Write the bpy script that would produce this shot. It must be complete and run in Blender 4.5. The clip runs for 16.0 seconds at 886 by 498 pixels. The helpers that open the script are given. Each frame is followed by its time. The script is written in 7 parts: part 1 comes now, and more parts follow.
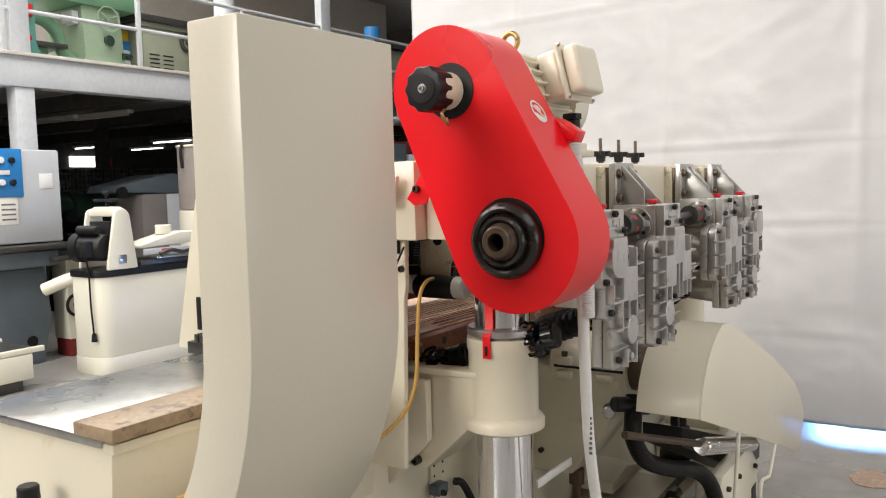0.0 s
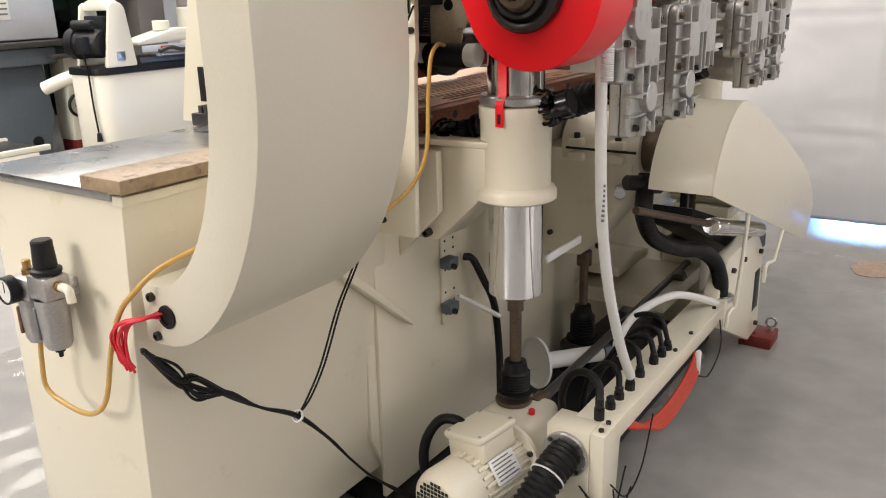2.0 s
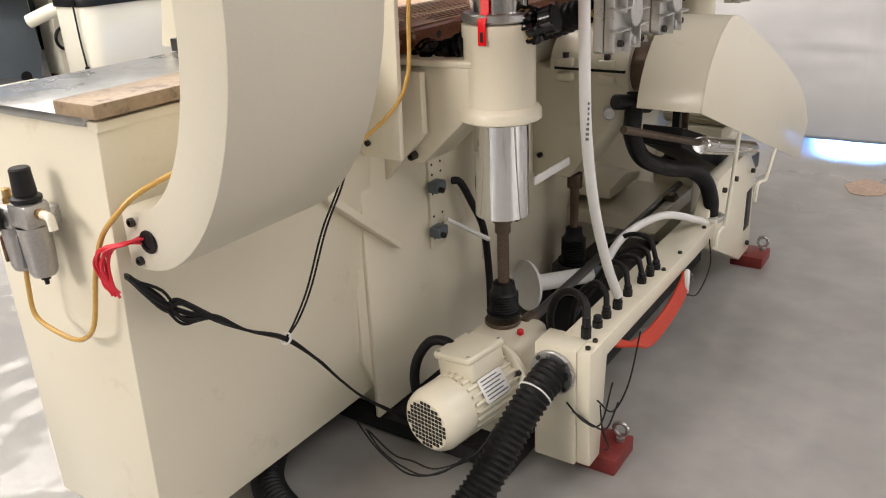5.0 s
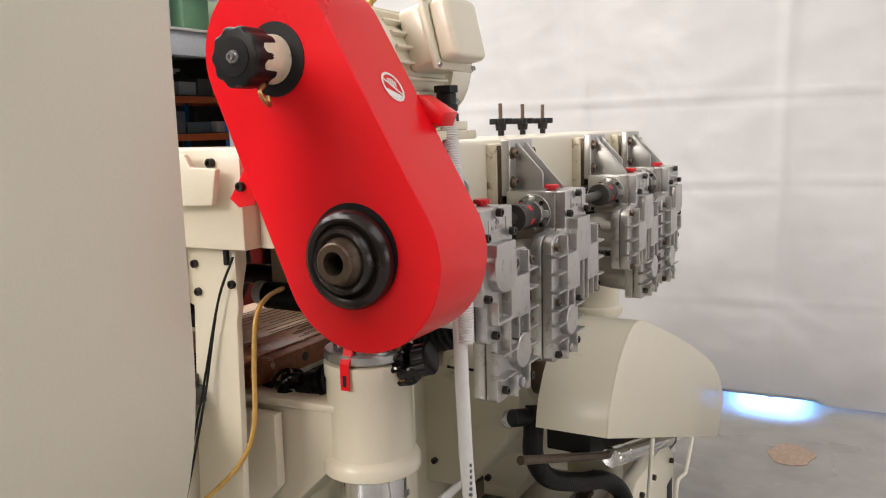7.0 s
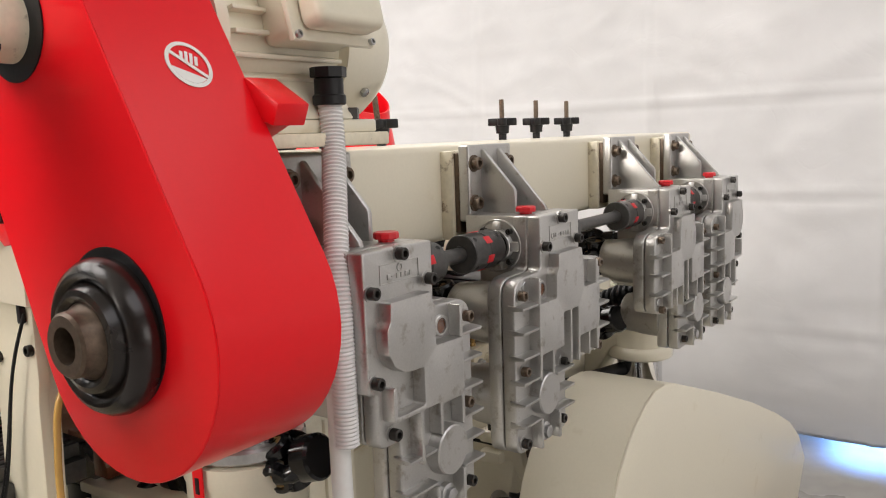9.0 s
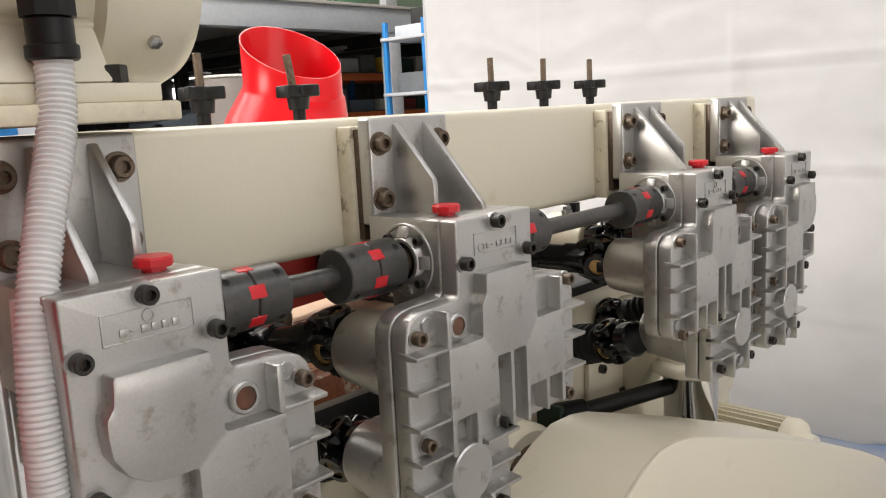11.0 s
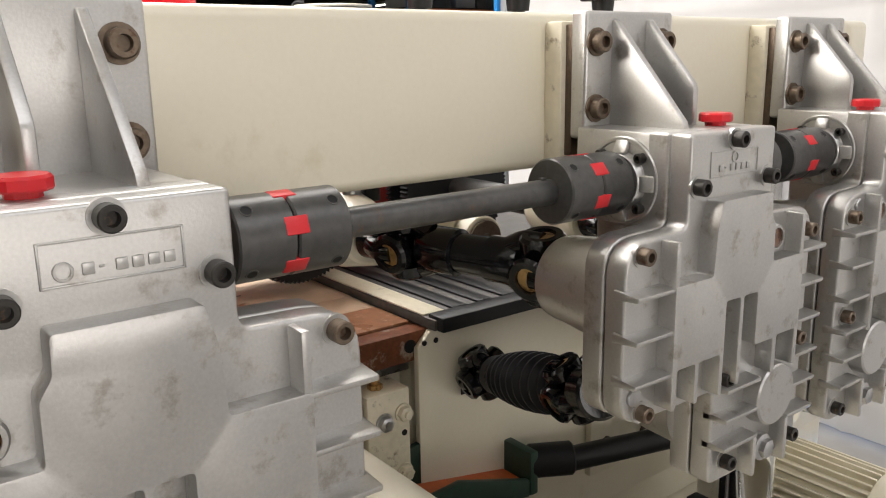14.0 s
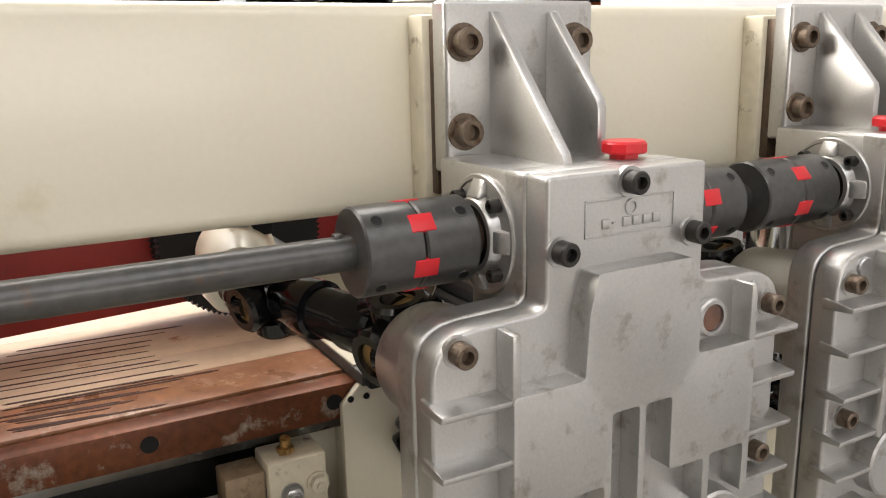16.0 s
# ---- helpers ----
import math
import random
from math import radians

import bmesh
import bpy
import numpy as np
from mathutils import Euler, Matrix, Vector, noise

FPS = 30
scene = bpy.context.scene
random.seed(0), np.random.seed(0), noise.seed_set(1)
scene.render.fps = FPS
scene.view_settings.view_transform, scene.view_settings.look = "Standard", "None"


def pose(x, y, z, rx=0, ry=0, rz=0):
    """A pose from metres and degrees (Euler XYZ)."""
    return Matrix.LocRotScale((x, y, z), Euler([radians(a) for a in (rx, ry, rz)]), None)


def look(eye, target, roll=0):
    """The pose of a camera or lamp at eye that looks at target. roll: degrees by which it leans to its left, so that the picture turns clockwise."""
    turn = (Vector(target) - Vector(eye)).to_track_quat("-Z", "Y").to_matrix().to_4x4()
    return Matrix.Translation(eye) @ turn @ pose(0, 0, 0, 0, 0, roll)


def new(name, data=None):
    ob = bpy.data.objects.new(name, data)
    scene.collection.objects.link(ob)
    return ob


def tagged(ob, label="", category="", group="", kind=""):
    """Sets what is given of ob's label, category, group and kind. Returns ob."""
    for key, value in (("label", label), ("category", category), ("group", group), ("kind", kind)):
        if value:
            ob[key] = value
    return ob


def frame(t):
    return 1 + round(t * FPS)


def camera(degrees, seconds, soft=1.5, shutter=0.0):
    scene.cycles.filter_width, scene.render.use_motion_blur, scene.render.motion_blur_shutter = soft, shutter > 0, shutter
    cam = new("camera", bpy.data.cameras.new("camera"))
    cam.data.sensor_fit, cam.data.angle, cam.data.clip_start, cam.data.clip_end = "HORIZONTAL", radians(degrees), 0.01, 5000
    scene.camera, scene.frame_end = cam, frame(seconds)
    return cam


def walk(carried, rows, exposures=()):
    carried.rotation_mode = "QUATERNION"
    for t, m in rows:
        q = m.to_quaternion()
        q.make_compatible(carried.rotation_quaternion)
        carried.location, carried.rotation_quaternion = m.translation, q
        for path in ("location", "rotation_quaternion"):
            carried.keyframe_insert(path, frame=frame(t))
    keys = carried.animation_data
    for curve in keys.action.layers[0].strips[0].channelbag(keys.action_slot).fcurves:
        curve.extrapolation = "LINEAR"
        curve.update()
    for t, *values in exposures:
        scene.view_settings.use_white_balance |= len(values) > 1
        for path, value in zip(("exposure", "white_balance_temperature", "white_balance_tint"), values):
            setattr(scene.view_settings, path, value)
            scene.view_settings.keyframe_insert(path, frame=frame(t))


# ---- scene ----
cam = camera(56.78, 16.0, soft=1.1)
# seconds, eye in metres, tilt, lean and turn in degrees
ROWS = [
    (0.0, 0.0397, 0.0137, 1.5797, 85.39, 1.43, 33.34),
    (0.5, 0.0394, 0.0217, 1.5627, 83.10, 1.40, 33.54),
    (1.0, 0.0331, 0.0264, 1.5363, 80.42, 1.49, 33.48),
    (1.5, 0.0255, 0.0267, 1.5091, 76.92, 1.56, 33.64),
    (2.0, 0.0109, 0.0319, 1.4643, 72.38, 1.43, 33.81),
    (2.5, -0.0005, 0.0356, 1.4101, 67.41, 1.23, 34.12),
    (3.0, -0.0039, 0.0329, 1.3700, 63.35, 1.24, 34.32),
    (3.2, -0.0047, 0.0317, 1.3602, 62.59, 1.23, 34.29),
    (5.5, 0.0667, 0.0627, 1.4924, 71.57, 2.79, 32.16),
    (6.0, 0.0810, 0.1352, 1.5515, 76.59, 2.84, 30.44),
    (6.5, 0.0283, 0.2978, 1.6124, 80.16, 2.09, 29.26),
    (7.0, -0.0406, 0.4488, 1.6616, 81.48, 1.57, 28.46),
    (7.5, -0.0614, 0.5911, 1.6714, 81.79, 1.56, 28.85),
    (8.0, -0.0383, 0.7824, 1.6706, 81.94, 1.79, 31.20),
    (8.2, -0.0235, 0.8464, 1.6662, 82.14, 1.82, 32.41),
    (10.5, -0.0801, 1.4027, 1.6310, 80.69, 2.67, 39.83),
    (11.0, -0.0695, 1.5568, 1.6320, 80.31, 2.90, 42.81),
    (11.5, -0.0736, 1.6720, 1.6187, 79.85, 2.17, 45.13),
    (12.0, -0.0745, 1.7684, 1.6103, 79.45, 1.11, 47.10),
    (12.5, -0.1077, 1.8956, 1.5936, 78.91, 0.34, 48.48),
    (13.0, -0.1460, 2.0146, 1.5943, 78.15, 0.17, 49.77),
    (13.5, -0.1917, 2.1100, 1.5910, 77.36, 0.41, 50.97),
    (14.0, -0.2227, 2.1898, 1.5801, 76.80, 0.90, 52.43),
    (14.5, -0.2546, 2.2695, 1.5813, 76.55, 1.17, 53.73),
    (15.0, -0.2857, 2.3852, 1.5887, 76.51, 1.14, 56.25),
    (15.5, -0.2903, 2.4637, 1.5878, 76.54, 0.88, 59.28),
    (16.0, -0.2649, 2.5378, 1.5848, 76.58, 1.25, 61.19),
]
# the film's own slow brightening, in stops
EXPOSURES = [(0.0, -0.06, 6500, 10), (1.5, 0.0, 6520, 11), (2.5, 0.14, 6580, 13), (3.0, 0.15, 6600, 13), (5.5, 0.13, 6580, 12), (6.5, 0.0, 6560, 12), (8.0, -0.09, 6540, 12), (10.5, -0.05, 6500, 10), (12.0, 0.06, 6500, 10), (13.5, 0.09, 6500, 10), (14.5, 0.23, 6500, 10), (16.0, 0.29, 6500, 10)]
walk(cam, [(t, pose(x, y, z, rx, ry, rz)) for t, x, y, z, rx, ry, rz in ROWS], EXPOSURES)

# ---- end of walk ----

# ---- light ----
world = bpy.data.worlds.new("hall_air")
world.use_nodes = True
scene.world = world
sky = world.node_tree.nodes.new("ShaderNodeTexSky")
sky.sky_type, sky.sun_disc, sky.sun_elevation, sky.sun_rotation = "NISHITA", False, radians(40), radians(150)
world.node_tree.links.new(sky.outputs[0], world.node_tree.nodes["Background"].inputs[0])
world.node_tree.nodes["Background"].inputs[1].default_value = 0.1


def area_lamp(name, eye, target, sx, sy, watts, colour=(1, 1, 1)):
    data = bpy.data.lights.new(name, "AREA")
    data.shape, data.size, data.size_y, data.energy, data.color = "RECTANGLE", sx, sy, watts, colour
    ob = new(name, data)
    ob.matrix_world = look(eye, target)
    return ob


# daylight from roof lights taken to be overhead, plus unseen lamps added inside
area_lamp("roof_light_lamp", (4.2, 1.5, 6.9), (4.2, 1.5, 0), 5.0, 11.0, 335, (1.0, 0.95, 0.89))
area_lamp("roof_light_lamp", (-5.3, 1.5, 6.9), (-5.3, 1.5, 0), 3.4, 11.0, 860, (1.0, 0.95, 0.89))
# high front lamp added to brighten the -y faces; no opening stands here
area_lamp("front_fill_lamp", (-4.2, -7.6, 5.2), (-1.8, 1.4, 0.9), 3.6, 2.6, 560, (1.0, 0.94, 0.87))
# unseen low lamp added to fill the +x faces and bed; wall_east is solid
area_lamp("side_fill_lamp", (9.0, 2.0, 2.4), (-1.0, 2.0, 1.4), 7.0, 2.4, 155, (1.0, 0.95, 0.91))
area_lamp("loft_roof_lamp", (-10.0, 3.0, 6.9), (-10.0, 3.0, 0), 3.6, 11.0, 760, (1.0, 0.95, 0.88))
# hidden blue lamp added behind the sheet, for the blue patch at its hem
area_lamp("under_sheet_lamp", (-0.80, 7.2, 0.30), (-0.68, 4.9, 0.0), 0.5, 0.2, 80, (0.16, 0.42, 1.0))

# ---- materials ----


def material(name, colour, rough=0.5, metal=0.0, vary=0.08, fine=60.0, coarse=4.0, bump=0.05, second=None, spots=0.0, coat=0.0, emit=None, sheen=0.5):
    """Paint, metal or stone with grain and stains at two scales; second is a stain colour, spots how much of it."""
    m = bpy.data.materials.new(name)
    m.use_nodes = True
    nt = m.node_tree
    nodes, links = nt.nodes, nt.links
    b = nodes["Principled BSDF"]
    co = nodes.new("ShaderNodeTexCoord")
    n1, n2 = nodes.new("ShaderNodeTexNoise"), nodes.new("ShaderNodeTexNoise")
    n1.inputs["Scale"].default_value, n1.inputs["Detail"].default_value = fine, 6
    n2.inputs["Scale"].default_value, n2.inputs["Detail"].default_value = coarse, 5
    for n in (n1, n2):
        links.new(co.outputs["Object"], n.inputs["Vector"])
    r1 = nodes.new("ShaderNodeMapRange")
    links.new(n1.outputs[0], r1.inputs[0])
    r1.inputs[1].default_value, r1.inputs[2].default_value, r1.inputs[3].default_value, r1.inputs[4].default_value = 0.3, 0.7, 1 - vary, 1 + vary
    r2 = nodes.new("ShaderNodeMapRange")
    links.new(n2.outputs[0], r2.inputs[0])
    r2.inputs[1].default_value, r2.inputs[2].default_value, r2.inputs[3].default_value, r2.inputs[4].default_value = 0.3, 0.7, 1 - vary, 1 + vary
    mul = nodes.new("ShaderNodeMath")
    mul.operation = "MULTIPLY"
    links.new(r1.outputs[0], mul.inputs[0])
    links.new(r2.outputs[0], mul.inputs[1])
    base = nodes.new("ShaderNodeMix")
    base.data_type, base.blend_type = "RGBA", "MULTIPLY"
    base.inputs[0].default_value = 1.0
    base.inputs[6].default_value = (*colour, 1)
    links.new(mul.outputs[0], base.inputs[7])
    out = base.outputs[2]
    if second:
        n3 = nodes.new("ShaderNodeTexNoise")
        n3.inputs["Scale"].default_value, n3.inputs["Detail"].default_value, n3.inputs["Roughness"].default_value = coarse * 3.1, 8, 0.65
        links.new(co.outputs["Object"], n3.inputs["Vector"])
        ramp = nodes.new("ShaderNodeMapRange")
        links.new(n3.outputs[0], ramp.inputs[0])
        ramp.inputs[1].default_value, ramp.inputs[2].default_value = 0.62 - 0.25 * spots, 0.72 - 0.2 * spots
        mix = nodes.new("ShaderNodeMix")
        mix.data_type = "RGBA"
        links.new(ramp.outputs[0], mix.inputs[0])
        links.new(out, mix.inputs[6])
        mix.inputs[7].default_value = (*second, 1)
        out = mix.outputs[2]
    links.new(out, b.inputs["Base Color"])
    rr = nodes.new("ShaderNodeMapRange")
    links.new(n2.outputs[0], rr.inputs[0])
    rr.inputs[1].default_value, rr.inputs[2].default_value, rr.inputs[3].default_value, rr.inputs[4].default_value = 0.3, 0.7, max(0.02, rough * (1 - min(0.15, 3 * vary))), min(1, rough * (1 + min(0.15, 3 * vary)))
    links.new(rr.outputs[0], b.inputs["Roughness"])
    b.inputs["Metallic"].default_value = metal
    b.inputs["Specular IOR Level"].default_value = sheen
    b.inputs["Coat Weight"].default_value = coat
    b.inputs["Coat Roughness"].default_value = 0.12
    if bump:
        bp = nodes.new("ShaderNodeBump")
        bp.inputs["Strength"].default_value, bp.inputs["Distance"].default_value = bump, 0.004
        links.new(n1.outputs[0], bp.inputs["Height"])
        links.new(bp.outputs[0], b.inputs["Normal"])
    if emit:
        b.inputs["Emission Color"].default_value = (*emit[:3], 1)
        b.inputs["Emission Strength"].default_value = emit[3]
    return m


CREAM = material("cream_machine_paint", (0.745, 0.695, 0.555), 0.33, vary=0.014, fine=180, coarse=3, bump=0.03, second=(0.67, 0.61, 0.455), spots=0.03, coat=0.3)
CREAM_LIGHT = material("pale_cream_paint", (0.80, 0.77, 0.65), 0.35, vary=0.02, fine=120, coarse=2, bump=0.02, coat=0.3)
CREAM_GREY = material("grey_cream_panel_paint", (0.60, 0.562, 0.460), 0.36, vary=0.02, fine=220, coarse=2, bump=0.02, coat=0.2)
CREAM_OLD = material("worn_cream_paint", (0.70, 0.64, 0.49), 0.5, vary=0.06, fine=90, coarse=9, bump=0.08, second=(0.16, 0.10, 0.05), spots=0.12)
ALU = material("cast_aluminium", (0.52, 0.512, 0.495), 0.35, metal=0.82, vary=0.05, fine=420, coarse=11, bump=0.045, second=(0.36, 0.335, 0.30), spots=0.20)
RED = material("red_guard_paint", (0.80, 0.006, 0.013), 0.28, vary=0.01, fine=200, coarse=2.5, bump=0.0, coat=0.06, sheen=0.3)
RED_PLASTIC = material("red_plastic", (0.62, 0.012, 0.02), 0.38, vary=0.05, fine=90, coarse=20, bump=0.03)
BLACK_GLOSS = material("black_gloss_paint", (0.005, 0.005, 0.006), 0.14, vary=0.15, fine=90, coarse=14, bump=0.04)
BLACK_RUBBER = material("black_rubber", (0.006, 0.006, 0.0065), 0.46, vary=0.15, fine=120, coarse=12, bump=0.05, sheen=0.28)
BLACK_PLASTIC = material("black_plastic", (0.012, 0.012, 0.013), 0.42, vary=0.1, fine=150, coarse=10, bump=0.05, sheen=0.28)
BOLT = material("black_oxide_bolt", (0.045, 0.042, 0.038), 0.42, metal=0.6, vary=0.2, fine=200, coarse=30, bump=0.05, second=(0.16, 0.09, 0.045), spots=0.12)
BOLT_RUSTY = material("browned_steel_bolt", (0.17, 0.13, 0.095), 0.46, metal=0.7, vary=0.18, fine=220, coarse=40, bump=0.06, second=(0.10, 0.05, 0.03), spots=0.3)
STEEL_DARK = material("dark_coupling_steel", (0.088, 0.086, 0.083), 0.33, metal=0.6, vary=0.12, fine=140, coarse=12, bump=0.03, second=(0.13, 0.085, 0.06), spots=0.008)
STEEL = material("bare_steel", (0.50, 0.50, 0.50), 0.3, metal=0.95, vary=0.08, fine=160, coarse=16, bump=0.04)
CHROME = material("hard_chrome", (0.72, 0.72, 0.73), 0.09, metal=1.0, vary=0.03, fine=60, coarse=6, bump=0.0)
BROWN_STEEL = material("browned_steel", (0.12, 0.085, 0.06), 0.42, metal=0.55, vary=0.2, fine=160, coarse=20, bump=0.06)
RUST = material("rusted_table_edge", (0.17, 0.055, 0.022), 0.45, metal=0.35, vary=0.25, fine=90, coarse=9, bump=0.15, second=(0.42, 0.36, 0.29), spots=0.2)
TABLE_STEEL = material("ground_steel_table", (0.40, 0.40, 0.39), 0.29, metal=0.9, vary=0.12, fine=30, coarse=5, bump=0.02, second=(0.22, 0.19, 0.16), spots=0.06)
DUSTY_STEEL = material("dusty_outfeed_steel", (0.085, 0.08, 0.076), 0.5, metal=0.5, vary=0.15, fine=60, coarse=8, bump=0.05, second=(0.16, 0.13, 0.10), spots=0.15)
WOOD = material("bed_wood", (0.70, 0.51, 0.355), 0.42, vary=0.07, fine=50, coarse=5, bump=0.05, second=(0.42, 0.17, 0.08), spots=0.05)
STAINED_WOOD = material("oil_stained_wood", (0.40, 0.19, 0.10), 0.3, vary=0.2, fine=60, coarse=7, bump=0.06, second=(0.70, 0.50, 0.36), spots=0.22)
KERF = material("burnt_kerf", (0.075, 0.028, 0.016), 0.7, vary=0.2, fine=120, coarse=30, bump=0.1)
AIR_METAL = material("grey_die_cast_metal", (0.42, 0.41, 0.40), 0.38, metal=0.7, vary=0.08, fine=160, coarse=20, bump=0.03)
BOARD_WOOD = material("stained_board", (0.31, 0.225, 0.14), 0.45, vary=0.15, fine=70, coarse=7, bump=0.1, second=(0.13, 0.085, 0.055), spots=0.32)
WHITE_PVC = material("white_pvc", (0.74, 0.74, 0.72), 0.4, vary=0.03, fine=80, coarse=12, bump=0.02)
GREY_CONDUIT = material("grey_conduit", (0.70, 0.70, 0.69), 0.45, vary=0.04, fine=80, coarse=12, bump=0.02)
YELLOW_HOSE = material("amber_air_hose", (0.55, 0.33, 0.09), 0.25, vary=0.06, fine=60, coarse=10, bump=0.0)
ORANGE = material("orange_cable", (0.50, 0.035, 0.010), 0.4, vary=0.05, fine=60, coarse=10, bump=0.02)
RED_WIRE = material("red_wire", (0.60, 0.01, 0.03), 0.4, vary=0.05)
BLACK_WIRE = material("black_wire", (0.006, 0.006, 0.0065), 0.45, vary=0.1, sheen=0.28)
RED_FOOT = material("red_oxide_block", (0.17, 0.018, 0.015), 0.5, vary=0.15, fine=80, coarse=14, bump=0.1)
RED_DULL = material("dull_red_guard_paint", (0.28, 0.028, 0.024), 0.45, vary=0.06, fine=80, coarse=6, bump=0.04, second=(0.20, 0.03, 0.02), spots=0.05)
BRASS = material("brass", (0.52, 0.34, 0.14), 0.35, metal=0.85, vary=0.15, fine=120, coarse=30, bump=0.04, second=(0.14, 0.07, 0.03), spots=0.35)
SIGHT = material("amber_sight_glass", (0.12, 0.045, 0.02), 0.15, vary=0.3, fine=60, coarse=40, bump=0.0, coat=0.5)
CONCRETE = material("sealed_concrete_floor", (0.295, 0.286, 0.270), 0.30, vary=0.12, fine=7, coarse=0.9, bump=0.03, second=(0.30, 0.285, 0.26), spots=0.14)
WALL = material("hall_wall_paint", (0.50, 0.47, 0.43), 0.7, vary=0.06, fine=12, coarse=0.8, bump=0.05)
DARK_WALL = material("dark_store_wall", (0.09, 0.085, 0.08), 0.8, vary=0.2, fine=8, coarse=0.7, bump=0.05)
STEEL_PAINT = material("grey_structural_paint", (0.50, 0.52, 0.54), 0.5, vary=0.06, fine=20, coarse=2, bump=0.03)
GREEN = material("green_machine_paint", (0.14, 0.28, 0.17), 0.42, vary=0.08, fine=60, coarse=5, bump=0.04)
GREEN_PALE = material("pale_green_machine_paint", (0.27, 0.36, 0.25), 0.45, vary=0.08, fine=60, coarse=5, bump=0.04)
GREEN_GREY = material("grey_green_machine_paint", (0.26, 0.28, 0.21), 0.5, vary=0.08, fine=60, coarse=5, bump=0.04)
GREEN_DARK = material("dark_green_machine_paint", (0.014, 0.042, 0.028), 0.45, vary=0.15, fine=60, coarse=5, bump=0.04)
BLUE_GREY = material("blue_grey_machine_paint", (0.11, 0.135, 0.16), 0.45, vary=0.08, fine=60, coarse=4, bump=0.04)
LIGHT_GREY = material("light_grey_machine_paint", (0.56, 0.58, 0.61), 0.45, vary=0.04, fine=60, coarse=4, bump=0.03)
BLUE = material("blue_panel", (0.03, 0.23, 0.58), 0.4, vary=0.05, fine=60, coarse=6, bump=0.02)
YELLOW = material("yellow_paint", (0.72, 0.48, 0.03), 0.5, vary=0.06)
WHITE = material("white_paint", (0.80, 0.79, 0.76), 0.45, vary=0.03, fine=50, coarse=5, bump=0.02)
GREY_BAR = material("grey_print", (0.16, 0.16, 0.17), 0.5, vary=0.05)
TUBE = material("lit_tube", (0.9, 0.9, 0.9), 0.4, vary=0.0, bump=0.0, emit=(1.0, 0.97, 0.92, 4.0))
UNLIT_TUBE = material("unlit_tube", (0.62, 0.62, 0.60), 0.35, vary=0.02, bump=0.0)
DAY_PANE = material("bright_day_pane", (0.9, 0.9, 0.9), 0.4, vary=0.0, bump=0.0, emit=(1.0, 1.0, 1.0, 3.0))
RACK_ORANGE = material("orange_rack_beam", (0.55, 0.12, 0.03), 0.5, vary=0.1)
CRATE = material("grey_crate", (0.16, 0.17, 0.18), 0.6, vary=0.15)


def sheet_material(name, colour):
    """Hanging plastic sheet: faint creases and a soft sheen."""
    m = material(name, colour, 0.42, vary=0.03, fine=5, coarse=0.7, bump=0.0)
    nt = m.node_tree
    b = nt.nodes["Principled BSDF"]
    co = nt.nodes.new("ShaderNodeTexCoord")
    vor = nt.nodes.new("ShaderNodeTexVoronoi")
    vor.feature = "DISTANCE_TO_EDGE"
    vor.inputs["Scale"].default_value = 1.4
    noi = nt.nodes.new("ShaderNodeTexNoise")
    noi.inputs["Scale"].default_value, noi.inputs["Detail"].default_value, noi.inputs["Distortion"].default_value = 3.0, 7, 1.2
    add = nt.nodes.new("ShaderNodeVectorMath")
    add.operation = "ADD"
    nt.links.new(co.outputs["Object"], noi.inputs["Vector"])
    nt.links.new(co.outputs["Object"], add.inputs[0])
    nt.links.new(noi.outputs["Color"], add.inputs[1])
    nt.links.new(add.outputs[0], vor.inputs["Vector"])
    crease = nt.nodes.new("ShaderNodeMapRange")
    nt.links.new(vor.outputs[0], crease.inputs[0])
    crease.inputs[1].default_value, crease.inputs[2].default_value = 0.0, 0.05
    mixh = nt.nodes.new("ShaderNodeMath")
    mixh.operation = "MULTIPLY_ADD"
    nt.links.new(crease.outputs[0], mixh.inputs[0])
    mixh.inputs[1].default_value = 0.10
    nt.links.new(noi.outputs[0], mixh.inputs[2])
    bp = nt.nodes.new("ShaderNodeBump")
    bp.inputs["Strength"].default_value, bp.inputs["Distance"].default_value = 0.15, 0.012
    nt.links.new(mixh.outputs[0], bp.inputs["Height"])
    nt.links.new(bp.outputs[0], b.inputs["Normal"])
    return m


def film_material(name):
    """Thin clear film: the floor shows through, its creases catch the light."""
    m = bpy.data.materials.new(name)
    m.use_nodes = True
    nt = m.node_tree
    nt.nodes.remove(nt.nodes["Principled BSDF"])
    clear, gloss, milky = nt.nodes.new("ShaderNodeBsdfTransparent"), nt.nodes.new("ShaderNodeBsdfGlossy"), nt.nodes.new("ShaderNodeBsdfDiffuse")
    clear.inputs[0].default_value = (0.93, 0.93, 0.92, 1)
    gloss.inputs["Roughness"].default_value = 0.2
    milky.inputs[0].default_value = (0.62, 0.60, 0.57, 1)
    a, b = nt.nodes.new("ShaderNodeMixShader"), nt.nodes.new("ShaderNodeMixShader")
    a.inputs[0].default_value, b.inputs[0].default_value = 0.25, 0.12
    nt.links.new(gloss.outputs[0], a.inputs[1])
    nt.links.new(milky.outputs[0], a.inputs[2])
    nt.links.new(clear.outputs[0], b.inputs[1])
    nt.links.new(a.outputs[0], b.inputs[2])
    nt.links.new(b.outputs[0], nt.nodes["Material Output"].inputs["Surface"])
    return m


FILM = film_material("clear_plastic_film")
PULLEY = material("brown_black_pulley_paint", (0.012, 0.0085, 0.0075), 0.24, vary=0.2, fine=90, coarse=14, bump=0.04)
SHEET = sheet_material("white_plastic_sheet", (0.64, 0.635, 0.64))

# ---- building blocks ----
ORIGIN = {}


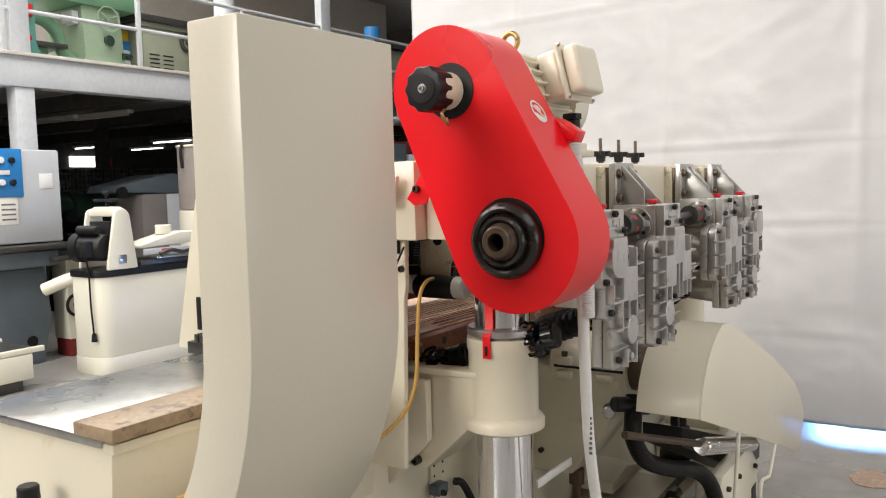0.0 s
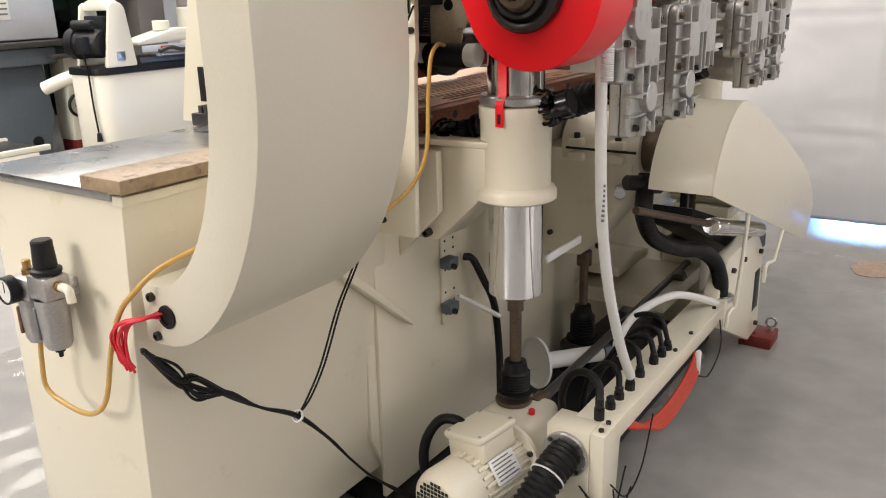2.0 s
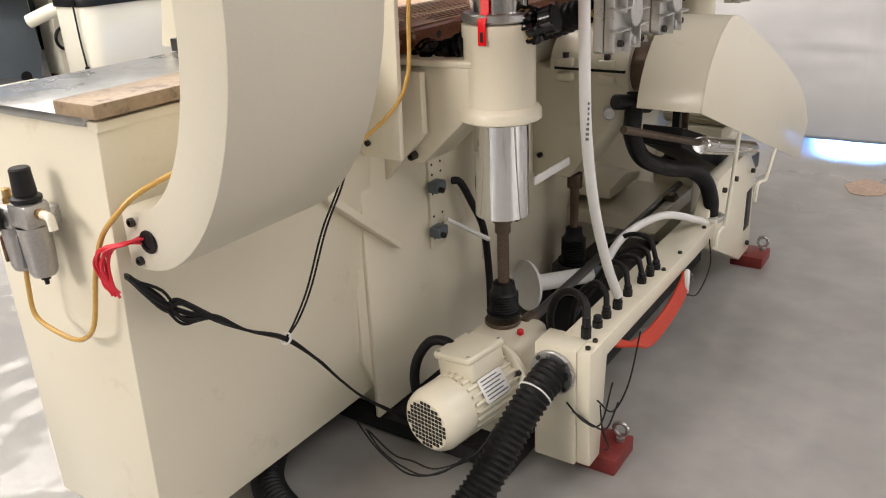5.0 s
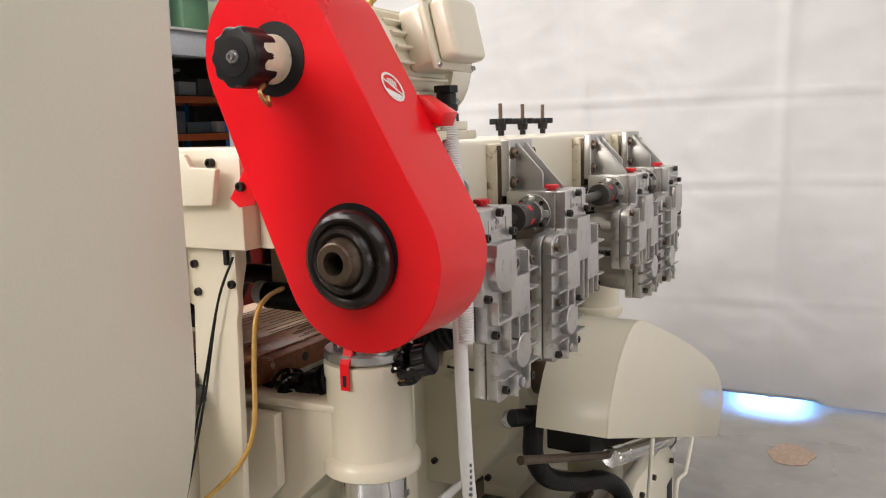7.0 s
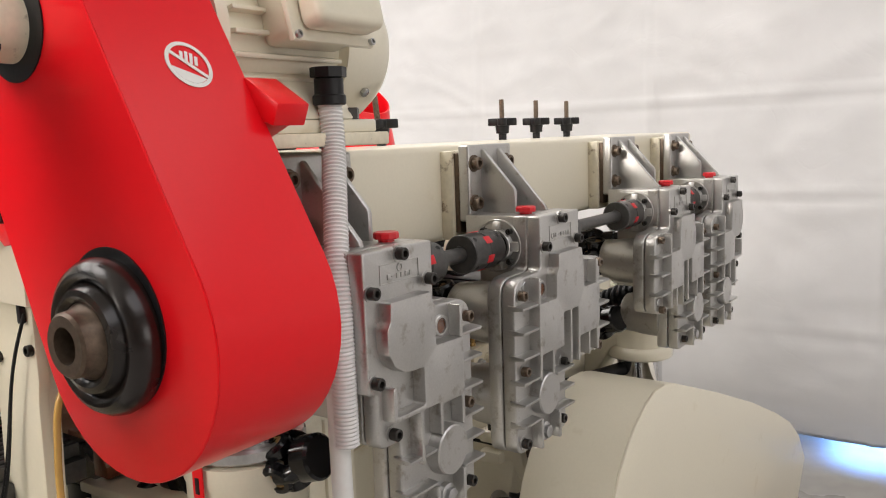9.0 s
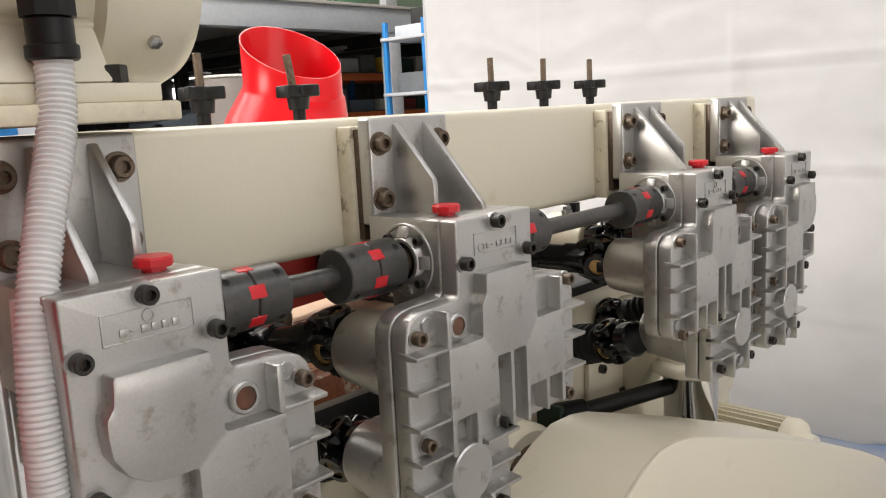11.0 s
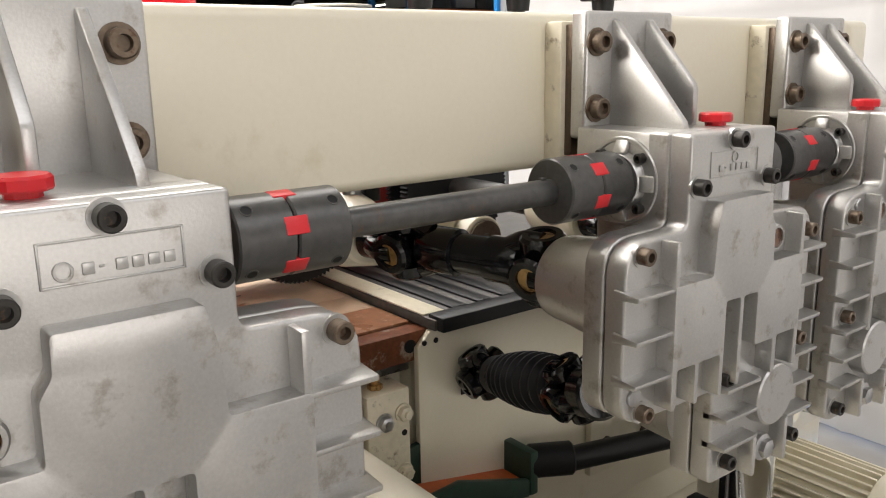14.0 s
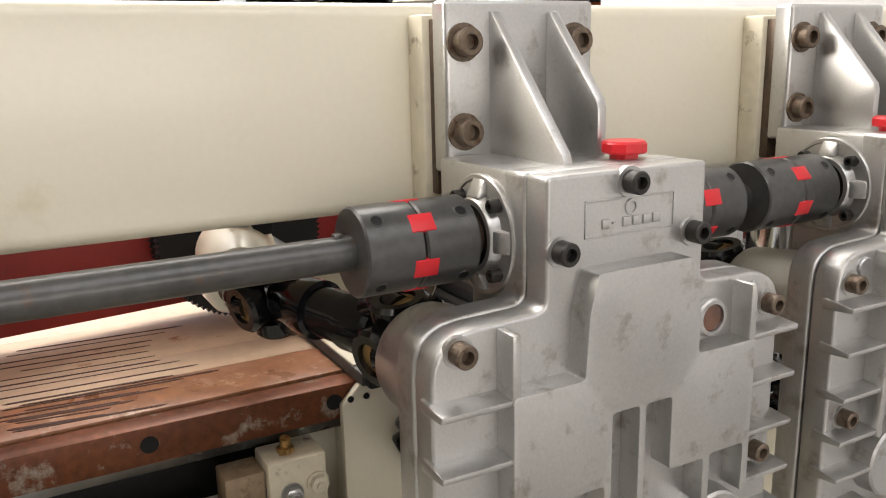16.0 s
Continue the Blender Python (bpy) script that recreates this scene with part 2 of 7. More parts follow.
def merge(bm, other):
    me = bpy.data.meshes.new("t")
    other.to_mesh(me)
    other.free()
    bm.from_mesh(me)
    bpy.data.meshes.remove(me)


def bevelled(bm, width, seg=2, angle=30):
    if width:
        bmesh.ops.recalc_face_normals(bm, faces=bm.faces)
        edges = [e for e in bm.edges if len(e.link_faces) == 2 and e.calc_face_angle(0) > radians(angle)]
        bmesh.ops.bevel(bm, geom=edges, offset=width, segments=seg, affect="EDGES", clamp_overlap=True, profile=0.5)


def box(bm, x0, x1, y0, y1, z0, z1, bev=0.002, seg=2, turn=None):
    t = bmesh.new()
    bmesh.ops.create_cube(t, size=1)
    bmesh.ops.scale(t, vec=(abs(x1 - x0), abs(y1 - y0), abs(z1 - z0)), verts=t.verts)
    bevelled(t, min(bev, 0.45 * min(abs(x1 - x0), abs(y1 - y0), abs(z1 - z0))), seg)
    if turn:
        bmesh.ops.transform(t, matrix=turn.to_3x3().to_4x4(), verts=t.verts)
    bmesh.ops.translate(t, vec=((x0 + x1) / 2, (y0 + y1) / 2, (z0 + z1) / 2), verts=t.verts)
    merge(bm, t)
    return bm


def prism(bm, pts, axis, a0, a1, bev=0.0, seg=2, holes=()):
    t = bmesh.new()

    def at(p, a):
        return {"x": (a, p[0], p[1]), "y": (p[0], a, p[1]), "z": (p[0], p[1], a)}[axis]
    lo = [t.verts.new(at(p, a0)) for p in pts]
    f = t.faces.new(lo)
    got = bmesh.ops.extrude_face_region(t, geom=[f])
    d = Vector(at((0, 0), a1 - a0))
    bmesh.ops.translate(t, vec=d, verts=[v for v in got["geom"] if isinstance(v, bmesh.types.BMVert)])
    bmesh.ops.recalc_face_normals(t, faces=t.faces)
    bevelled(t, bev, seg)
    big = [f for f in t.faces if len(f.verts) > 4]
    bmesh.ops.triangulate(t, faces=big)
    merge(bm, t)
    return bm


def lathe(bm, profile, base, way, seg=32):
    """A turned body: profile rows of (distance along way, radius)."""
    base, way = Vector(base), Vector(way).normalized()
    q = way.to_track_quat("Z", "Y").to_matrix()
    u, v = q.col[0], q.col[1]
    t = bmesh.new()
    rings = []
    for d, r in profile:
        c = base + way * d
        if r < 1e-6:
            rings.append([t.verts.new(c)])
        else:
            rings.append([t.verts.new(c + r * (math.cos(a) * u + math.sin(a) * v)) for a in (2 * math.pi * k / seg for k in range(seg))])
    for a, b in zip(rings, rings[1:]):
        for k in range(seg):
            j = (k + 1) % seg
            if len(a) == 1 and len(b) == 1:
                continue
            if len(a) == 1:
                t.faces.new((a[0], b[k], b[j]))
            elif len(b) == 1:
                t.faces.new((a[k], a[j], b[0]))
            else:
                t.faces.new((a[k], a[j], b[j], b[k]))
    bmesh.ops.recalc_face_normals(t, faces=t.faces)
    merge(bm, t)
    return bm


def cyl(bm, p0, p1, r, r2=None, seg=28, bev=0.0):
    p0, p1 = Vector(p0), Vector(p1)
    n = (p1 - p0).length
    r2 = r if r2 is None else r2
    if bev:
        prof = [(0, 0), (0, r - bev), (bev, r), (n - bev, r2), (n, r2 - bev), (n, 0)]
    else:
        prof = [(0, 0), (0, r), (n, r2), (n, 0)]
    return lathe(bm, prof, p0, p1 - p0, seg)


def ring(bm, base, way, r_out, r_in, n, seg=32, bev=0.001):
    return lathe(bm, [(0, r_in), (0, r_out - bev), (bev, r_out), (n - bev, r_out), (n, r_out - bev), (n, r_in), (0, r_in)], base, way, seg)


def curve_points(pts, steps=8):
    pts = [Vector(p) for p in pts]
    if len(pts) == 2:
        return pts
    e = [2 * pts[0] - pts[1]] + pts + [2 * pts[-1] - pts[-2]]
    out = []
    for i in range(1, len(e) - 2):
        a, b, c, d = e[i - 1:i + 3]
        for k in range(steps):
            s = k / steps
            out.append(0.5 * ((2 * b) + (c - a) * s + (2 * a - 5 * b + 4 * c - d) * s * s + (3 * b - a - 3 * c + d) * s ** 3))
    out.append(pts[-1])
    return out


def tube(bm, pts, r, seg=10, steps=8, rib=0.0, pitch=0.0):
    """A round hose or wire along a smooth line; rib and pitch make it corrugated."""
    line = curve_points(pts, steps)
    if rib:
        total = [0.0]
        for a, b in zip(line, line[1:]):
            total.append(total[-1] + (b - a).length)
        n = int(total[-1] / pitch * 6)
        dense, rr, i = [], [], 0
        for k in range(n + 1):
            s = total[-1] * k / n
            while i < len(total) - 2 and total[i + 1] < s:
                i += 1
            f = (s - total[i]) / max(1e-9, total[i + 1] - total[i])
            dense.append(line[i].lerp(line[i + 1], f))
            rr.append(r - rib * (0.5 - 0.5 * math.cos(2 * math.pi * s / pitch)))
        line = dense
    else:
        rr = [r] * len(line)
    t = bmesh.new()
    way = (line[1] - line[0]).normalized()
    up = way.orthogonal().normalized()
    rings = []
    for i, p in enumerate(line):
        a = line[max(0, i - 1)]
        b = line[min(len(line) - 1, i + 1)]
        way = (b - a).normalized()
        up = (up - way * up.dot(way)).normalized()
        side = way.cross(up)
        rings.append([t.verts.new(p + rr[i] * (math.cos(x) * up + math.sin(x) * side)) for x in (2 * math.pi * k / seg for k in range(seg))])
    for a, b in zip(rings, rings[1:]):
        for k in range(seg):
            j = (k + 1) % seg
            t.faces.new((a[k], a[j], b[j], b[k]))
    t.faces.new(rings[0][::-1])
    t.faces.new(rings[-1])
    bmesh.ops.recalc_face_normals(t, faces=t.faces)
    merge(bm, t)
    return bm


def bolt(bm, pos, way, r, h, seg=20):
    """Socket head cap screw with its hexagon recess."""
    lathe(bm, [(0, 0), (0, r), (h - 0.12 * r, r), (h, r * 0.88), (h, r * 0.56), (h * 0.45, r * 0.52), (h * 0.45, 0)], pos, way, seg)
    return bm


def hexhead(bm, pos, way, r, h):
    lathe(bm, [(0, 0), (0, r), (h * 0.9, r), (h, r * 0.86), (h, 0)], pos, way, 6)
    return bm


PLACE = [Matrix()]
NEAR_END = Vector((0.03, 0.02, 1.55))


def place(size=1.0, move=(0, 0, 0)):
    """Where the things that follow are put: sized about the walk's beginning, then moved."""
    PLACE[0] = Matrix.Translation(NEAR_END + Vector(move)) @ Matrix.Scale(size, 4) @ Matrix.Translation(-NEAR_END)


def mesh_object(name, bm, mat, origin, smooth=38):
    me = bpy.data.meshes.new(name)
    bm.transform(PLACE[0])
    bmesh.ops.translate(bm, vec=-Vector(origin), verts=bm.verts)
    bm.to_mesh(me)
    bm.free()
    for m in (mat if isinstance(mat, (list, tuple)) else [mat]):
        me.materials.append(m)
    me.polygons.foreach_set("use_smooth", [True] * len(me.polygons))
    me.set_sharp_from_angle(angle=radians(smooth))
    return new(name, me)


def thing(name, loc, label, category, group=""):
    ob = new(name)
    ob.empty_display_size = 0.05
    ob.location = PLACE[0] @ Vector(loc)
    ORIGIN[ob] = PLACE[0] @ Vector(loc)
    return tagged(ob, label, category, group)


def part(name, bm, mat, parent, label="", smooth=38):
    ob = mesh_object(name, bm, mat, ORIGIN[parent], smooth)
    ob.parent = parent
    ORIGIN[ob] = ORIGIN[parent]
    return tagged(ob, label) if label else ob


def solo(name, bm, mat, label, category, group="", kind="", smooth=38):
    xs = [v.co for v in bm.verts]
    lo = Vector([min(c[k] for c in xs) for k in range(3)])
    hi = Vector([max(c[k] for c in xs) for k in range(3)])
    base = PLACE[0] @ Vector(((lo.x + hi.x) / 2, (lo.y + hi.y) / 2, lo.z))
    ob = mesh_object(name, bm, mat, base, smooth)
    ob.location = base
    ORIGIN[ob] = base
    return tagged(ob, label, category, group, kind)


def B():
    return bmesh.new()

# ---- hall: floor, sheet, walls, roof ----
bm = B()
prism(bm, [(-22, -14), (10, -14), (10, 24), (-22, 24)], "z", -0.2, 0.0)
solo("floor", bm, CONCRETE, "grey sealed concrete hall floor with scuffs", "floor", kind="structure")


def hanging_sheet():
    bm = B()
    x0, x1, z0, z1, nx, nz = -3.73, 6.5, 0.012, 4.6, 330, 190
    grid = []
    for i in range(nx + 1):
        col = []
        x = x0 + (x1 - x0) * i / nx
        for k in range(nz + 1):
            z = z0 + (z1 - z0) * k / nz
            lift = 0.075 * max(0.0, 1 - ((x + 0.72) / 0.42) ** 2) if k == 0 else 0.0
            y = 5.37 + 0.03 * math.sin(x * 1.9 + 0.4 * z) + 0.035 * noise.noise((x * 0.9, z * 0.35, 1.0)) + 0.016 * noise.noise((x * 2.6, z * 0.7, 4.0))
            warp = noise.noise((x * 1.7, z * 1.7, 9.0))
            y += 0.011 * abs(noise.noise((x * 2.2 + 1.5 * warp, z * 3.4 + warp, 2.0)))
            y += 0.006 * abs(noise.noise((x * 6.0 + 2.0 * warp, z * 7.5, 7.0)))
            y += 0.35 * max(0, 0.5 - z) ** 2
            for seam, deep in ((0.62, 0.003), (1.30, 0.005), (1.78, 0.006), (2.75, 0.005)):
                d = z - seam - 0.015 * math.sin(x * 1.3 + seam)
                y -= deep * math.exp(-(d / 0.018) ** 2) - 0.5 * deep * math.exp(-((d + 0.03) / 0.02) ** 2)
            for fold in (-2.9, -1.75, -0.6, 0.5, 1.7):
                y -= 0.014 * math.exp(-((x - fold - 0.02 * z) / 0.02) ** 2)
            col.append(bm.verts.new((x, y, z + lift)))
        grid.append(col)
    for i in range(nx):
        for k in range(nz):
            bm.faces.new((grid[i][k], grid[i + 1][k], grid[i + 1][k + 1], grid[i][k + 1]))
    s = thing("plastic_sheet", (1.2, 5.37, 0.0), "white plastic sheet hung as a wall behind the machine", "curtain")
    part("sheet", bm, SHEET, s, smooth=180)
    bm = B()
    cyl(bm, (x0, 5.44, 4.58), (x1, 5.44, 4.58), 0.03, seg=14)
    part("top_pole", bm, STEEL_PAINT, s)
    bm = B()
    cyl(bm, (x0 - 0.02, 5.42, 0.0), (x0 - 0.02, 5.42, 5.0), 0.02, seg=16)
    solo("sheet_post", bm, STEEL_PAINT, "thin grey steel post at the sheet's edge", "post")


hanging_sheet()
bm = B()
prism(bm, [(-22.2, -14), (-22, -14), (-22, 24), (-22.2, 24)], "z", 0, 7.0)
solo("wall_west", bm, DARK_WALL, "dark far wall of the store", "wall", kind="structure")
bm = B()
prism(bm, [(-22, 24), (10, 24), (10, 24.2), (-22, 24.2)], "z", 0, 7.0)
solo("wall_north", bm, WALL, "plain far hall wall", "wall", kind="structure")
bm = B()
prism(bm, [(10, -14), (10.2, -14), (10.2, 24.2), (10, 24.2)], "z", 0, 7.0)
solo("wall_east", bm, WALL, "plain pale hall wall", "wall", kind="structure")
bm = B()
box(bm, -22, -4.5, -14.2, -14, 0, 7, 0)
box(bm, 1.5, 10, -14.2, -14, 0, 7, 0)
box(bm, -4.5, 1.5, -14.2, -14, 4.6, 7, 0)
solo("wall_south", bm, WALL, "pale hall wall with an open gate", "wall", kind="structure")
bm = B()
for x0, x1 in ((-22.2, -12), (-8.0, -7.1), (-3.5, 1.6), (6.8, 10.2)):
    box(bm, x0, x1, -14.2, 24.2, 7.0, 7.1, 0)
for y0, y1 in ((-14.2, -4), (8, 24.2)):
    for x0, x1 in ((-12, -8.0), (-7.1, -3.5), (1.6, 6.8)):
        box(bm, x0, x1, y0, y1, 7.0, 7.1, 0)
solo("ceiling", bm, WHITE, "pale roof sheeting with open roof lights", "ceiling", kind="structure")

# ---- the machine's base ----


def infeed_cabinet():
    cab = thing("infeed_cabinet", (-1.37, 1.19, 0.29), "cream steel infeed cabinet with grey steel table", "cabinet")
    bm = B()
    prism(bm, [(-1.606, 0.238), (-1.236, 0.238), (-1.213, 0.74), (-1.180, 1.142), (-1.606, 1.142)], "y", 0.83, 1.56, 0.004)
    body = part("body", bm, CREAM, cab)
    bm = B()
    prism(bm, [(-1.6045, 0.30), (-1.610, 0.30), (-1.610, 1.13), (-1.6045, 1.13)], "y", 0.834, 0.838)
    part("door_gap", bm, BLACK_PLASTIC, body)
    bm = B()
    prism(bm, [(-1.63, 0.822), (-1.20, 0.822), (-1.20, 1.41), (-1.63, 1.41)], "z", 1.143, 1.16, 0.002)
    top = part("table_top", bm, TABLE_STEEL, cab, "scuffed ground steel table top")
    bm = B()
    box(bm, -1.199, -1.17, 0.826, 1.40, 1.135, 1.152, 0.002)
    part("edge_strip", bm, CREAM, cab)
    # black block added under the cabinet, where only shade falls
    bm = B()
    box(bm, -1.58, -1.46, 1.30, 1.55, 0.096, 0.238, 0.004)
    part("plinth", bm, BLACK_PLASTIC, cab, "dark block standing in for shade under the cabinet")
    bm = B()
    box(bm, -1.262, -1.150, 0.812, 1.36, 1.1605, 1.186, 0.004)
    solo("wooden_board", bm, BOARD_WOOD, "stained brown board lying on the steel table", "board")
    bm = B()
    box(bm, -1.22, -1.172, 1.03, 1.06, 1.10, 1.134, 0.002)
    part("side_catch", bm, BLACK_PLASTIC, cab)


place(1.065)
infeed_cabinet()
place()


def j_panel():
    j = thing("control_arm", (-1.0, 0.99, 0.9), "grey cream J-shaped sheet steel control arm", "control box")
    outer = [(-0.833, 1.822), (-0.833, 1.36)]
    inner = [(-0.938, 1.822), (-0.938, 1.34)]
    n = 16
    for k in range(1, n + 1):
        a = math.pi / 2 * k / n
        outer.append((-0.833 - 0.285 * (1 - math.cos(a)) ** 0.94, 1.36 - 0.462 * math.sin(a)))
        inner.append((-0.938 - 0.185 * (1 - math.cos(a)) ** 0.94, 1.34 - 0.335 * math.sin(a)))
    outer.append((-1.158, 0.898))
    inner.append((-1.158, 1.005))
    bm = B()
    prism(bm, outer + inner[::-1], "y", 0.829, 1.187, 0.003, 2)
    body = part("arm_body", bm, CREAM_GREY, j)
    bm = B()
    box(bm, -1.163, -1.10, 0.86, 1.10, 0.885, 0.899, 0.003)
    part("fixing_plate", bm, CREAM, j)
    bm = B()
    ring(bm, (-1.095, 0.829, 0.955), (0, -1, 0), 0.021, 0.013, 0.004)
    part("cable_grommet", bm, BLACK_RUBBER, j, "black rubber cable grommet")
    bm = B()
    cyl(bm, (-1.095, 0.8275, 0.955), (-1.095, 0.8285, 0.955), 0.0135, seg=20)
    part("grommet_hole", bm, BLACK_RUBBER, j)
    for x, z in ((-1.13, 0.985), (-1.125, 0.915)):
        bm = B()
        bolt(bm, (x, 0.829, z), (0, -1, 0), 0.008, 0.008)
        part("screw", bm, BOLT, j)
    # end cover and slot behind the arm
    c = thing("infeed_end_cover", (-1.5, 1.44, 1.16), "cream sheet end cover standing behind the table", "cover")
    bm = B()
    prism(bm, [(-1.742, 1.16), (-1.30, 1.16), (-1.30, 1.66), (-1.60, 1.62), (-1.640, 1.58), (-1.687, 1.40)], "y", 1.42, 1.50, 0.004)
    part("body", bm, CREAM, c)
    bm = B()
    box(bm, -1.655, -1.635, 1.414, 1.4195, 1.215, 1.30, 0.001)
    part("slot_strip", bm, BLACK_PLASTIC, c)


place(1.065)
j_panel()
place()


def machine_base():
    b = thing("machine_base", (-1.7, 2.9, 0.0), "cream steel base of the multi-rip saw", "machine base")
    bm = B()
    prism(bm, [(1.565, 0.30), (1.565, 0.80), (1.44, 0.88), (1.44, 0.97), (2.12, 0.97), (2.12, 1.10), (4.35, 1.10), (4.35, 0.06), (1.68, 0.06)], "x", -2.3, -1.235, 0.004)
    body = part("body", bm, CREAM, b)
    bm = B()
    box(bm, -1.236, -1.20, 2.90, 4.30, 0.62, 1.155, 0.004)
    part("side_wall", bm, CREAM, body)
    bm = B()
    box(bm, -1.236, -1.222, 1.60, 2.86, 0.10, 0.95, 0.003)
    part("side_plate", bm, CREAM, body)
    # black tray: the shadow on the floor below the base is put into its colour
    bm = B()
    box(bm, -2.3, -0.80, 1.62, 3.30, 0.040, 0.090, 0.004)
    part("shade_tray", bm, BLACK_PLASTIC, b, "black bottom tray, its colour giving the shade under the frame")
    # ribs and stiffeners on the drive side
    bm = B()
    prism(bm, [(-1.222, 0.80), (-1.09, 0.94), (-1.09, 1.10), (-1.222, 1.10)], "y", 1.71, 1.735, 0.003)
    part("gusset", bm, CREAM, body)
    bm = B()
    prism(bm, [(1.44, 0.86), (1.72, 0.62), (1.72, 0.60), (1.44, 0.83)], "x", -1.235, -1.19, 0.002)
    part("edge_rib", bm, CREAM, body)
    bm = B()
    box(bm, -1.222, -1.212, 1.90, 1.975, 0.53, 0.84, 0.002)
    strip = part("hole_strip", bm, CREAM, body, "drilled mounting strip")
    for z in (0.56, 0.595, 0.63, 0.70, 0.76, 0.79, 0.82):
        for y in (1.915, 1.96):
            bm = B()
            cyl(bm, (-1.2125, y, z), (-1.211, y, z), 0.004, seg=10)
            part("hole", bm, BLACK_PLASTIC, strip)
    for z in (0.595, 0.735):
        bm = B()
        box(bm, -1.211, -1.175, 1.885, 1.935, z - 0.022, z + 0.010, 0.004)
        part("clamp", bm, BLUE_GREY, body, "small blue grey hose clamp")
        bm = B()
        bolt(bm, (-1.175, 1.900, z - 0.012), (1, 0, 0), 0.009, 0.012)
        part("screw", bm, BOLT, body)
    # long upright rail with slotted holes
    bm = B()
    box(bm, -1.10, -1.02, 2.045, 2.17, 0.655, 1.16, 0.003)
    rail = part("slotted_rail", bm, CREAM, body)
    bm = B()
    box(bm, -1.022, -1.012, 2.085, 2.125, 0.66, 1.16, 0.002)
    part("guide_strip", bm, CREAM, rail)
    for k in range(7):
        bm = B()
        box(bm, -1.0125, -1.0105, 2.10, 2.112, 0.70 + 0.068 * k, 0.716 + 0.068 * k, 0.0005)
        part("slot", bm, GREY_BAR, rail)
    bm = B()
    box(bm, -1.07, -1.03, 2.10, 2.16, 0.58, 0.655, 0.003)
    part("rail_foot", bm, BROWN_STEEL, rail)
    bm = B()
    box(bm, -1.235, -0.86, 2.86, 3.30, 0.30, 0.36, 0.006)
    part("lower_shelf", bm, CREAM, body)
    bm = B()
    prism(bm, [(2.90, 0.44), (3.06, 0.465), (3.22, 0.43), (3.22, 0.40), (2.90, 0.40)], "x", -1.235, -1.06, 0.004)
    part("far_bracket", bm, CREAM, body)
    bm = B()
    box(bm, -1.236, -1.218, 2.20, 2.36, 0.38, 0.66, 0.003)
    part("cover_plate", bm, CREAM, body)
    for y, z in ((2.22, 0.42), (2.34, 0.42)):
        bm = B()
        bolt(bm, (-1.218, y, z), (1, 0, 0), 0.009, 0.010)
        part("bolt", bm, BOLT, body)
    return b


place(move=(-0.065, 0.015, -0.03))
machine_base()
place()


def upright_posts():
    p = thing("pressure_frame_post", (-1.15, 1.58, 0.90), "cream angled post bolted to the base end", "post")
    bm = B()
    prism(bm, [(-1.205, 0.875), (-1.080, 0.875), (-1.068, 1.30), (-1.062, 1.33), (-1.062, 1.445), (-1.206, 1.445), (-1.206, 1.335), (-1.178, 1.325)], "y", 1.555, 1.572, 0.004)
    part("web", bm, CREAM, p)
    bm = B()
    prism(bm, [(1.572, 0.875), (1.595, 0.875), (1.61, 1.30), (1.64, 1.40), (1.64, 1.445), (1.572, 1.445)], "x", -1.125, -1.110, 0.003)
    part("flange", bm, CREAM, p)
    bm = B()
    prism(bm, [(1.520, 1.335), (1.5545, 1.325), (1.5545, 1.445), (1.520, 1.445)], "x", -1.206, -1.190, 0.003)
    part("side_flange", bm, CREAM, p)
    for x, z in ((-1.165, 1.410), (-1.160, 1.355), (-1.072, 1.375), (-1.178, 0.912)):
        bm = B()
        bolt(bm, (x, 1.555, z), (0, -1, 0), 0.0080, 0.008)
        part("bolt", bm, BOLT, p)
    bm = B()
    box(bm, -1.084, -1.074, 1.545, 1.555, 1.412, 1.444, 0.003)
    part("cable_clip", bm, BLACK_PLASTIC, p)


place(move=(-0.058, 0.047, 0))
upright_posts()
place()


